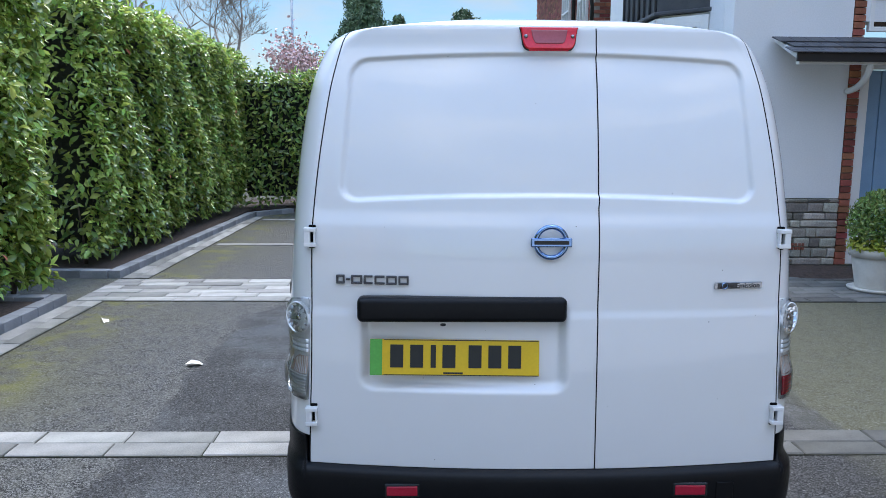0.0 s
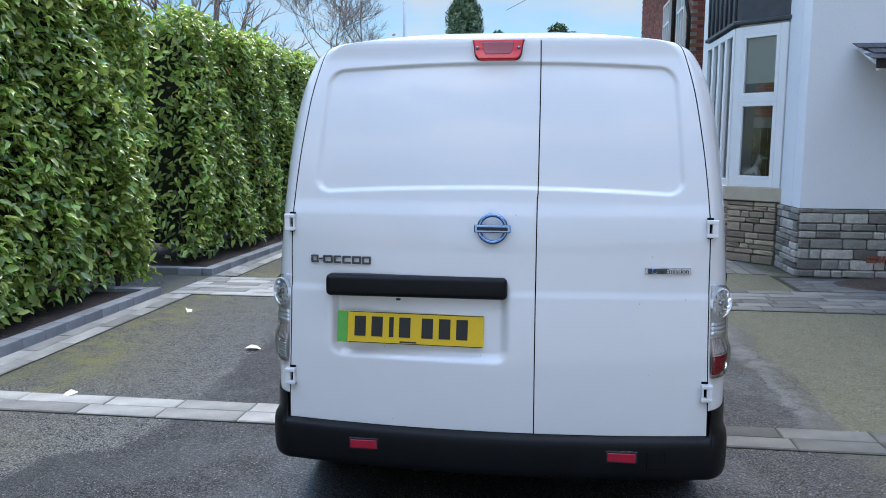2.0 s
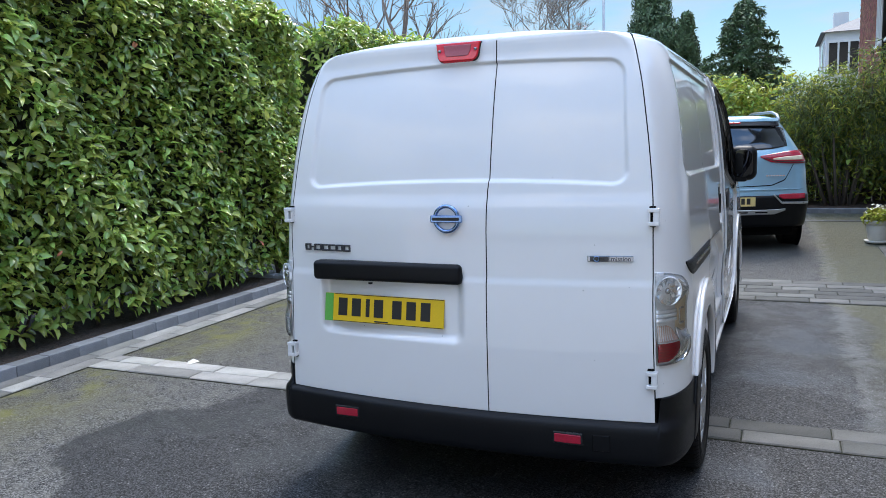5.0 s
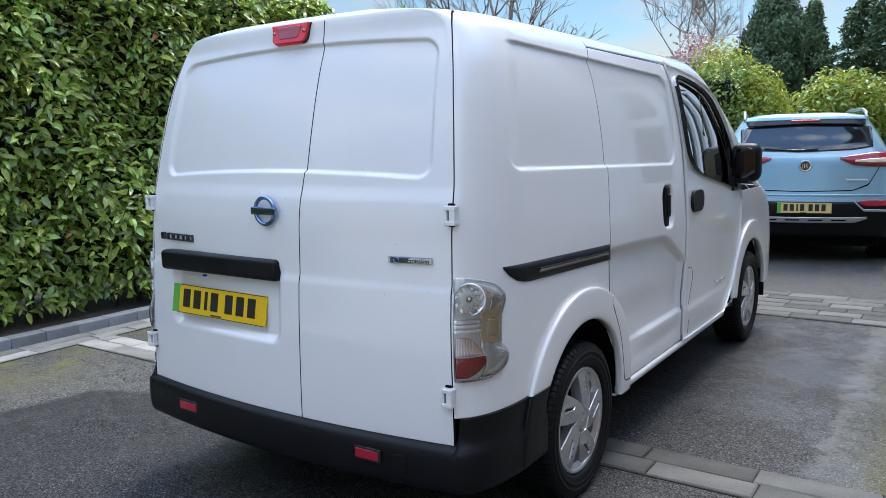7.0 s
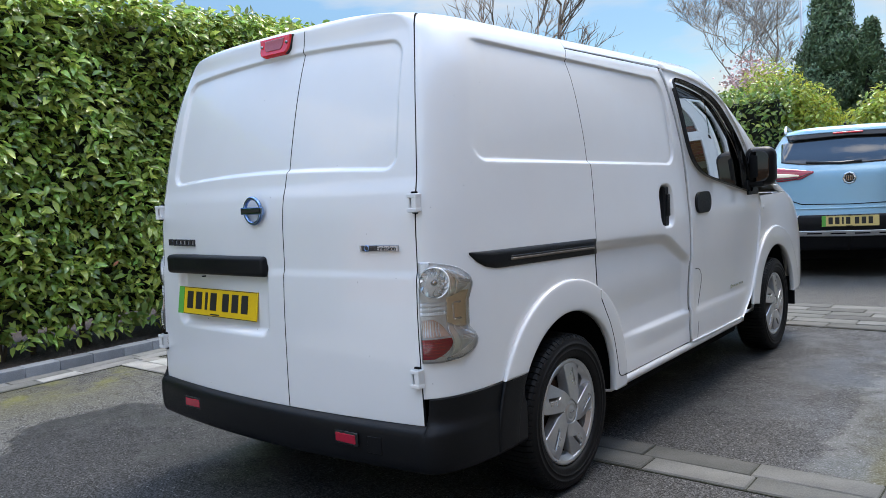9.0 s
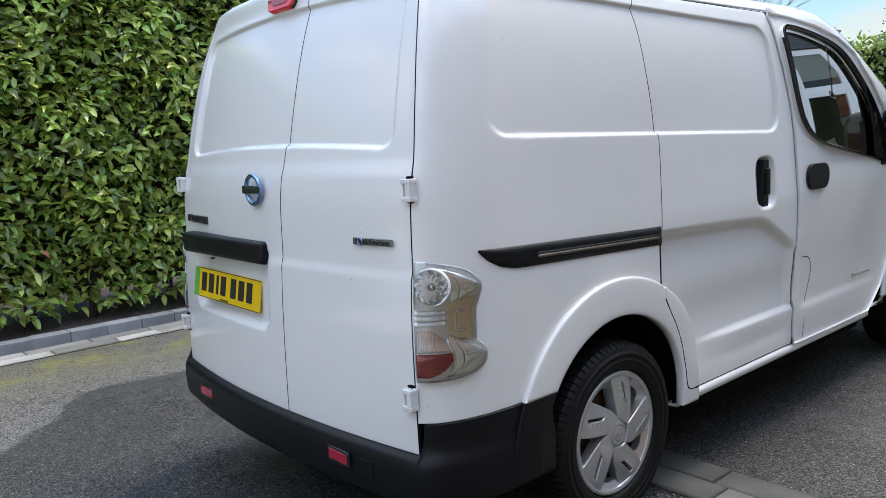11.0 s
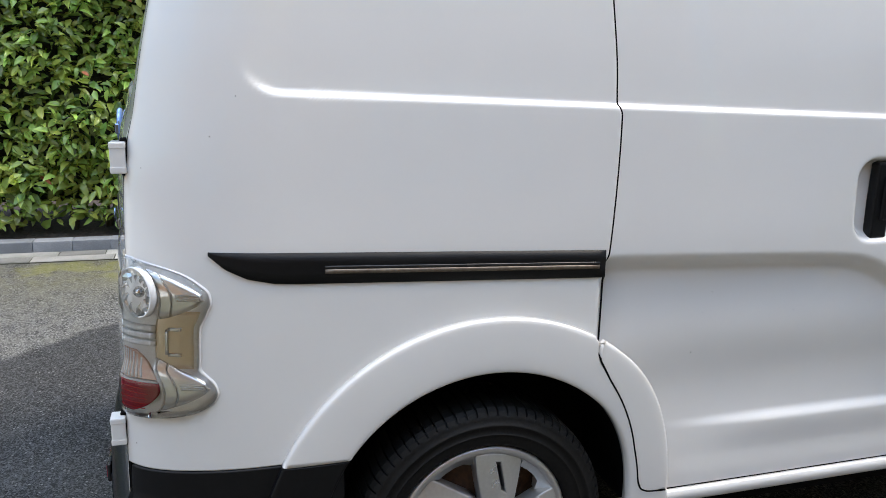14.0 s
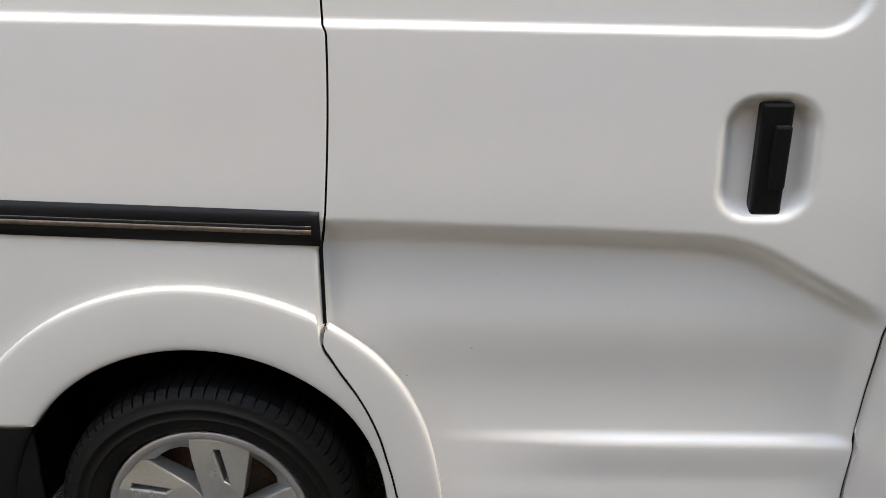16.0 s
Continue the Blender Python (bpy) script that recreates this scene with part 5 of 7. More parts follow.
for i, (x0, x1) in enumerate(((-0.652, -0.626), (-0.622, -0.610), (-0.606, -0.572), (-0.567, -0.540), (-0.534, -0.503), (-0.498, -0.466), (-0.461, -0.430))):
    xm, wd = (x0 + x1) / 2, x1 - x0
    yb = -0.066 + 0.055 * (xm / 0.72) ** 2
    b = join(box(xm, yb, 1.045, wd, 0.010, 0.006, 0.0015), box(xm, yb, 1.024, wd, 0.010, 0.006, 0.0015)) if i != 1 else box(xm, yb, 1.035, wd, 0.010, 0.006, 0.0015)
    if i not in (1,):
        b = join(b, box(x0 + 0.003, yb, 1.0345, 0.006, 0.010, 0.016, 0.0012))
    if i in (0, 2, 5, 6):
        b = join(b, box(x1 - 0.003, yb, 1.0345, 0.006, 0.010, 0.016, 0.0012))
    part("badge_piece", b, M["graphite"], badge)
def zero_badge(parent, loc, rot, w, text):
    m = Matrix.Translation(loc) @ rot
    b = box(0, 0, 0, w, 0.005, 0.020, 0.0015)
    bmesh.ops.transform(b, matrix=m, verts=b.verts)
    z = part("lettered_badge", b, M["chrome_dark"], parent, "chrome strip badge with dark letters")
    b = box(0.004, -0.0028, 0, w * 0.95, 0.001, 0.0165)
    bmesh.ops.transform(b, matrix=m, verts=b.verts)
    part("badge_field", b, M["chrome_dark"], z)
    b = box(0.004 - w * 0.27, -0.0034, 0, w * 0.40, 0.0008, 0.0165)
    bmesh.ops.transform(b, matrix=m, verts=b.verts)
    part("dark_field", b, M["graphite"], z)
    cu = bpy.data.curves.new("letters", "FONT")
    cu.body, cu.size, cu.extrude, cu.align_x, cu.align_y = text, 0.0225, 0.0006, "CENTER", "CENTER"
    cu.materials.append(M["ink"])
    t = new("letters", cu)
    t.matrix_basis = m @ Matrix.Translation((0.004, -0.0042, -0.0005)) @ Matrix.Rotation(radians(90), 4, "X")
    t.parent = z
    r = tube([(-w * 0.30 + 0.009 * math.cos(u), -0.004, 0.009 * math.sin(u)) for u in np.linspace(0, 2 * math.pi, 17)[:-1]], 0.0025, 6, True)
    r.transform(m)
    part("badge_ring", r, M["chrome_blue"], z)


zb0, zb1 = (Vector(van_skin(VAN.qx(np.array(x), np.array(1.019)), np.array(1.019))) for x in (0.512, 0.666))
zb_turn = Matrix.Rotation(math.atan2(zb1.y - zb0.y, zb1.x - zb0.x), 4, "Z")
zero_badge(door_r, (zb0 + zb1) / 2 + Vector((0, -0.0055, 0)), zb_turn, 0.155, "Zero Emission")

# flank handles
def pill(w, h, r, d):
    """A flat plate with round corners, lying in its own x and y."""
    pts = []
    for cx, cy, a0 in ((w / 2 - r, h / 2 - r, 0), (-w / 2 + r, h / 2 - r, 90), (-w / 2 + r, -h / 2 + r, 180), (w / 2 - r, -h / 2 + r, 270)):
        pts += [(cx + r * math.cos(radians(a0 + 15 * k)), cy + r * math.sin(radians(a0 + 15 * k))) for k in range(7)]
    return prism(pts, 0.0, d, 0.003)


for s in (1, -1):
    hd = part("slide_handle", join(box(s * 0.806, 1.757, 1.046, 0.030, 0.052, 0.192, 0.006, 2), box(s * 0.822, 1.766, 1.052, 0.014, 0.030, 0.108, 0.005, 2)), M["black"], van, "black upright sliding door handle")
    fh = part("door_handle", pill(0.205, 0.112, 0.050, 0.016), M["black"], van, "black recessed cab door handle", m=Matrix(((0, 0, 1, s * 0.834 - 0.008), (1, 0, 0, 2.205), (0, 1, 0, 1.043), (0, 0, 0, 1))))
    # near-black plate drawing the shaded hollow behind the pull
    part("handle_hollow", pill(0.150, 0.074, 0.034, 0.004), M["gap"], fh, m=Matrix(((0, 0, 1, s * 0.844 - 0.002), (1, 0, 0, 2.205), (0, 1, 0, 1.043), (0, 0, 0, 1))))
    part("handle_pull", box(s * 0.849, 2.225, 1.048, 0.012, 0.092, 0.050, 0.005, 2, True), M["trim"], fh)
    part("side_badge", join(*[box(s * 0.835, 2.60 + 0.028 * k, 0.536, 0.004, 0.020, 0.011 if k else 0.022, 0.001) for k in range(8)]), M["chrome"], van, "small chrome side badge of plain shapes")
    part("side_repeater", lathe([(0.0001, 0.012), (0.012, 0.010), (0.017, 0.0)], 20, Matrix.Translation((s * 0.822, 3.25, 0.955)) @ Matrix.Rotation(radians(90 * s), 4, "Y")), M["ribs"], van, "small clear side repeater lamp")
    # mirror
    mir = part("door_mirror", box(s * 0.888, 3.03, 1.215, 0.175, 0.13, 0.235, 0.055, 5, True), M["black"], van, "black door mirror")
    part("mirror_glass", pill(0.130, 0.185, 0.045, 0.005), M["mirror"], mir, "dark mirror glass", m=pose(s * 0.888, 2.970, 1.215, 90, 0, -3 * s))
    part("mirror_arm", join(box(s * 0.850, 3.02, 1.115, 0.13, 0.09, 0.05, 0.015, 2), box(s * 0.826, 3.05, 1.09, 0.02, 0.20, 0.09, 0.008, 2)), M["black"], mir)


# wheels: axis along x, outer face towards +x
def wheel_thing(parent, m, r=0.305, cap=0.207, w=0.185, name="wheel"):
    root = new(name)
    root.parent, root.matrix_basis = parent, m
    turn = Matrix.Rotation(radians(90), 4, "Y")
    h = w / 2
    k = r / 0.305
    prof = [(0.19, -h * 0.7), (0.21, -h * 0.9), (0.25, -h), (0.288, -h * 0.93), (0.302, -h * 0.76), (0.305, -h * 0.5), (0.305, h * 0.5), (0.302, h * 0.76), (0.295, h * 0.88), (0.287, h * 0.94), (0.281, h * 0.97), (0.268, h * 0.985), (0.2675, h * 1.01), (0.262, h * 1.01), (0.2615, h * 0.99), (0.245, h * 0.99), (0.2445, h * 1.005), (0.242, h * 1.005), (0.2415, h * 0.985), (0.235, h * 0.98), (0.226, h * 0.955), (0.219, h * 0.94), (0.212, h * 0.86), (0.205, h * 0.7)]
    blocks, steps = 76, ((0.0, 0), (0.03, 1), (0.17, 1), (0.20, 0), (0.60, 0))
    n = blocks * len(steps)
    turns = [(2 * math.pi * (q + a) / blocks, c) for q in range(blocks) for a, c in steps]
    verts, faces = [], []
    for i, (rr, hh) in enumerate(prof):
        for j in range(n):
            t, c = turns[j]
            cut = 0.007 if rr > 0.29 and abs(hh) > h * 0.45 and c else 0.0
            verts.append(((rr - cut) * k * math.cos(t), (rr - cut) * k * math.sin(t), hh))
    for i in range(len(prof) - 1):
        for j in range(n):
            j2 = (j + 1) % n
            faces.append((i * n + j, i * n + j2, (i + 1) * n + j2, (i + 1) * n + j))
    tm = raw(verts, faces, True)
    tm.polygons.foreach_set("use_smooth", [not (4 * n <= i < 9 * n) for i in range(len(tm.polygons))])
    tm.transform(turn)
    part("tyre", tm, M["tyre"], root, "black road tyre")
    dm = lathe([(0.0001, 0.020), (0.10, 0.022), (0.13, 0.012), (0.17, 0.002), (0.19, 0.03), (0.215, 0.06)], 48, turn)
    part("steel_rim", dm, M["rust"], root, "rusty brown steel wheel behind the cap")
    cm = lathe([(0.186, 0.050), (0.187, 0.074), (0.191, 0.0785), (0.199, 0.080), (0.2045, 0.079), (cap, 0.075), (cap, 0.058)], 96, turn)
    hub = part("hubcap", cm, M["alloy"], root, "silver plastic wheel trim with five broad twisted spokes")
    part("hub_centre", lathe([(0.0001, 0.088), (0.018, 0.088), (0.024, 0.0875), (0.026, 0.085), (0.029, 0.085), (0.031, 0.088), (0.036, 0.087), (0.048, 0.079), (0.056, 0.068), (0.058, 0.05)], 40, turn), M["alloy"], hub)
    part("centre_mark", box(0.0885, 0, 0, 0.002, 0.034, 0.006), M["chrome"], hub)
    # one sector in (forward, up): a broad twisted blade with a slit, and a sunk pocket whose inner end is open
    arc = [(0.191 * math.cos(radians(t)), 0.191 * math.sin(radians(t))) for t in range(97, 59, -6)]
    blade = [(0.048, 0.016), (0.014, 0.046), (-0.004, 0.052), (-0.008, 0.075), (-0.014, 0.105), (-0.021, 0.145), (-0.0235, 0.170)] + arc + [(0.094, 0.160), (0.086, 0.118), (0.0785, 0.082), (0.073, 0.056), (0.060, 0.030)]
    slit = [(0.025, 0.168), (0.0365, 0.166), (0.051, 0.090), (0.040, 0.098)]
    rim_arc = [(0.191 * math.cos(radians(t)), 0.191 * math.sin(radians(t))) for t in range(62, 21, -5)]
    pocket = [(0.094, 0.158)] + rim_arc + [(0.150, 0.071), (0.137, 0.068), (0.139, 0.094), (0.127, 0.113), (0.111, 0.127), (0.092, 0.139)]

    def cap_plate(outer, hole, h0, lift, edge):
        """A plate in the wheel's plane with an optional hole; lift gives the height of its face."""
        bm = bmesh.new()
        edges = []
        for loop in (outer, hole):
            vs = [bm.verts.new((-v, u, h0)) for u, v in loop]
            edges += [bm.edges.new((vs[k], vs[(k + 1) % len(vs)])) for k in range(len(vs))] if vs else []
        bmesh.ops.triangle_fill(bm, use_beauty=True, edges=edges)
        bmesh.ops.recalc_face_normals(bm, faces=bm.faces[:])
        for f in bm.faces:
            if f.normal.z > 0:
                f.normal_flip()
        ex = bmesh.ops.extrude_face_region(bm, geom=bm.faces[:])
        for v in ex["geom"]:
            if isinstance(v, bmesh.types.BMVert):
                v.co.z = lift(v.co.y, -v.co.x)
        bmesh.ops.recalc_face_normals(bm, faces=bm.faces[:])
        if edge:
            rim = [e for e in bm.edges if all(v.co.z > h0 + 0.004 for v in e.verts) and any(abs(f.normal.z) < 0.3 for f in e.link_faces)]
            bmesh.ops.bevel(bm, geom=rim, offset=edge, segments=2, affect="EDGES", profile=0.5)
        d = bpy.data.meshes.new("cap_plate")
        bm.to_mesh(d)
        bm.free()
        d.materials.append(M["alloy"])
        return d

    def blade_lift(u, v):
        r = math.hypot(u, v)
        return 0.0865 - 0.42 * (r - 0.06) ** 2 - 0.20 * max(0.0, u - 0.030 - 0.16 * (0.15 - v)) + 0.05 * min(u, 0.02)

    def pocket_lift(u, v):
        return 0.046 + 0.031 * min(1.0, max(0.0, (math.hypot(u, v) - 0.140) / 0.050)) ** 1.3
    bl, pk = cap_plate(blade, slit, 0.040, blade_lift, 0.0035), cap_plate(pocket, [], 0.034, pocket_lift, 0.0)
    for i in range(5):
        spin = turn @ Matrix.Rotation(2 * math.pi * i / 5, 4, "Z")
        part("spoke", bl, None, hub).matrix_basis = spin
        part("pocket", pk, None, hub).matrix_basis = spin
    for i in range(5):
        t = 2 * math.pi * i / 5 + 0.5
        # near-black discs draw the shade of bolt holes; the steel is uncut
        part("wheel_bolt_hole", lathe([(0.0001, 0.002), (0.011, 0.002), (0.012, 0.0)], 14, turn @ Matrix.Translation((0.118 * math.cos(t), 0.118 * math.sin(t), 0.015))), M["gap"], hub)
    return root


for yc in VAN_AXLES:
    wheel_thing(van, pose(0.752, yc, TYRE_R))
    wheel_thing(van, pose(-0.752, yc, TYRE_R, 0, 0, 180))
# mud flaps
for s in (1, -1):
    part("mud_flap", box(s * 0.74, 3.90, 0.33, 0.20, 0.012, 0.20, 0.004), M["black"], van)
    part("mud_flap", box(s * 0.72, 0.345, 0.36, 0.22, 0.012, 0.16, 0.004), M["black"], van)


# ---- the pale blue hatchback-SUV ----
CX, CY = 0.605, 6.91
MK = (0.2, 0.4, 0.6, 0.8, 0.95, 1.02, 1.10, 1.25, 1.40, 1.48, 1.54, 1.60, 1.70, 1.95, 2.3)


def table2(*vals):
    return list(zip(MK, vals))


SUV = Shell(
    z=table2(0.2, 0.4, 0.6, 0.8, 0.95, 1.02, 1.10, 1.25, 1.40, 1.48, 1.535, 1.57, 1.595, 1.612, 1.62),
    w=table2(0.86, 0.90, 0.905, 0.90, 0.895, 0.885, 0.86, 0.79, 0.715, 0.67, 0.63, 0.57, 0.47, 0.24, 0.0),
    yr=table2(0.08, 0.01, -0.035, 0.0, 0.02, 0.03, 0.045, 0.13, 0.245, 0.30, 0.335, 0.365, 0.42, 0.7, 1.1),
    yf=table2(4.2, 4.28, 4.28, 4.22, 3.9, 3.5, 3.25, 2.95, 2.65, 2.5, 2.4, 2.3, 2.2, 2.0, 1.8),
    crown=0.09, cw=0.75, rx=0.20, ry=0.30, frx=0.3, fry=0.5)
suv = tagged(new("parked_suv"), label="pale blue electric family SUV parked on the drive", category="car")
suv.matrix_basis = pose(CX, CY, 0, 0, 0, 13)


def suv_shape(name, xs, zb, zt, out, material, label="", parent=None, flange=0.012, nv=10, n=40):
    """A panel on the back, between a lower and an upper edge given at points across it."""
    s = 1 if xs[-1] > 0 or xs[0] > 0 else -1
    x = np.linspace(xs[0], xs[-1], n)[None, :]
    order = np.argsort(xs)
    lo, hi = (np.interp(x, np.array(xs)[order], np.array(k)[order]) for k in (zb, zt))
    p = lo + (hi - lo) * np.linspace(0, 1, nv)[:, None]
    return part(name, sheet(SUV.pt(SUV.qx(x + 0 * p, p), p, out), flip=xs[0] > xs[-1], flange=flange), material, parent or suv, label)


q = np.concatenate([np.linspace(0, 1, 20), np.linspace(1.05, 2, 20), np.linspace(2.05, 3, 30), np.linspace(3.1, 4, 14), np.linspace(4.1, 5, 10)])[None, :]
for s in (1, -1):
    p = np.concatenate([np.linspace(0.67, 1.60, 60), np.linspace(1.63, 2.29, 14)])[:, None]
    part("body", sheet(SUV.pt(s * q, p), flip=s < 0, flange=0), M["mgblue"], suv, "pale blue metallic body")
    p = np.linspace(0.30, 0.675, 14)[:, None]
    part("lower_bumper", sheet(SUV.pt(s * q, p, 0.010), flip=s < 0), M["black"], suv, "black lower bumper and cladding")
suv_shape("rear_screen", [-0.64, -0.45, 0, 0.45, 0.64], [1.235, 1.205, 1.19, 1.205, 1.235], [1.44, 1.485, 1.50, 1.485, 1.44], 0.006, M["mgglass"], "dark rear screen", nv=16)
suv_shape("spoiler", [-0.58, 0, 0.58], [1.527, 1.540, 1.527], [1.59, 1.60, 1.59], 0.05, M["mgblue"], "roof spoiler")
suv_shape("spoiler_lip", [-0.56, 0, 0.56], [1.470, 1.490, 1.470], [1.525, 1.538, 1.525], 0.042, M["trim"])
suv_shape("brake_strip", [-0.14, 0.14], [1.516, 1.516], [1.530, 1.530], 0.056, M["red"], "dark red brake strip", nv=4)
suv_shape("tailgate_seam", [-0.70, -0.60, -0.45, 0, 0.45, 0.60, 0.70], [1.02, 0.84, 0.785, 0.775, 0.785, 0.84, 1.02], [1.035, 0.855, 0.795, 0.783, 0.795, 0.855, 1.035], 0.003, M["gap"], flange=0.002, nv=3, n=90)
suv_shape("bumper_crease", [-0.80, 0.80], [0.735, 0.735], [0.75, 0.75], 0.010, M["mgblue"], nv=4)
suv_shape("skid_plate", [-0.60, -0.48, 0, 0.48, 0.60], [0.50, 0.455, 0.45, 0.455, 0.50], [0.52, 0.51, 0.51, 0.51, 0.52], 0.034, M["mgsilver"], "satin silver skid plate")
for k in range(4):
    # near-black strips on the plate for the shade of its slots
    suv_shape("skid_slot", [-0.40 + k * 0.22, -0.26 + k * 0.22], [0.475, 0.475], [0.488, 0.488], 0.037, M["gap"], flange=0.002, nv=3, n=6)
for s in (1, -1):
    tail = suv_shape("tail_lamp", [s * 0.33, s * 0.45, s * 0.64, s * 0.88], [1.118, 1.055, 1.035, 1.03], [1.132, 1.150, 1.178, 1.185], 0.016, M["stop"], "red wedge-shaped tail lamp")
    suv_shape("lamp_bar", [s * 0.47, s * 0.60, s * 0.80], [1.085, 1.075, 1.075], [1.10, 1.115, 1.125], 0.022, M["amber"], parent=tail, flange=0.004, nv=5)
    suv_shape("lamp_edge", [s * 0.36, s * 0.50, s * 0.84], [1.112, 1.058, 1.040], [1.118, 1.068, 1.050], 0.022, M["ink"], parent=tail, flange=0.004, nv=3)
    suv_shape("bumper_trim", [s * 0.47, s * 0.56, s * 0.86], [0.675, 0.575, 0.565], [0.690, 0.600, 0.590], 0.024, M["mgsilver"], "silver bumper trim", nv=4)
    suv_shape("fog_lamp", [s * 0.53, s * 0.58, s * 0.82], [0.655, 0.630, 0.63], [0.685, 0.69, 0.69], 0.022, M["stop"], "red fog lamp", nv=6)
    part("roof_rail", tube([(s * 0.60, 0.42, 1.54), (s * 0.605, 0.55, 1.60), (s * 0.605, 0.8, 1.635), (s * 0.60, 1.9, 1.645), (s * 0.56, 2.25, 1.59)], 0.018, 8), M["mgsilver"], suv, "silver roof rail")
    q2 = SUV.qy(np.linspace(0.55, 2.9, 40)[None, :], np.linspace(1.12, 1.44, 14)[:, None])
    part("side_window", sheet(SUV.pt(s * q2, np.linspace(1.12, 1.44, 14)[:, None], 0.004), flip=s < 0), M["mgglass"], suv, "dark side glass")
    for yc in (0.86, 3.44):
        part("wheel_arch", lathe([(0.345, -0.02), (0.40, -0.0), (0.405, 0.012), (0.345, 0.012)], 40, Matrix.Translation((s * 0.895, yc, 0.335)) @ Matrix.Rotation(radians(90 * s), 4, "Y")), M["black"], suv)
        # near-black disc on the uncut body, in place of the well's shade
        part("wheel_well", lathe([(0.0001, 0.0), (0.36, 0.0)], 32, Matrix.Translation((s * 0.907, yc, 0.335)) @ Matrix.Rotation(radians(90 * s), 4, "Y")), M["gap"], suv)
        wheel_thing(suv, pose(s * 0.825, yc, 0.33, 0, 0, 0 if s > 0 else 180), 0.33, 0.225, 0.20)
    part("door_mirror", box(s * 0.99, 2.75, 1.10, 0.18, 0.10, 0.13, 0.03, 3, True), M["mgblue"], suv)
part("suv_underbody", box(0, 2.1, 0.33, 1.5, 3.7, 0.30, 0.03), M["gap"], suv, "dark underbody")
number_plate(suv, Matrix.Translation((0.0, -0.052, 0.610)), M["plate_pale"])
part("octagon_emblem", lathe([(0.042, 0.004), (0.048, 0.010), (0.058, 0.011), (0.066, 0.006), (0.068, 0.0)], 8, Matrix.Translation((0.0, 0.030, 1.045)) @ Matrix.Rotation(radians(90), 4, "X"), False), M["chrome"], suv, "chrome eight-sided emblem")
part("emblem_field", lathe([(0.0001, 0.003), (0.05, 0.003), (0.05, -0.01)], 8, Matrix.Translation((0.0, 0.028, 1.045)) @ Matrix.Rotation(radians(90), 4, "X"), False), M["ink"], suv)
part("emblem_bars", join(*[box(-0.024 + 0.016 * k, 0.022, 1.045, 0.007, 0.006, 0.05, 0.001) for k in range(4)]), M["chrome"], suv)
part("model_badge", join(*[box(0.40 + k * 0.03, 0.032, 0.90, 0.022, 0.006, 0.014, 0.001) for k in range(7)]), M["chrome"], suv)
part("wiper", tube([(0.12, 0.085, 1.215), (-0.08, 0.085, 1.205), (-0.40, 0.115, 1.225)], 0.012, 6), M["trim"], suv, "black rear wiper")
part("aerial", box(0.0, 1.2, 1.635, 0.03, 0.12, 0.05, 0.012, 2), M["trim"], suv)


# ---- ground ----
def structure(ob, label="", category=""):
    return tagged(ob, label=label, category=category, kind="structure")


gv = [(-200, -60, 0), (200, -60, 0), (200, 400, 0), (-200, 400, 0)]
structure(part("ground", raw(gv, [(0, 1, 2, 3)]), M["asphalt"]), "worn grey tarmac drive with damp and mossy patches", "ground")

# unseen slab, added as a reflector for the van's rear doors and bumper
structure(part("road", box(-12.0, -9.8, -0.02, 60.0, 13.0, 0.05, 0.004), M["street"]), "unseen pale slab added behind the camera to bounce light onto the van", "road")

# ---- hedges ----
LEAF_F = [(0, 1, 3), (1, 2, 4, 3), (2, 7, 4), (0, 5, 1), (1, 5, 6, 2), (2, 6, 7)]


def leaf_cloud(pos, nrm, size, rng, droop=0.35, slim=0.36, spread=0.7, fold=0.25):
    """Many folded leaves at pos, facing about nrm. Returns one mesh."""
    n = len(pos)
    N = nrm + rng.normal(0, spread, (n, 3))
    N /= np.linalg.norm(N, axis=1, keepdims=True)
    T = rng.normal(0, 1, (n, 3))
    T[:, 2] -= droop
    T -= N * np.sum(T * N, 1, keepdims=True)
    T /= np.linalg.norm(T, axis=1, keepdims=True)
    B = np.cross(N, T)
    L = (size * rng.uniform(0.65, 1.25, n))[:, None]
    W = L * slim * rng.uniform(0.8, 1.2, n)[:, None]
    c = rng.uniform(-0.1, 0.25, n)[:, None] * L
    def v(t, b, h):
        return pos + T * L * t + B * W * b + N * h
    lift = fold * W
    verts = np.stack([v(0, 0, 0), v(0.3, 0, c * 0.5), v(0.68, 0, c * 0.4), v(0.32, 0.5, c * 0.5 + lift), v(0.68, 0.40, c * 0.4 + lift * 0.8),
                      v(0.32, -0.5, c * 0.5 + lift), v(0.68, -0.40, c * 0.4 + lift * 0.8), v(1, 0, -c * 0.6)], 1).reshape(-1, 3)
    me = bpy.data.meshes.new("leaves")
    faces = (np.arange(n) * 8)[:, None]
    fl = []
    for f in LEAF_F:
        fl.append(faces + np.array(f)[None, :])
    me.vertices.add(len(verts))
    me.vertices.foreach_set("co", verts.ravel())
    tri = np.concatenate([fl[0], fl[2], fl[3], fl[5]])
    quad = np.concatenate([fl[1], fl[4]])
    me.loops.add(tri.size + quad.size)
    me.loops.foreach_set("vertex_index", np.concatenate([tri.ravel(), quad.ravel()]).astype(np.int32))
    me.polygons.add(len(tri) + len(quad))
    st = np.concatenate([np.arange(len(tri)) * 3, tri.size + np.arange(len(quad)) * 4]).astype(np.int32)
    me.polygons.foreach_set("loop_start", st)
    me.update(calc_edges=True)
    me.polygons.foreach_set("use_smooth", [True] * len(me.polygons))
    return me


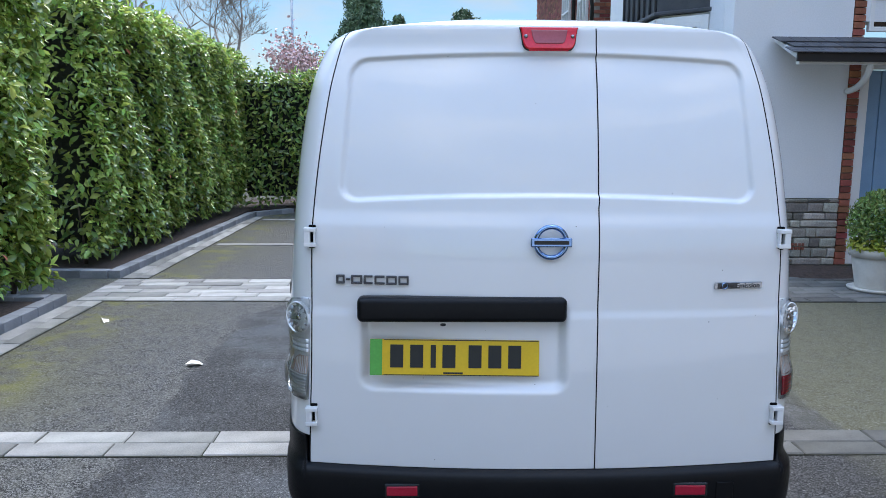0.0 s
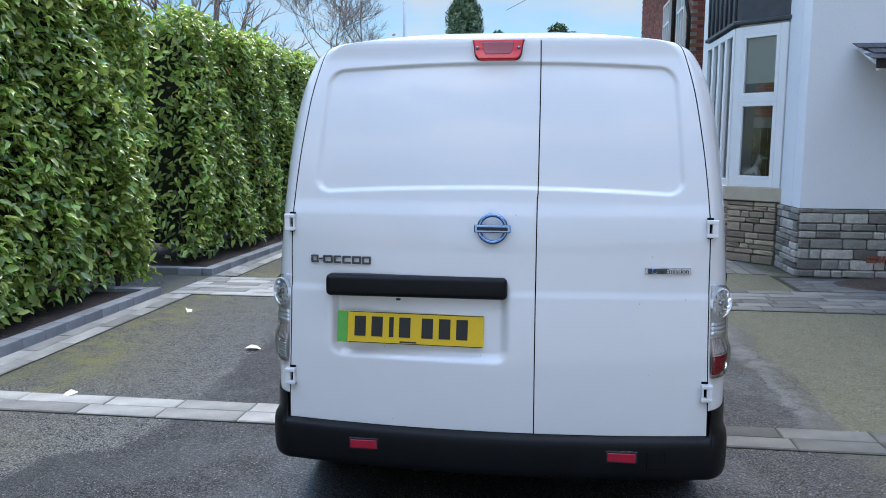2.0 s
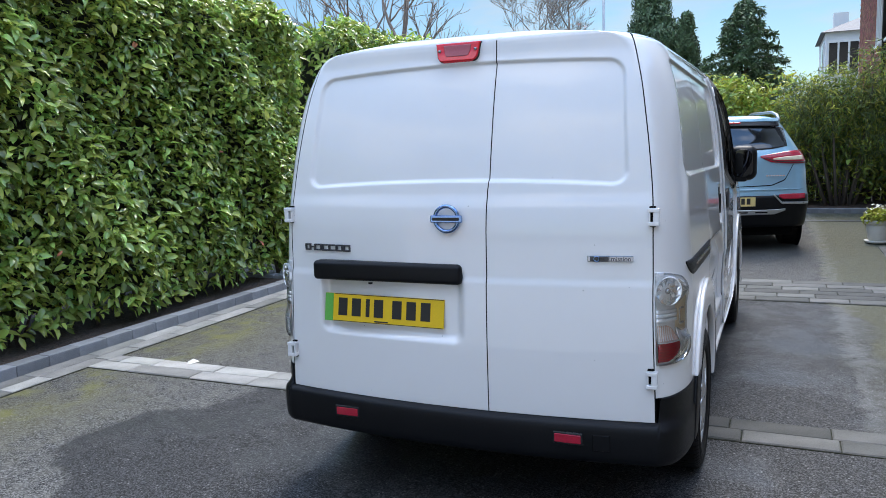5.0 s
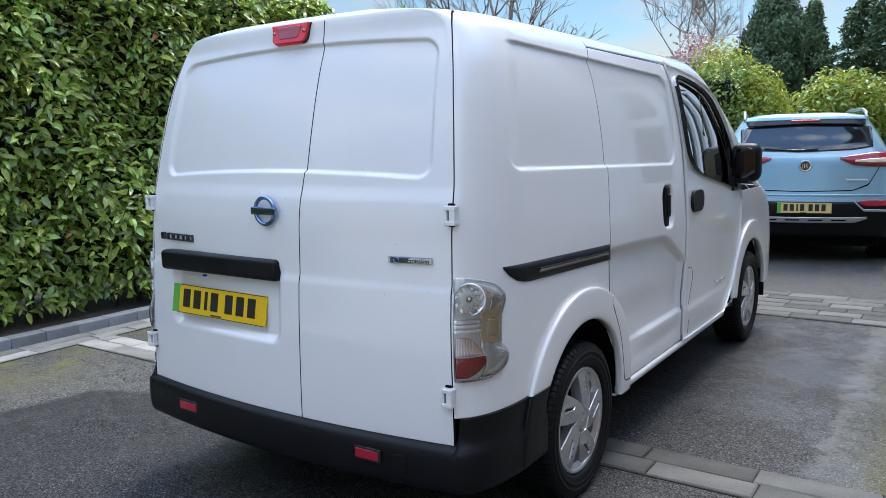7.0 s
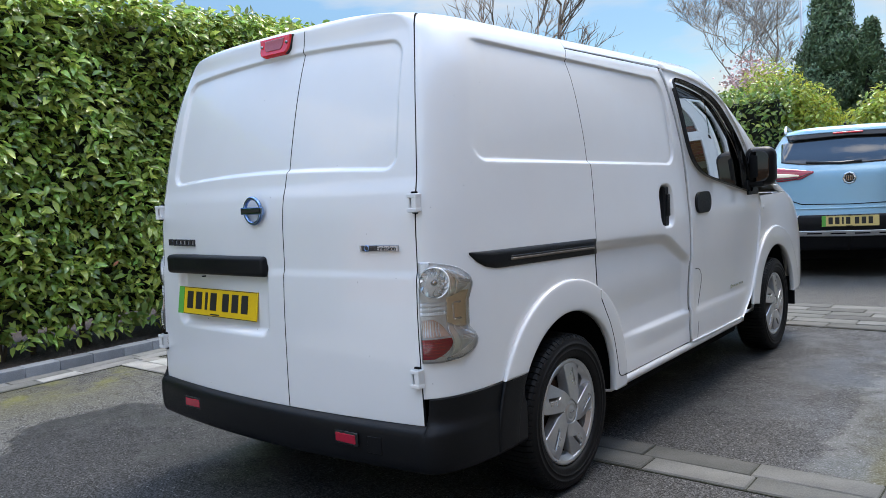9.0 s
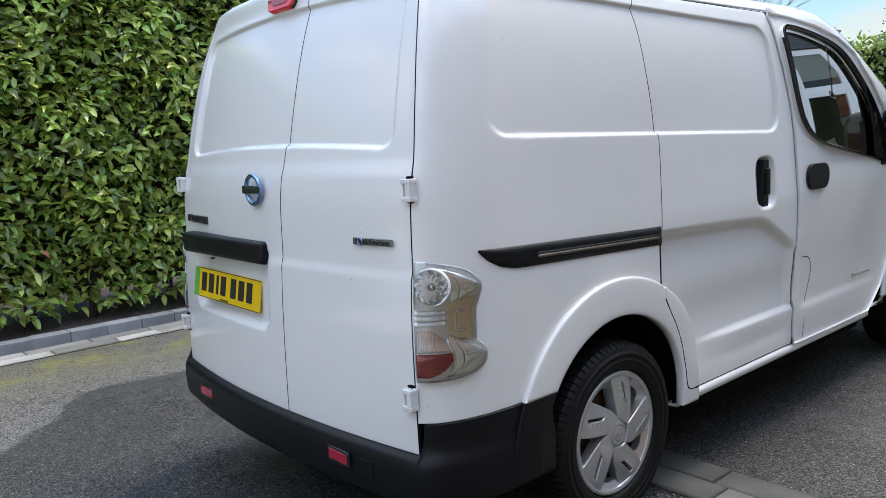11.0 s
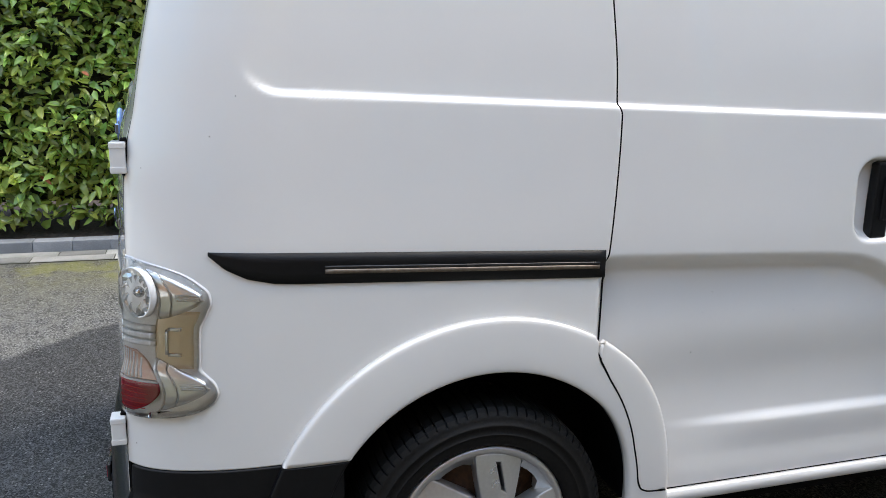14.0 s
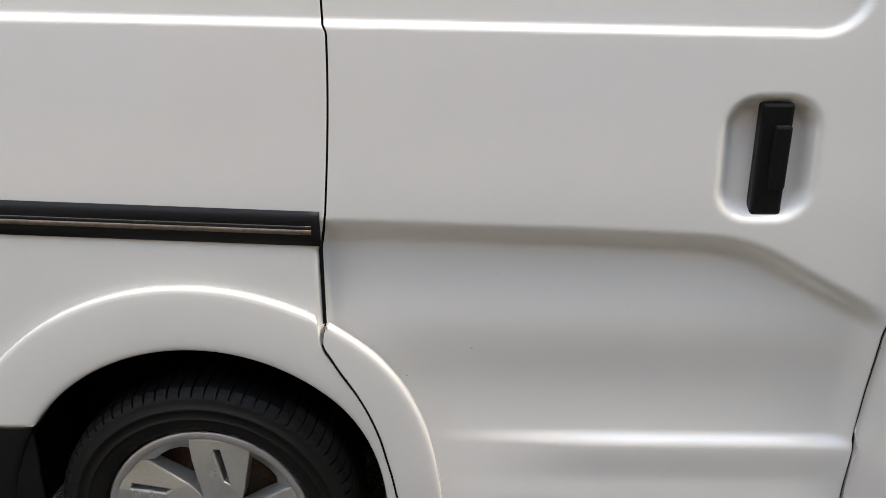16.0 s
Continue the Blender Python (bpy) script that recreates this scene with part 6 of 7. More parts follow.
def lumps(a, b, seed):
    """A slow, uneven swell in metres."""
    return (0.07 * np.sin(a * 2.1 + seed) * np.cos(b * 2.7 + seed * 1.7) + 0.05 * np.sin(a * 5.3 + b * 3.1 + seed * 0.6)
            + 0.04 * np.sin(a * 9.7 - b * 7.9 + seed))


def hedge(name, x0, x1, y0, y1, h, density, size, mats, label, seed, faces=("+x", "-y", "+y", "top"), z0=0.12, core_in=0.22, far=False, end_share=1.0):
    """A clipped hedge: near-black core for the inner shade, stems, and leaves over the faces that can be seen."""
    rng = np.random.default_rng(seed)
    root = tagged(new(name), label=label, category="hedge")
    ci = core_in
    # solid block coloured as the shaded inside, closing holes between leaves
    part("core", box((x0 + x1) / 2, (y0 + y1) / 2, (h - ci + z0 + 0.15) / 2, x1 - x0 - 2 * ci, y1 - y0 - 2 * ci, h - ci - z0 - 0.15, 0.08, 3), M["core"], root, "near-black block standing in for the shaded inside")
    P, N = [], []
    for f in faces:
        if f in ("+x", "-x"):
            n = int(density * (y1 - y0) * h)
            a, b = rng.uniform(y0, y1, n), z0 + 0.03 + (h - z0 - 0.03) * rng.uniform(0, 1, n) ** 0.92
            s = 1 if f == "+x" else -1
            d = -np.abs(rng.normal(0, 0.065, n)) + lumps(a, b, seed) - 0.09 * sstep(0.0, 0.62, 0.80 - b) - 0.16 * sstep(h - 0.22, h, b)
            xx = (x1 if s > 0 else x0) + s * d
            P.append(np.stack([xx, a, b], 1))
            N.append(np.tile([s * 0.75, 0, 0.9], (n, 1)))
        elif f in ("-y", "+y"):
            n = int(density * end_share * (x1 - x0) * h)
            a, b = rng.uniform(x0, x1, n), z0 + (h - z0) * rng.uniform(0, 1, n)
            s = 1 if f == "+y" else -1
            d = -np.abs(rng.normal(0, 0.085, n)) + lumps(a, b, seed + 3) - 0.16 * sstep(h - 0.22, h, b)
            P.append(np.stack([a, (y1 if s > 0 else y0) + s * d, b], 1))
            N.append(np.tile([0, s * 1.0, 0.45], (n, 1)))
        else:
            n = int(density * (x1 - x0) * (y1 - y0) * 0.8)
            a, b = rng.uniform(x0, x1, n), rng.uniform(y0, y1, n)
            e = np.minimum.reduce([x1 - a, a - x0, y1 - b, b - y0])
            P.append(np.stack([a, b, h - 0.08 + lumps(a, b, seed + 5) + rng.normal(0, 0.05, n) - 0.14 * sstep(0.3, 0.0, e)], 1))
            N.append(np.tile([0.1, 0, 1.0], (n, 1)))
    P, N = np.concatenate(P), np.concatenate(N)
    pick = rng.uniform(0, 1, len(P))
    shares = np.cumsum([0.62, 0.25, 0.13])
    lo = 0.0
    for k, (hi, mt) in enumerate(zip(shares, mats)):
        m = (pick >= lo) & (pick < hi)
        tagged(part("foliage", leaf_cloud(P[m], N[m], size, rng, slim=0.42, spread=0.55), mt, root), kind="stuff")
        lo = hi
    if not far:
        k = 26
        q = np.stack([x1 + rng.uniform(-0.04, 0.03, k), rng.uniform(y0, y1, k), rng.uniform(0.4, h - 0.5, k)], 1)
        tagged(part("withered_foliage", leaf_cloud(q, np.tile([1.0, 0, 0.5], (k, 1)), size * 0.8, rng, slim=0.42, spread=0.4), M["withered"], root, "a few withered orange leaves"), kind="stuff")
    # bare stems at the foot
    verts, fcs = [], []
    ends = []
    for y in np.arange(y0 + 0.2, y1, 0.33 if not far else 0.8):
        yy = y + rng.uniform(-0.1, 0.1)
        xb = x1 - 0.38 + rng.uniform(-0.06, 0.06)
        for j in range(3):
            ends.append(((xb, yy, 0.0), (xb + rng.uniform(-0.05, 0.1), yy + rng.uniform(-0.1, 0.1), 0.35), (xb + rng.uniform(-0.05, 0.22), yy + rng.uniform(-0.25, 0.25), 0.9)))
    stems = [tube(e, 0.016, 6, r_end=0.007) for e in ends]
    bm = bmesh.new()
    for t in stems:
        bm.from_mesh(t)
        bpy.data.meshes.remove(t)
    tagged(part("undergrowth", bm, M["bark"], root), kind="stuff")
    return root


LM = (M["leaf"], M["leaf_dark"], M["leaf_young"])
hedge("laurel_hedge", -5.2, -3.68, -6.0, 4.52, 2.95, 1150, 0.102, LM, "tall clipped cherry laurel hedge beside the drive", 3, faces=("+x", "+y", "top"))
# fewer leaves on the gap end, so the near-black core darkens it
hedge("laurel_hedge", -5.2, -3.70, 5.62, 12.6, 2.92, 900, 0.102, LM, "tall clipped cherry laurel hedge beyond the gap", 11, faces=("+x", "-y", "top"), end_share=0.42)
# mostly the darker leaf, since this face is turned from the sun
hedge("back_hedge", -3.9, -1.2, 11.75, 13.0, 2.55, 380, 0.11, (M["leaf_dark"], M["leaf_dark"], M["leaf"]), "laurel hedge across the back of the drive, its shade put into the leaf colour", 17, faces=("-y", "top"), far=True)


def bush(name, cx, cy, rx, ry, h, n, size, mats, label, seed, slim=0.36, droop=0.3, z0=0.1):
    """A loose shrub: stems and a ragged crown in several swells."""
    rng = np.random.default_rng(seed)
    root = tagged(new(name), label=label, category="shrub")
    root.matrix_basis = pose(cx, cy, 0)
    lobes = [(rng.uniform(-0.7, 0.7) * rx, rng.uniform(-0.5, 0.5) * ry, h * rng.uniform(0.35, 0.85), rng.uniform(0.3, 0.5)) for _ in range(16)]
    P, N = [], []
    for lx, ly, lz, lr in lobes:
        m = n // len(lobes)
        d = rng.normal(0, 1, (m, 3))
        d /= np.linalg.norm(d, axis=1, keepdims=True)
        r = rng.uniform(0.55, 1.05, m)[:, None] ** 0.6
        sc = np.array([lr * rx * 1.2, lr * ry * 1.3, lr * h * 0.75])
        p = np.array([lx, ly, lz]) + d * r * sc
        keep = p[:, 2] > z0
        P.append(p[keep])
        N.append(d[keep] + np.array([0, 0, 0.4]))
    P, N = np.concatenate(P), np.concatenate(N)
    pick = rng.uniform(0, 1, len(P))
    for k, mt in enumerate(mats):
        m = (pick >= k / len(mats)) & (pick < (k + 1) / len(mats))
        tagged(part("foliage", leaf_cloud(P[m], N[m], size, rng, droop=droop, slim=slim), mt, root), kind="stuff")
    bm = bmesh.new()
    for lx, ly, lz, lr in lobes:
        t = tube([(lx * 0.3, ly * 0.3, 0), (lx * 0.7, ly * 0.7, lz * 0.5), (lx, ly, lz)], 0.03, 6, r_end=0.01)
        bm.from_mesh(t)
        bpy.data.meshes.remove(t)
    tagged(part("undergrowth", bm, M["bark"], root), kind="stuff")
    return root


bush("spotted_laurel", -1.75, 12.75, 1.35, 0.9, 2.75, 22000, 0.095, (M["bush"], M["bush"], M["leaf_young"], M["leaf"]), "yellow-green spotted laurel shrub behind the parked cars", 5)
bush("spotted_laurel", 0.2, 13.0, 1.5, 0.9, 2.3, 12000, 0.12, (M["bush"], M["leaf"], M["leaf_young"]), "lower yellow-green shrub behind the blue car", 15)
bush("spotted_laurel", 2.2, 13.2, 1.5, 0.9, 2.3, 5000, 0.12, (M["bush"], M["leaf"]), "yellow-green shrub at the back of the drive", 6)
bush("bamboo_clump", 2.1, 12.6, 1.0, 0.7, 2.5, 15000, 0.12, (M["bamboo"], M["bamboo"], M["bush"], M["leaf_dark"]), "dense bamboo clump in a bed before a fence", 7, slim=0.14, droop=1.2)
bush("bamboo_clump", 3.2, 12.9, 0.9, 0.7, 2.6, 13000, 0.12, (M["bamboo"], M["bamboo"], M["bush"], M["leaf_dark"]), "dense bamboo clump against the brick house", 8, slim=0.14, droop=1.2)


# ---- trees ----
def bare_tree(name, x, y, h, seed, label, blossom=0, twigs=4, r0=0.16, fork=0.35, blossom_mat=None, thin=0.004, spread=0.75):
    rng = np.random.default_rng(seed)
    root = tagged(new(name), label=label, category="tree")
    root.matrix_basis = pose(x, y, 0)
    segs, tips = [], []

    def grow(p, d, length, r, level):
        a = np.array(p)
        pts = [a]
        for i in range(4):
            d = d + rng.normal(0, 0.10, 3) + np.array([0, 0, 0.05])
            d = d / np.linalg.norm(d)
            a = a + d * length / 4
            pts.append(a)
        segs.append((pts, max(r, thin), max(r * 0.55, thin), 8 if level < 2 else 3))
        if level >= twigs:
            tips.append(a)
            return
        for k in range(3 if level < 2 else 4):
            t = pts[rng.integers(2, 5)] if k else pts[4]
            side = rng.normal(0, 1, 3)
            nd = d + side / np.linalg.norm(side) * (spread if level else 0.8 * spread)
            nd[2] = abs(nd[2]) * 0.8 + 0.25
            grow(t, nd / np.linalg.norm(nd), length * rng.uniform(0.58, 0.78), r * 0.5, level + 1)
    grow((0, 0, 0), np.array([0, 0, 1.0]), h * fork, r0, 0)
    def bunch(sel):
        V, F = [], []
        for pts, r, re, n in sel:
            me = tube([tuple(q) for q in pts], r, n, r_end=re)
            o = len(V)
            V += [tuple(v.co) for v in me.vertices]
            F += [tuple(i + o for i in f.vertices) for f in me.polygons]
            bpy.data.meshes.remove(me)
        return raw(V, F, True)
    part("trunk", bunch(segs[:1]), M["twig"], root)
    tagged(part("branchwork", bunch(segs[1:]), M["twig"], root), kind="stuff")
    if blossom:
        tp = np.array(tips)
        P = tp[rng.integers(0, len(tp), blossom)] + rng.normal(0, 0.16, (blossom, 3))
        N = rng.normal(0, 1, (blossom, 3))
        tagged(part("blossom", leaf_cloud(P, N, 0.10, rng, slim=0.6), blossom_mat, root), kind="stuff")
    return root


def conifer(name, x, y, h, r, n, seed, label, squat=1.0):
    """A dense evergreen: trunk and many upswept sprays in an uneven spire."""
    rng = np.random.default_rng(seed)
    root = tagged(new(name), label=label, category="tree")
    root.matrix_basis = pose(x, y, 0)
    part("trunk", tube([(0, 0, 0), (0.05, 0, h * 0.5), (0, 0, h * 0.93)], 0.16, 8, r_end=0.02), M["bark"], root)
    m = 150
    t = rng.uniform(0, 1, m) ** 0.8
    ang = rng.uniform(0, 2 * math.pi, m)
    rad = r * (1 - t) ** squat * rng.uniform(0.55, 1.0, m) + 0.05
    C = np.stack([rad * np.cos(ang), rad * np.sin(ang), 0.05 * h + t * h * 0.93], 1)
    k = n // m
    cid = np.repeat(np.arange(m), k)
    rad_c = (0.11 + 0.16 * (1 - t)) * r
    d = rng.normal(0, 1, (len(cid), 3)) * np.array([1, 1, 1.5])
    d /= np.linalg.norm(d, axis=1, keepdims=True)
    P = C[cid] + d * (rad_c[cid] * rng.uniform(0.3, 1.15, len(cid)))[:, None] * np.array([1, 1, 1.7])
    N = d + np.stack([np.cos(ang[cid]), np.sin(ang[cid]), np.full(len(cid), 0.2)], 1)
    tagged(part("crown", leaf_cloud(P, N, 0.115, rng, droop=-1.2, slim=0.30), M["conifer"], root), kind="stuff")
    # solid coloured as the shade inside the crown
    part("inner_crown", lathe([(r * 0.55, 0.3), (r * 0.5, h * 0.3), (r * 0.3, h * 0.6), (0.02, h * 0.85)], 14), M["core"], root, "near-black solid standing in for shade inside the crown")
    return root


bare_tree("bare_tree", -15.06, 61.0, 29.0, 4, "tall bare tree against the sky", r0=0.26, twigs=6, fork=0.24, thin=0.014, spread=1.1)
bare_tree("bare_tree", -7.6, 14.5, 8.0, 9, "bare pruned tree beyond the hedge", twigs=5, r0=0.24, fork=0.33, thin=0.005)
bare_tree("blossom_tree", -4.05, 18.4, 4.8, 21, "small tree with pale pink blossom beyond the back hedge", blossom=3200, twigs=5, r0=0.06, fork=0.30, blossom_mat=M["blossom"])
bare_tree("blossom_tree", -5.3, 15.2, 4.6, 23, "bare tree with reddish buds beyond the hedge", blossom=500, twigs=5, r0=0.06, fork=0.30, blossom_mat=M["blossom"])
conifer("conifer", -1.98, 18.4, 5.25, 1.45, 64000, 31, "tall dark green conifer behind the drive", squat=0.62)
conifer("conifer", -1.05, 17.7, 4.3, 0.62, 16000, 32, "small dark conifer beside the tall one", squat=0.7)


def tiered_evergreen(name, x, y, h, r, seed, label):
    """An open evergreen: a trunk, drooping boughs in loose tiers, and flat sprays of leaf along each."""
    rng = np.random.default_rng(seed)
    root = tagged(new(name), label=label, category="tree")
    root.matrix_basis = pose(x, y, 0)
    part("trunk", tube([(0, 0, 0), (0.04, 0, h * 0.5), (0, 0, h * 0.98)], 0.11, 8, r_end=0.012), M["bark"], root)
    P, N, boughs = [], [], bmesh.new()
    for k in range(96):
        t = 0.12 + 0.88 * (k / 95) ** 0.9
        a = 2.4 * k + rng.uniform(-0.4, 0.4)
        L = r * (1.0 - t) ** 0.62 * rng.uniform(0.62, 1.1) + 0.10
        z0 = t * h
        d = np.array([math.cos(a), math.sin(a), 0.0])
        u = np.linspace(0, 1, 6)
        line = d * (u * L)[:, None] + np.array([0, 0, 1.0]) * (z0 + 0.34 * L * u - 0.36 * L * u ** 2)[:, None]
        me = tube([tuple(v) for v in line], 0.016, 5, r_end=0.004)
        boughs.from_mesh(me)
        bpy.data.meshes.remove(me)
        n = int(90 + 260 * L)
        f = rng.uniform(0.15, 1.08, n) ** 0.8
        c = np.stack([np.interp(f, u, line[:, j]) for j in range(3)], 1)
        side = np.array([-d[1], d[0], 0.0])
        wide = 0.30 * L * (1.15 - f)
        c = c + side * (rng.uniform(-1, 1, n) * wide)[:, None] + np.array([0, 0, 1.0]) * (rng.normal(0, 0.035, n) - 0.05 * f)[:, None]
        P.append(c)
        N.append(np.tile([d[0] * 0.4, d[1] * 0.4, 0.9], (n, 1)))
    tagged(part("branchwork", boughs, M["bark"], root), kind="stuff")
    tagged(part("crown", leaf_cloud(np.concatenate(P), np.concatenate(N), 0.10, rng, droop=0.6, slim=0.30), M["conifer"], root), kind="stuff")
    return root


tiered_evergreen("evergreen", 0.42, 14.6, 4.0, 1.5, 33, "spreading dark evergreen with layered boughs at the back")
post = tagged(new("street_lamp"), label="slim grey steel street lamp column", category="lamp post")
post.matrix_basis = pose(-6.27, 33.0, 0)
part("column", tube([(0, 0, 0), (0, 0, 8.5)], 0.07, 10, r_end=0.05), M["galv"], post)

# ---- the white rendered house ----
HX, HY = 2.98, 6.25
house = tagged(new("house"), label="white rendered house with stone plinth and bay window", category="house")
BAY = [(2.98, 7.00), (2.50, 7.45), (2.50, 9.10), (2.98, 9.55)]
part("wall", box(3.64, HY + 0.15, 3.63, 1.32, 0.30, 5.74, 0.006), M["render"], house, "white rendered wall")
part("wall", box(HX + 0.15, 6.775, 3.63, 0.30, 0.45, 5.74), M["render"], house, "white rendered wall")
part("wall", box(HX + 0.15, 10.8, 3.25, 0.30, 2.5, 6.5), M["render"], house, "white rendered wall")
part("wall", box(HX + 0.15, 8.275, 4.70, 0.30, 2.55, 3.60), M["render"], house, "white rendered wall")
part("wall", box(6.0, HY + 0.15, 4.6, 3.16, 0.30, 3.8), M["render"], house, "white rendered wall")
part("wall", box(7.1, HY + 0.15, 1.35, 0.95, 0.30, 2.70), M["render"], house, "white rendered wall")
part("plinth_core", box(3.645, HY + 0.165, 0.38, 1.29, 0.28, 0.758), M["mortar"], house)
part("plinth_core", box(HX + 0.165, 6.79, 0.38, 0.28, 0.42, 0.758), M["mortar"], house)
part("gable", raw([(2.98, 6.25, 6.5), (7.6, 6.25, 6.5), (5.29, 6.25, 10.0), (2.98, 6.5, 6.5), (7.6, 6.5, 6.5), (5.29, 6.5, 10.0)], [(0, 1, 2), (5, 4, 3), (0, 3, 4, 1), (1, 4, 5, 2), (2, 5, 3, 0)]), M["render"], house, "white rendered gable")
rv = [(2.60, 5.9, 6.0), (5.29, 5.9, 10.1), (7.98, 5.9, 6.0), (2.60, 12.4, 6.0), (5.29, 12.4, 10.1), (7.98, 12.4, 6.0)]
rv += [(x, y, z + 0.14) for x, y, z in rv]
part("roof", raw(rv, [(0, 3, 4, 1), (1, 4, 5, 2), (6, 7, 10, 9), (7, 8, 11, 10), (0, 1, 7, 6), (1, 2, 8, 7), (3, 9, 10, 4), (4, 10, 11, 5), (0, 6, 9, 3), (2, 5, 11, 8)]), M["slate"], house, "grey slate gabled roof")


def unit(a, b):
    d = Vector((b[0] - a[0], b[1] - a[1], 0))
    return d.normalized(), d.length


def stone_mesh(w, h, rng, mt, depth=0.05):
    """One roughly squared block, its face uneven; w across, h high."""
    bm = box(0, 0, 0, w, depth, h, min(0.010, h * 0.14), 1)
    for v in bm.verts:
        v.co += Vector((rng.uniform(-0.004, 0.004), rng.uniform(-0.007, 0.007), rng.uniform(-0.004, 0.004)))
    d = bpy.data.meshes.new("stone")
    bm.to_mesh(d)
    bm.free()
    d.materials.append(mt)
    return d


st_rng = np.random.default_rng(77)
SW, SH = (0.12, 0.18, 0.25, 0.34), (0.058, 0.080, 0.112)
STONES, GREYS = ({(i, j): stone_mesh(SW[i], SH[j], st_rng, mt) for i in range(4) for j in range(3)} for mt in (M["stone"], M["stone_grey"]))


def stone_face(a, b, z0, z1, parent, kinds=None):
    """Rough-squared walling between two plan points."""
    d, L = unit(a, b)
    ang = math.degrees(math.atan2(d.y, d.x))
    z = z0
    while z < z1 - 0.03:
        j = int(st_rng.integers(0, 3))
        h = SH[j]
        h2 = min(h, z1 - z - 0.006)
        x = 0.0
        while x < L - 0.02:
            i = int(st_rng.integers(0, 4))
            w = SW[i]
            w2 = min(w, L - x) if L - x - w > 0.09 else L - x
            c = Vector((a[0], a[1], 0)) + d * (x + w2 / 2)
            o = part("stone", (kinds or STONES)[i, j], None, parent)
            o.matrix_basis = pose(c.x, c.y, z + h2 / 2, 0, 0, ang) @ Matrix.Diagonal((max(0.03, w2 - 0.010) / w, 1, max(0.02, h2 - 0.008) / h, 1))
            x += w2
        z += h2 + 0.004


bay = tagged(new("bay_window"), label="white framed bay window on a stone base with tan sill", category="bay window")
inner = [(3.0, 7.03), (2.54, 7.47), (2.54, 9.08), (3.0, 9.52)]
part("base_core", prism(inner, 0.0, 0.77), M["mortar"], bay)
sill_poly = [(3.0, 6.93), (2.44, 7.43), (2.44, 9.12), (3.0, 9.62)]
part("sill", prism(sill_poly, 0.772, 0.945, 0.012), M["sill"], bay, "tan stone sill")
top_poly = [(3.0, 6.93), (2.44, 7.42), (2.44, 9.13), (3.0, 9.62)]
part("lead_roof", join(prism(top_poly, 2.905, 2.95, 0.01), prism([(3.0, 6.99), (2.49, 7.44), (2.49, 9.11), (3.0, 9.56)], 2.95, 3.9, 0.01)), M["lead"], bay, "dark lead-clad apron over the bay")
for k in range(7):
    yy = 7.5 + 0.26 * k
    part("lead_roll", tube([(2.48, yy, 2.96), (2.48, yy + 0.02, 3.4), (2.48, yy, 3.88)], 0.02, 6), M["lead"], bay)
part("ceiling_board", prism(inner, 2.87, 2.904), M["upvc"], bay)


MARGIN = 0.035


def window_face(a, b, z0, z1, lights, transom, parent, margin=0.0):
    """Frames, mullions, transom and panes between two plan points; lights across."""
    d, L = unit(a, b)
    ang = math.degrees(math.atan2(d.y, d.x))
    m0 = pose(a[0], a[1], 0, 0, 0, ang)
    f = 0.055 + margin

    def piece(name, x0, x1, za, zb, mt, depth=0.07, y=0.0, bev=0.004, label=""):
        bm = box((x0 + x1) / 2, y, (za + zb) / 2, x1 - x0, depth, zb - za, bev)
        return part(name, bm, mt, parent, label, m=m0)
    piece("frame_post", 0, f, z0, z1, M["upvc"])
    piece("frame_post", L - f, L, z0, z1, M["upvc"])
    piece("frame_rail", f, L - f, z0, z0 + f, M["upvc"])
    piece("frame_rail", f, L - f, z1 - f, z1, M["upvc"])
    w = (L - 2 * f) / lights
    for i in range(1, lights):
        piece("mullion", f + i * w - 0.03, f + i * w + 0.03, z0 + f, z1 - f, M["upvc"])
    if transom:
        piece("transom", f, L - f, transom - 0.035, transom + 0.035, M["upvc"], 0.078)
    for i in range(lights):
        x0, x1 = f + i * w, f + (i + 1) * w
        if i:
            x0 += 0.03
        if i < lights - 1:
            x1 -= 0.03
        for za, zb in ((z0 + f, transom - 0.035), (transom + 0.035, z1 - f)) if transom else ((z0 + f, z1 - f),):
            s = 0.045 if transom else 0.03
            for nm, q in (("sash", (x0, x0 + s, za, zb)), ("sash", (x1 - s, x1, za, zb)), ("sash", (x0 + s, x1 - s, za, za + s)), ("sash", (x0 + s, x1 - s, zb - s, zb))):
                piece(nm, *q, M["upvc"], 0.05, -0.012, 0.003)
            piece("pane", x0 + s, x1 - s, za + s, zb - s, M["window"], 0.006, 0.0, 0.0)
            if transom and za > transom:
                piece("blind", x0 + s, x1 - s, za + 0.16, zb - s, M["blind"], 0.008, 0.018, 0.0, "cream roman blind")


window_face(BAY[1], BAY[0], 0.945, 2.87, 1, 2.0, bay, MARGIN)
window_face(BAY[2], BAY[1], 0.945, 2.87, 4, 0, bay)
window_face(BAY[3], BAY[2], 0.945, 2.87, 1, 2.0, bay, MARGIN)
# back and floor coloured dark for the room's shade
part("room_back", join(box(3.6, 8.28, 2.0, 0.04, 2.6, 2.2), box(3.3, 8.28, 0.93, 0.62, 2.5, 0.02)), M["room"], bay, "dark panel standing in for the unlit room behind the glass")
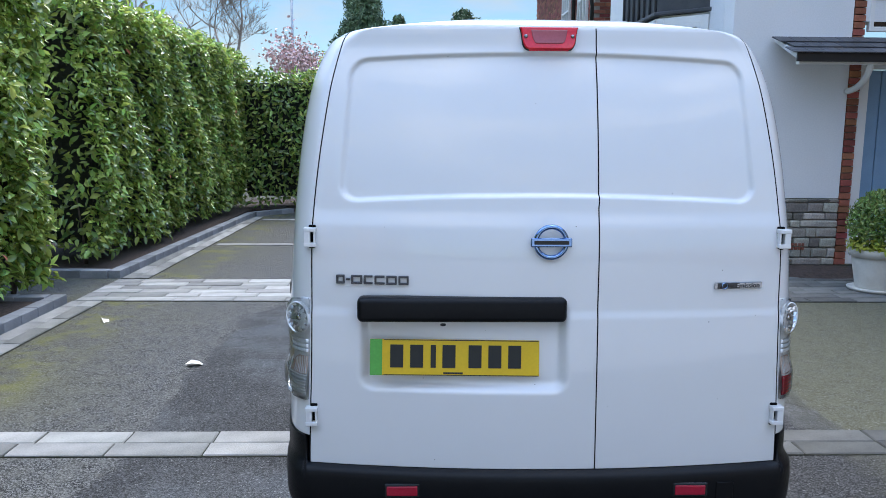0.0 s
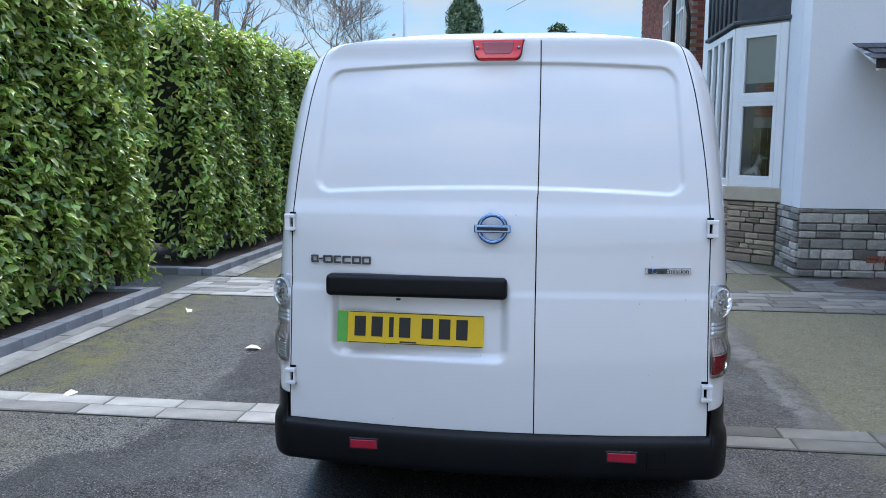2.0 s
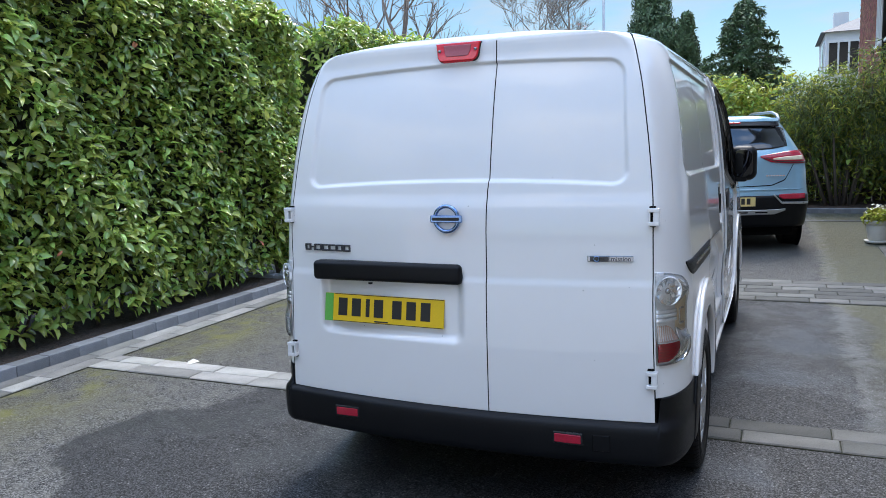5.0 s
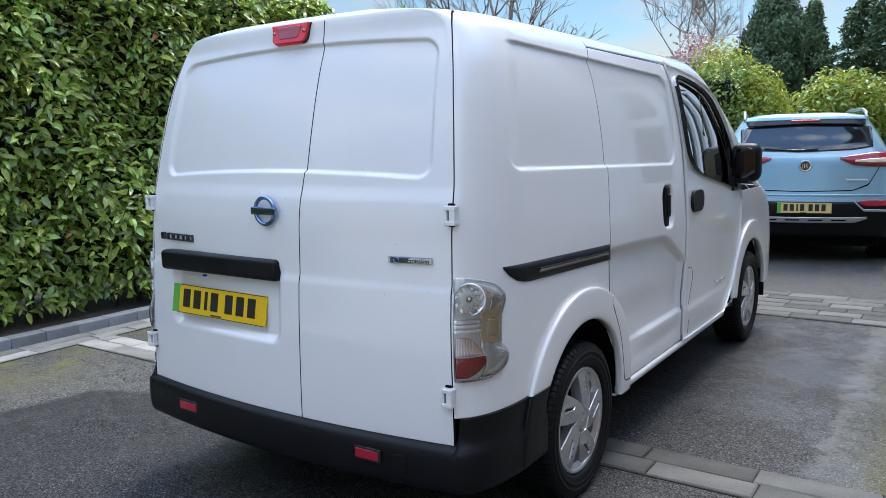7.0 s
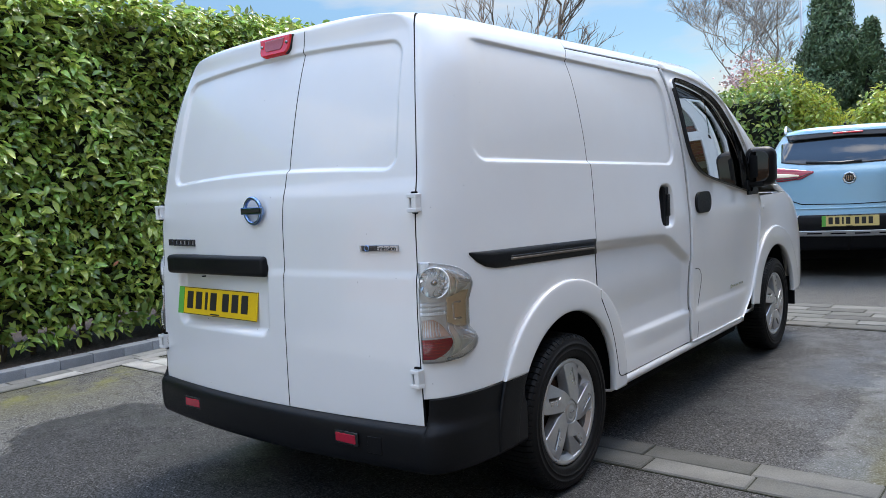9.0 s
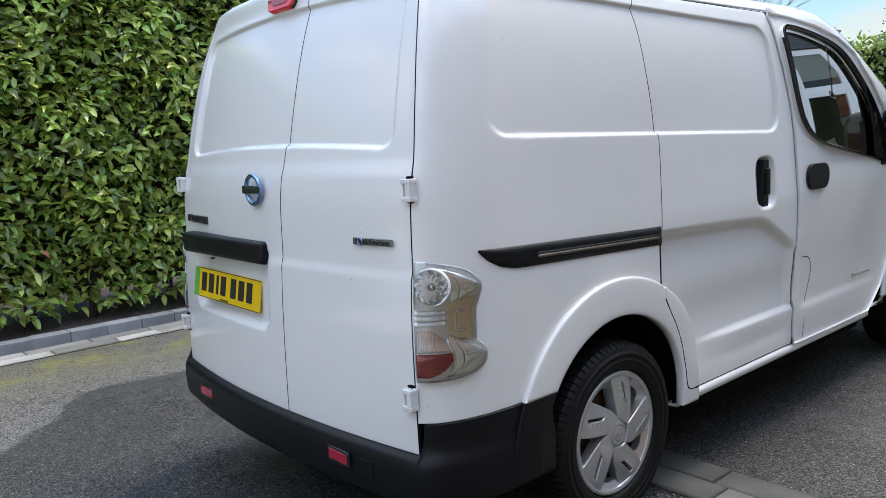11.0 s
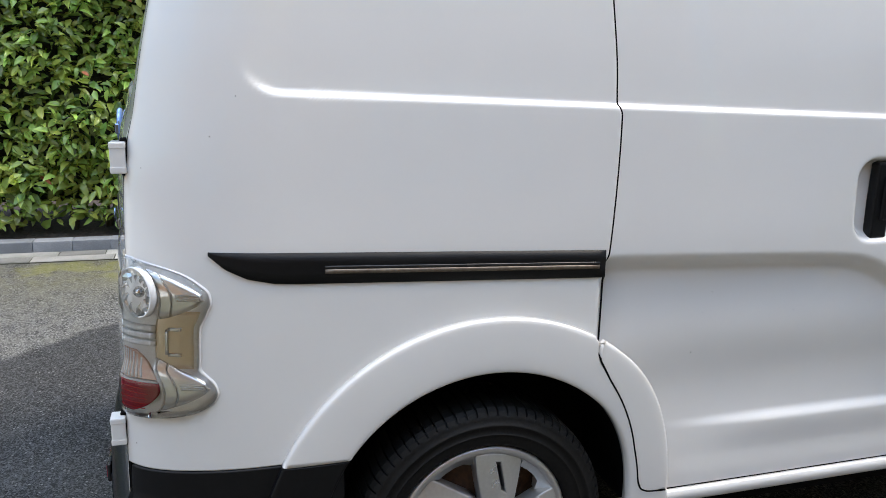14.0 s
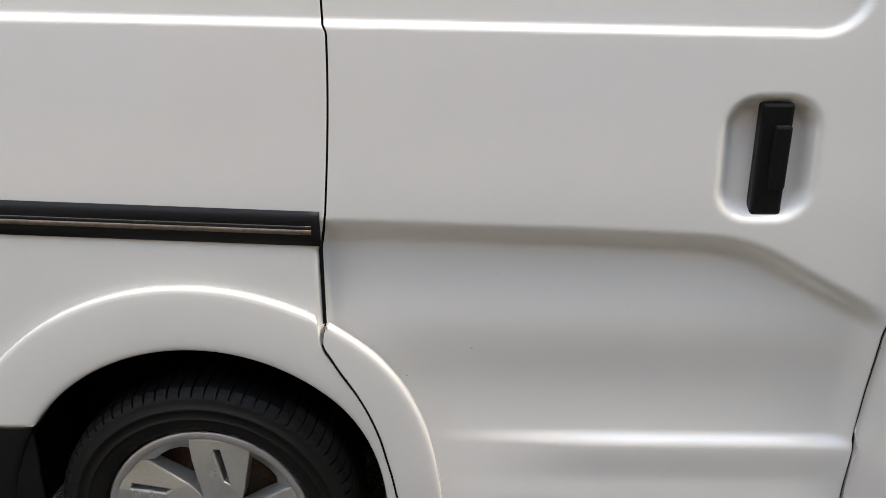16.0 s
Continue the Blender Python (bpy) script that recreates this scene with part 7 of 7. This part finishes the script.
fig = [tube(p, r, 10, r_end=e) for p, r, e in (
    (((-0.15, 0, 0.05), (-0.06, 0, 0.12), (0.03, 0, 0.20), (0.06, 0, 0.26)), 0.062, 0.038),
    (((0.055, 0, 0.24), (0.075, 0, 0.31), (0.085, 0, 0.345)), 0.040, 0.030),
    (((0.06, 0, 0.355), (0.10, 0, 0.350), (0.17, 0, 0.335)), 0.036, 0.012),
    (((-0.17, 0.04, 0.012), (-0.12, 0.045, 0.02), (-0.05, 0.045, 0.012)), 0.024, 0.016),
    (((-0.17, -0.04, 0.012), (-0.12, -0.045, 0.02), (-0.05, -0.045, 0.012)), 0.024, 0.016),
    (((0.045, 0.03, 0.22), (0.075, 0.03, 0.10), (0.07, 0.03, 0.0)), 0.026, 0.015),
    (((0.045, -0.03, 0.22), (0.075, -0.03, 0.10), (0.07, -0.03, 0.0)), 0.026, 0.015))]
dog = bmesh.new()
for t in fig:
    dog.from_mesh(t)
    bpy.data.meshes.remove(t)
tagged(part("figurine", dog, M["pot"], None, m=pose(2.76, 7.42, 0.955, 0, 0, -35)), label="pale grey seated dog figurine on the window sill", category="ornament")

# brick pier, door and canopy
BRICK = box(0, 0, 0, 0.215, 0.10, 0.065, 0.004, 1)
BRICK_ME = bpy.data.meshes.new("brick")
BRICK.to_mesh(BRICK_ME)
BRICK.free()
BRICK_ME.materials.append(M["brick"])
part("pier_core", box(4.37, HY + 0.17, 1.5, 0.13, 0.25, 3.0), M["mortar"], house)
for k in range(40):
    o = part("brick", BRICK_ME, None, house)
    o.matrix_basis = pose(4.37, HY + 0.045, 0.035 + 0.075 * k) @ Matrix.Diagonal((0.56 if k % 2 else 0.60, 1, 1, 1))
fd = tagged(new("front_door"), label="pale blue boarded front door in a white frame", category="door")
part("frame_post", box(4.515, HY + 0.12, 1.10, 0.11, 0.12, 2.20, 0.006), M["upvc"], fd)
part("frame_post", box(6.55, HY + 0.12, 1.10, 0.11, 0.12, 2.20, 0.006), M["upvc"], fd)
part("frame_head", box(5.53, HY + 0.12, 2.25, 2.14, 0.12, 0.10, 0.006), M["upvc"], fd)
for k in range(11):
    part("board", box(4.655 + 0.18 * k, HY + 0.15, 1.10, 0.172, 0.045, 2.18, 0.008), M["blue_door"], fd)
part("door_panel", box(5.5, HY + 0.20, 1.10, 1.95, 0.03, 2.18), M["blue_door"], fd)
win_up = tagged(new("porch_window"), label="white small-paned window above the canopy", category="window")
for x in (4.50, 4.78, 5.06):
    part("mullion", box(x, HY + 0.02, 2.95, 0.05, 0.06, 0.70, 0.004), M["upvc"], win_up)
for z in (2.62, 2.95, 3.28):
    part("rail", box(4.78, HY + 0.022, z, 0.60, 0.06, 0.05, 0.004), M["upvc"], win_up)
for x in (4.64, 4.92):
    for z in (2.785, 3.115):
        part("pane", box(x, HY + 0.025, z, 0.22, 0.008, 0.27), M["mgglass"], win_up)
canopy = tagged(new("porch_canopy"), label="slate-tiled porch canopy on white curved brackets", category="canopy")
cv = [(3.45, 5.72, 2.30), (6.9, 5.72, 2.30), (6.9, 6.25, 2.52), (3.45, 6.25, 2.52)]
part("canopy_board", raw(cv + [(x, y, z - 0.05) for x, y, z in cv], [(0, 1, 2, 3), (7, 6, 5, 4), (0, 4, 5, 1), (1, 5, 6, 2), (2, 6, 7, 3), (3, 7, 4, 0)]), M["upvc"], canopy)
TILE = box(0, 0, 0, 0.165, 0.22, 0.012, 0.003, 1)
TILE_ME = bpy.data.meshes.new("tile")
TILE.to_mesh(TILE_ME)
TILE.free()
TILE_ME.materials.append(M["slate"])
for r in range(3):
    for k in range(20):
        o = part("roof_tile", TILE_ME, None, canopy)
        t = r / 3
        o.matrix_basis = pose(3.47 + 0.172 * k + (0.08 if r % 2 else 0), 5.76 + 0.17 * r, 2.345 + 0.071 * r, 18, 0, 0)
part("fascia", box(5.17, 5.715, 2.265, 3.44, 0.03, 0.09, 0.004), M["gutter"], canopy)
arc = [(4.28, 6.22, 1.95)] + [(4.28, 6.22 - 0.42 * math.sin(t), 1.95 + 0.30 * (1 - math.cos(t))) for t in np.linspace(0.1, 1.5, 9)]
part("bracket", tube(arc, 0.035, 8), M["upvc"], canopy, "white curved timber bracket")
part("bracket_beam", box(4.9, 5.80, 2.235, 2.8, 0.08, 0.07, 0.006), M["upvc"], canopy)
tagged(part("air_brick", join(*[box(3.72 + 0.04 * k, HY - 0.022, 0.19 + 0.045 * j, 0.03, 0.02, 0.032, 0.003) for k in range(6) for j in range(2)]), M["brick"]), label="terracotta air brick set in the stone plinth", category="vent")

# pots and the small planting bed
def pot(x, y, r, h, label, shrub):
    root = tagged(new("plant_pot"), label=label, category="plant pot")
    root.matrix_basis = pose(x, y, 0.012)
    part("saucer", lathe([(0.0001, 0.0), (r * 0.95, 0.0), (r * 1.02, 0.025), (r * 0.9, 0.025), (0.0001, 0.02)], 36), M["pot"], root)
    part("pot_body", lathe([(r * 0.70, 0.02), (r * 0.72, 0.04), (r * 0.92, h * 0.78), (r * 0.90, h * 0.80), (r * 1.02, h * 0.82), (r * 1.04, h * 0.97), (r * 1.0, h), (r * 0.92, h), (r * 0.9, h * 0.9), (0.0001, h * 0.9)], 40), M["pot"], root)
    rng = np.random.default_rng(int(x * 100))
    n = 900
    d = rng.normal(0, 1, (n, 3))
    d /= np.linalg.norm(d, axis=1, keepdims=True)
    P = d * rng.uniform(0.4, 1, n)[:, None] ** 0.5 * np.array([r * 1.1, r * 1.1, 0.11]) + np.array([0, 0, h + 0.03])
    tagged(part("trailing_leaves", leaf_cloud(P, d + np.array([0, 0, 0.5]), 0.05, rng, slim=0.6), M["bush"], root), kind="stuff")
    m = P[:70] * np.array([1.05, 1.05, 1]) + np.array([0, 0, 0.05])
    tagged(part("small_flowers", leaf_cloud(m, d[:70] + np.array([0, 0, 1.5]), 0.04, rng, slim=0.9), M["blind"], root), kind="stuff")
    if shrub:
        k = 5200
        t = rng.uniform(0, 1, k)
        a = rng.uniform(0, 2 * math.pi, k)
        rad = 0.27 * np.sqrt(np.clip(1 - (2 * t - 0.85) ** 2 / 1.35, 0.02, 1)) * rng.uniform(0.55, 1.05, k)
        Q = np.stack([rad * np.cos(a), rad * np.sin(a), h + 0.02 + 0.50 * t], 1)
        tagged(part("shrub_crown", leaf_cloud(Q, np.stack([np.cos(a), np.sin(a), 0.5 + 0 * a], 1), 0.05, rng, slim=0.3, droop=-1.0), M["leaf_dark"], root), kind="stuff")
    return root


pot(3.92, 4.78, 0.24, 0.40, "cream pot with a clipped evergreen and trailing flowers", True)
pot(2.24, 8.05, 0.150, 0.28, "white pot of small pale flowers beside the bay", False)
soil_bed = lathe([(0.0001, 0.05), (0.35, 0.04), (0.50, 0.0)], 40, pose(3.85, 5.72, 0.008) @ Matrix.Diagonal((1.3, 0.75, 1, 1)))
structure(part("planting_bed", soil_bed, M["soil"]), "round dark soil bed by the house wall", "bed")

# ---- neighbouring houses ----
nb = tagged(new("brick_house"), label="red brick neighbouring house with white windows", category="house")
part("wall", box(5.6, 18.2, 3.2, 5.0, 8.4, 6.4), M["mortar"], nb)
nbw = [(14.6, 15.5), (16.6, 17.5)]
V, F = [], []
rng = np.random.default_rng(9)
for k in range(27, 84):
    y = 14.0 + (0.11 if k % 2 else 0.0)
    while y < 22.3:
        z = 0.075 * k
        if not any(a - 0.02 < y + 0.1 < b + 0.02 and 3.15 < z < 4.85 for a, b in nbw):
            o = len(V)
            x0 = 3.085 + rng.uniform(-0.003, 0.003)
            for dx in (0, 0.03):
                for dy, dz in ((0, 0), (0.215, 0), (0.215, 0.065), (0, 0.065)):
                    V.append((x0 + dx, y + dy, z + dz))
            F += [(o, o + 3, o + 2, o + 1), (o, o + 1, o + 5, o + 4), (o + 1, o + 2, o + 6, o + 5), (o + 2, o + 3, o + 7, o + 6), (o + 3, o, o + 4, o + 7)]
        y += 0.225
for k in range(27, 84):
    x = 3.1 + (0.11 if k % 2 else 0.0)
    while x < 6.5:
        z, o = 0.075 * k, len(V)
        for dy in (0, 0.03):
            for dx, dz in ((0, 0), (0.215, 0), (0.215, 0.065), (0, 0.065)):
                V.append((x + dx, 13.985 + dy, z + dz))
        F += [(o, o + 1, o + 2, o + 3), (o, o + 4, o + 5, o + 1), (o + 1, o + 5, o + 6, o + 2), (o + 2, o + 6, o + 7, o + 3), (o + 3, o + 7, o + 4, o)]
        x += 0.225
tagged(part("brickwork", raw(V, F), M["brick_far"], nb), kind="stuff")
for a, b in nbw:
    wnd = part("window_frame", join(*[box(3.06, y, 4.0, 0.07, 0.05, 1.66, 0.004) for y in np.linspace(a, b, 4)], *[box(3.062, (a + b) / 2, z, 0.07, b - a + 0.05, 0.05, 0.004) for z in (3.17, 4.35, 4.83)]), M["upvc"], nb, "white window frame")
    part("pane", box(3.075, (a + b) / 2, 4.0, 0.02, b - a, 1.62), M["mgglass"], wnd)
    part("sill", box(3.04, (a + b) / 2, 3.12, 0.12, b - a + 0.14, 0.06, 0.006), M["upvc"], wnd)
part("soffit", box(3.0, 18.2, 6.42, 0.5, 8.8, 0.12, 0.01), M["upvc"], nb)
part("eaves_board", box(2.76, 18.2, 6.5, 0.03, 8.8, 0.20, 0.004), M["upvc"], nb)
part("gutter", tube([(2.68, 13.8, 6.5), (2.68, 22.6, 6.5)], 0.06, 8), M["gutter"], nb)
part("downpipe", tube([(2.68, 15.95, 6.45), (2.72, 15.95, 6.30), (3.02, 15.95, 6.05), (3.03, 15.95, 5.9), (3.03, 15.95, 2.0)], 0.045, 8), M["gutter"], nb, "black downpipe")
part("wall_pipe", tube([(2.9, 13.6, 4.35), (3.0, 13.75, 4.0), (3.02, 13.9, 3.2)], 0.04, 8), M["gutter"], nb)
part("roof", raw([(2.6, 13.6, 6.55), (8.6, 13.6, 6.55), (8.6, 22.8, 6.55), (2.6, 22.8, 6.55), (5.6, 15.5, 9.2), (5.6, 21, 9.2)], [(0, 1, 4), (1, 2, 5, 4), (2, 3, 5), (3, 0, 4, 5), (3, 2, 1, 0)]), M["slate"], nb)
wh = tagged(new("white_house"), label="distant white house with bay windows and a slate roof", category="house")
part("wall", box(5.0, 38, 2.7, 4.4, 6, 5.4), M["render"], wh)
part("roof", raw([(2.6, 34.8, 5.4), (7.4, 34.8, 5.4), (7.4, 41.2, 5.4), (2.6, 41.2, 5.4), (5, 38, 6.5)], [(0, 1, 4), (1, 2, 4), (2, 3, 4), (3, 0, 4), (3, 2, 1, 0)]), M["slate"], wh)
part("chimney", box(3.5, 37.5, 6.0, 0.6, 0.8, 0.9), M["render"], wh)
for z in (2.0, 4.3):
    w = part("window", box(3.5, 34.98, z, 1.2, 0.08, 1.5, 0.01), M["upvc"], wh)
    for k in range(3):
        part("pane", box(3.1 + 0.4 * k, 34.93, z, 0.32, 0.02, 1.3), M["mgglass"], w)
    w = part("window", box(2.78, 36.2, z, 0.08, 1.2, 1.5, 0.01), M["upvc"], wh)
    for k in range(3):
        part("pane", box(2.73, 35.8 + 0.4 * k, z, 0.02, 0.32, 1.3), M["mgglass"], w)

# fence behind the bamboo, and walls that close the drive
fence = tagged(new("board_fence"), label="dark weathered timber fence behind the bamboo", category="fence")
for k in range(36):
    part("board", box(0.6 + 0.135 * k, 13.55, 0.9, 0.125, 0.02, 1.8, 0.003), M["fence"], fence)
for z in (0.35, 1.45):
    part("rail", box(3.0, 13.59, z, 5.0, 0.05, 0.09, 0.004), M["fence"], fence)
structure(part("wall_east", box(7.6, -16.4, 1.0, 0.22, 23.2, 2.0, 0.01), M["wall_brick"]), "plain brick boundary wall", "wall")

# the orange brick house beside the drive, mirrored in the van's flank and lamps
side = tagged(new("side_house"), label="orange brick house with white windows beside the drive", category="house")
part("wall", box(10.5, 0.35, 3.1, 7.2, 10.3, 6.2, 0.01), M["wall_brick"], side)
part("roof", raw([(6.5, -5.2, 6.2), (14.5, -5.2, 6.2), (14.5, 5.9, 6.2), (6.5, 5.9, 6.2), (10.5, -1.6, 9.2), (10.5, 2.4, 9.2)], [(0, 1, 4), (1, 2, 5, 4), (2, 3, 5), (3, 0, 4, 5), (3, 2, 1, 0)]), M["slate"], side)
for y in (-2.6, 2.6):
    for z in (1.55, 4.1):
        w = part("window", box(6.88, y, z, 0.08, 1.8, 1.25, 0.01), M["upvc"], side)
        for k in range(3):
            part("pane", box(6.835, y - 0.56 + 0.56 * k, z, 0.02, 0.46, 1.05), M["mgglass"], w)

# the house across the road, mirrored in the van's doors
opp = tagged(new("opposite_house"), label="brick and white gabled house across the road", category="house")
part("wall", box(-9.0, -19.5, 2.7, 7.0, 7.0, 5.4), M["wall_brick"], opp)
part("roof", raw([(-12.9, -15.6, 5.4), (-5.1, -15.6, 5.4), (-5.1, -23.4, 5.4), (-12.9, -23.4, 5.4), (-9.0, -15.6, 8.8), (-9.0, -23.4, 8.8)], [(0, 1, 4), (1, 2, 5, 4), (2, 3, 5), (3, 0, 4, 5), (3, 2, 1, 0)]), M["slate"], opp)
for x in (-10.7, -7.3):
    for z in (1.6, 4.1):
        w = part("window", box(x, -15.97, z, 1.7, 0.08, 1.4, 0.01), M["upvc"], opp)
        for k in range(3):
            part("pane", box(x - 0.53 + 0.53 * k, -15.92, z, 0.44, 0.02, 1.2), M["mgglass"], w)

# overhead cables
for k, (a, b) in enumerate((((-2.0, 40.0, 8.6), (5.6, 21.0, 9.18)), ((-1.0, 40.0, 9.6), (5.6, 20.4, 9.18)))):
    pts = [(a[0] + (b[0] - a[0]) * t, a[1] + (b[1] - a[1]) * t, a[2] + (b[2] - a[2]) * t - 0.5 * t * (1 - t)) for t in np.linspace(0, 1, 12)]
    tagged(part("overhead_cable", tube(pts, 0.012, 5), M["gutter"]), label="thin black overhead telephone cable", category="cable", group="overhead cables")

# ---- beds, kerbs and paving ----
structure(part("bed_near", box(-4.6, -0.9, 0.0, 2.1, 10.2, 0.09), M["soil"]), "bark-covered bed under the hedge", "bed")
structure(part("bed_far", box(-4.6, 8.6, 0.0, 2.1, 6.5, 0.09), M["soil"]), "bark-covered bed under the hedge", "bed")
structure(part("bed_back", box(0.2, 12.9, 0.0, 8.4, 2.2, 0.09), M["soil"]), "bark-covered bed at the back of the drive", "bed")

pv = np.random.default_rng(41)


def block_mesh(l, w, h, mt, bev=0.006):
    bm = box(0, 0, 0, l, w, h, bev, 1)
    for v in bm.verts:
        v.co += Vector((pv.uniform(-0.002, 0.002), pv.uniform(-0.002, 0.002), pv.uniform(-0.001, 0.001)))
    d = bpy.data.meshes.new("block")
    bm.to_mesh(d)
    bm.free()
    d.materials.append(mt)
    return d


kerb = structure(new("kerb"), "raised grey kerb blocks along the planting beds", "kerb")
KERBS = [block_mesh(0.246, 0.12, 0.15, M["kerb"], 0.004) for _ in range(4)]


def kerb_line(a, b):
    d, L = unit(a, b)
    ang = math.degrees(math.atan2(d.y, d.x))
    n = max(1, round(L / 0.247))
    for i in range(n):
        c = Vector((a[0], a[1], 0)) + d * (L * (i + 0.5) / n)
        o = part("kerb_block", KERBS[int(pv.integers(0, 4))], None, kerb)
        o.matrix_basis = pose(c.x + pv.uniform(-0.002, 0.002), c.y, 0.005 + pv.uniform(-0.001, 0.001), 0, pv.uniform(-0.3, 0.3), ang) @ Matrix.Diagonal((L / n / 0.2475, 1, 1, 1))


kerb_line((-3.515, -6.0), (-3.50, 4.18))
kerb_line((-3.57, 4.12), (-4.6, 4.12))
kerb_line((-4.9, 5.38), (-3.56, 5.37))
kerb_line((-3.49, 5.32), (-3.37, 10.95))
kerb_line((-3.33, 11.02), (-2.78, 11.60))
kerb_line((-2.72, 11.66), (4.2, 11.74))

pav = structure(new("pavement"), "weathered pale concrete paver bands across the tarmac", "paving")
PAVERS = {w: [block_mesh(l, w, 0.05, M["paver"], 0.005) for l in (0.30, 0.42, 0.45, 0.52)] for w in (0.138, 0.156, 0.128)}


def paver_row(x, y, L, w, ang, first=0.0):
    """A row of pavers from (x, y), L long, towards ang degrees."""
    s = -first
    d = Vector((math.cos(radians(ang)), math.sin(radians(ang)), 0))
    while s < L - 0.04:
        k = int(pv.integers(0, 4))
        l = (0.30, 0.42, 0.45, 0.52)[k]
        a, b = max(s, 0.0), min(s + l, L)
        if b - a > 0.05:
            c = Vector((x, y, 0)) + d * ((a + b) / 2)
            o = part("paver", PAVERS[w][k], None, pav)
            o.matrix_basis = pose(c.x, c.y, -0.016 + pv.uniform(-0.0015, 0.0015), pv.uniform(-0.3, 0.3), 0, ang) @ Matrix.Diagonal(((b - a - 0.006) / l, 1, 1, 1))
        s += l


for r, y in enumerate((1.095, 1.240)):
    paver_row(-3.17, y, 9.2, 0.138, 0, 0.1 + 0.2 * r)
for r in range(6):
    paver_row(-3.42 if r < 5 else -3.42, 4.355 + 0.163 * r, 9.6, 0.156, 0, 0.13 * ((r * 2) % 4))
for r in range(5):
    paver_row(2.75, 5.36 + 0.163 * r, 3.4, 0.156, 0, 0.11 * ((r * 3) % 4))
for r in range(2):
    paver_row(-3.372 + 0.132 * r, -6.0, 10.26, 0.128, 90, 0.2 * r)
    paver_row(-3.35 + 0.132 * r, 5.30, 5.6, 0.128, 90, 0.15 + 0.2 * r)
paver_row(-3.08, 7.65, 3.3, 0.138, 0)
paver_row(-3.08, 10.5, 6.0, 0.138, 0)
for r in range(3):
    paver_row(2.28 - 0.163 * r + 0.33, 6.3, 1.0 + 0.2 * r, 0.156, 90, 0.1 * r)
joint = [box(-0.2, 1.168, -0.02, 6.0, 0.30, 0.046), box(1.4, 4.76, -0.02, 9.6, 0.99, 0.046), box(-3.30, -0.87, -0.02, 0.28, 10.26, 0.046), box(-3.28, 8.1, -0.02, 0.28, 5.6, 0.046), box(4.4, 5.75, -0.02, 3.4, 0.9, 0.046), box(4.4, 1.168, -0.02, 3.2, 0.30, 0.046)]
structure(part("paving_bed", join(*joint), M["core"]), "dark joints between the pavers", "paving")
stone_face((2.985, HY), (4.30, HY), 0.0, 0.76, house, GREYS)
stone_face((HX + 0.005, 7.0), (HX + 0.005, HY + 0.02), 0.0, 0.76, house, GREYS)
stone_face(BAY[1], (2.96, 7.02), 0.0, 0.768, bay)
stone_face(BAY[2], BAY[1], 0.0, 0.768, bay)

# litter
lf = np.random.default_rng(3)
for x, y in ((-2.48, 1.34), (-2.9, 3.6), (-1.9, 2.4)):
    P = np.array([[x, y, 0.012]])
    tagged(part("dead_leaf", leaf_cloud(P, np.array([[0, 0, 1.0]]), 0.11, lf, spread=0.15, slim=0.5), M["blind"]), label="pale dead leaf lying on the tarmac", category="leaf", group="fallen leaves")
for y, z in ((0.1, 0.92), (2.0, 0.7)):
    tagged(part("dead_leaf", leaf_cloud(np.array([[-3.74, y, z]]), np.array([[1.0, 0, 0.3]]), 0.11, lf, spread=0.2, slim=0.5), M["rust"]), label="brown dead leaf caught in the hedge", category="leaf", group="fallen leaves")
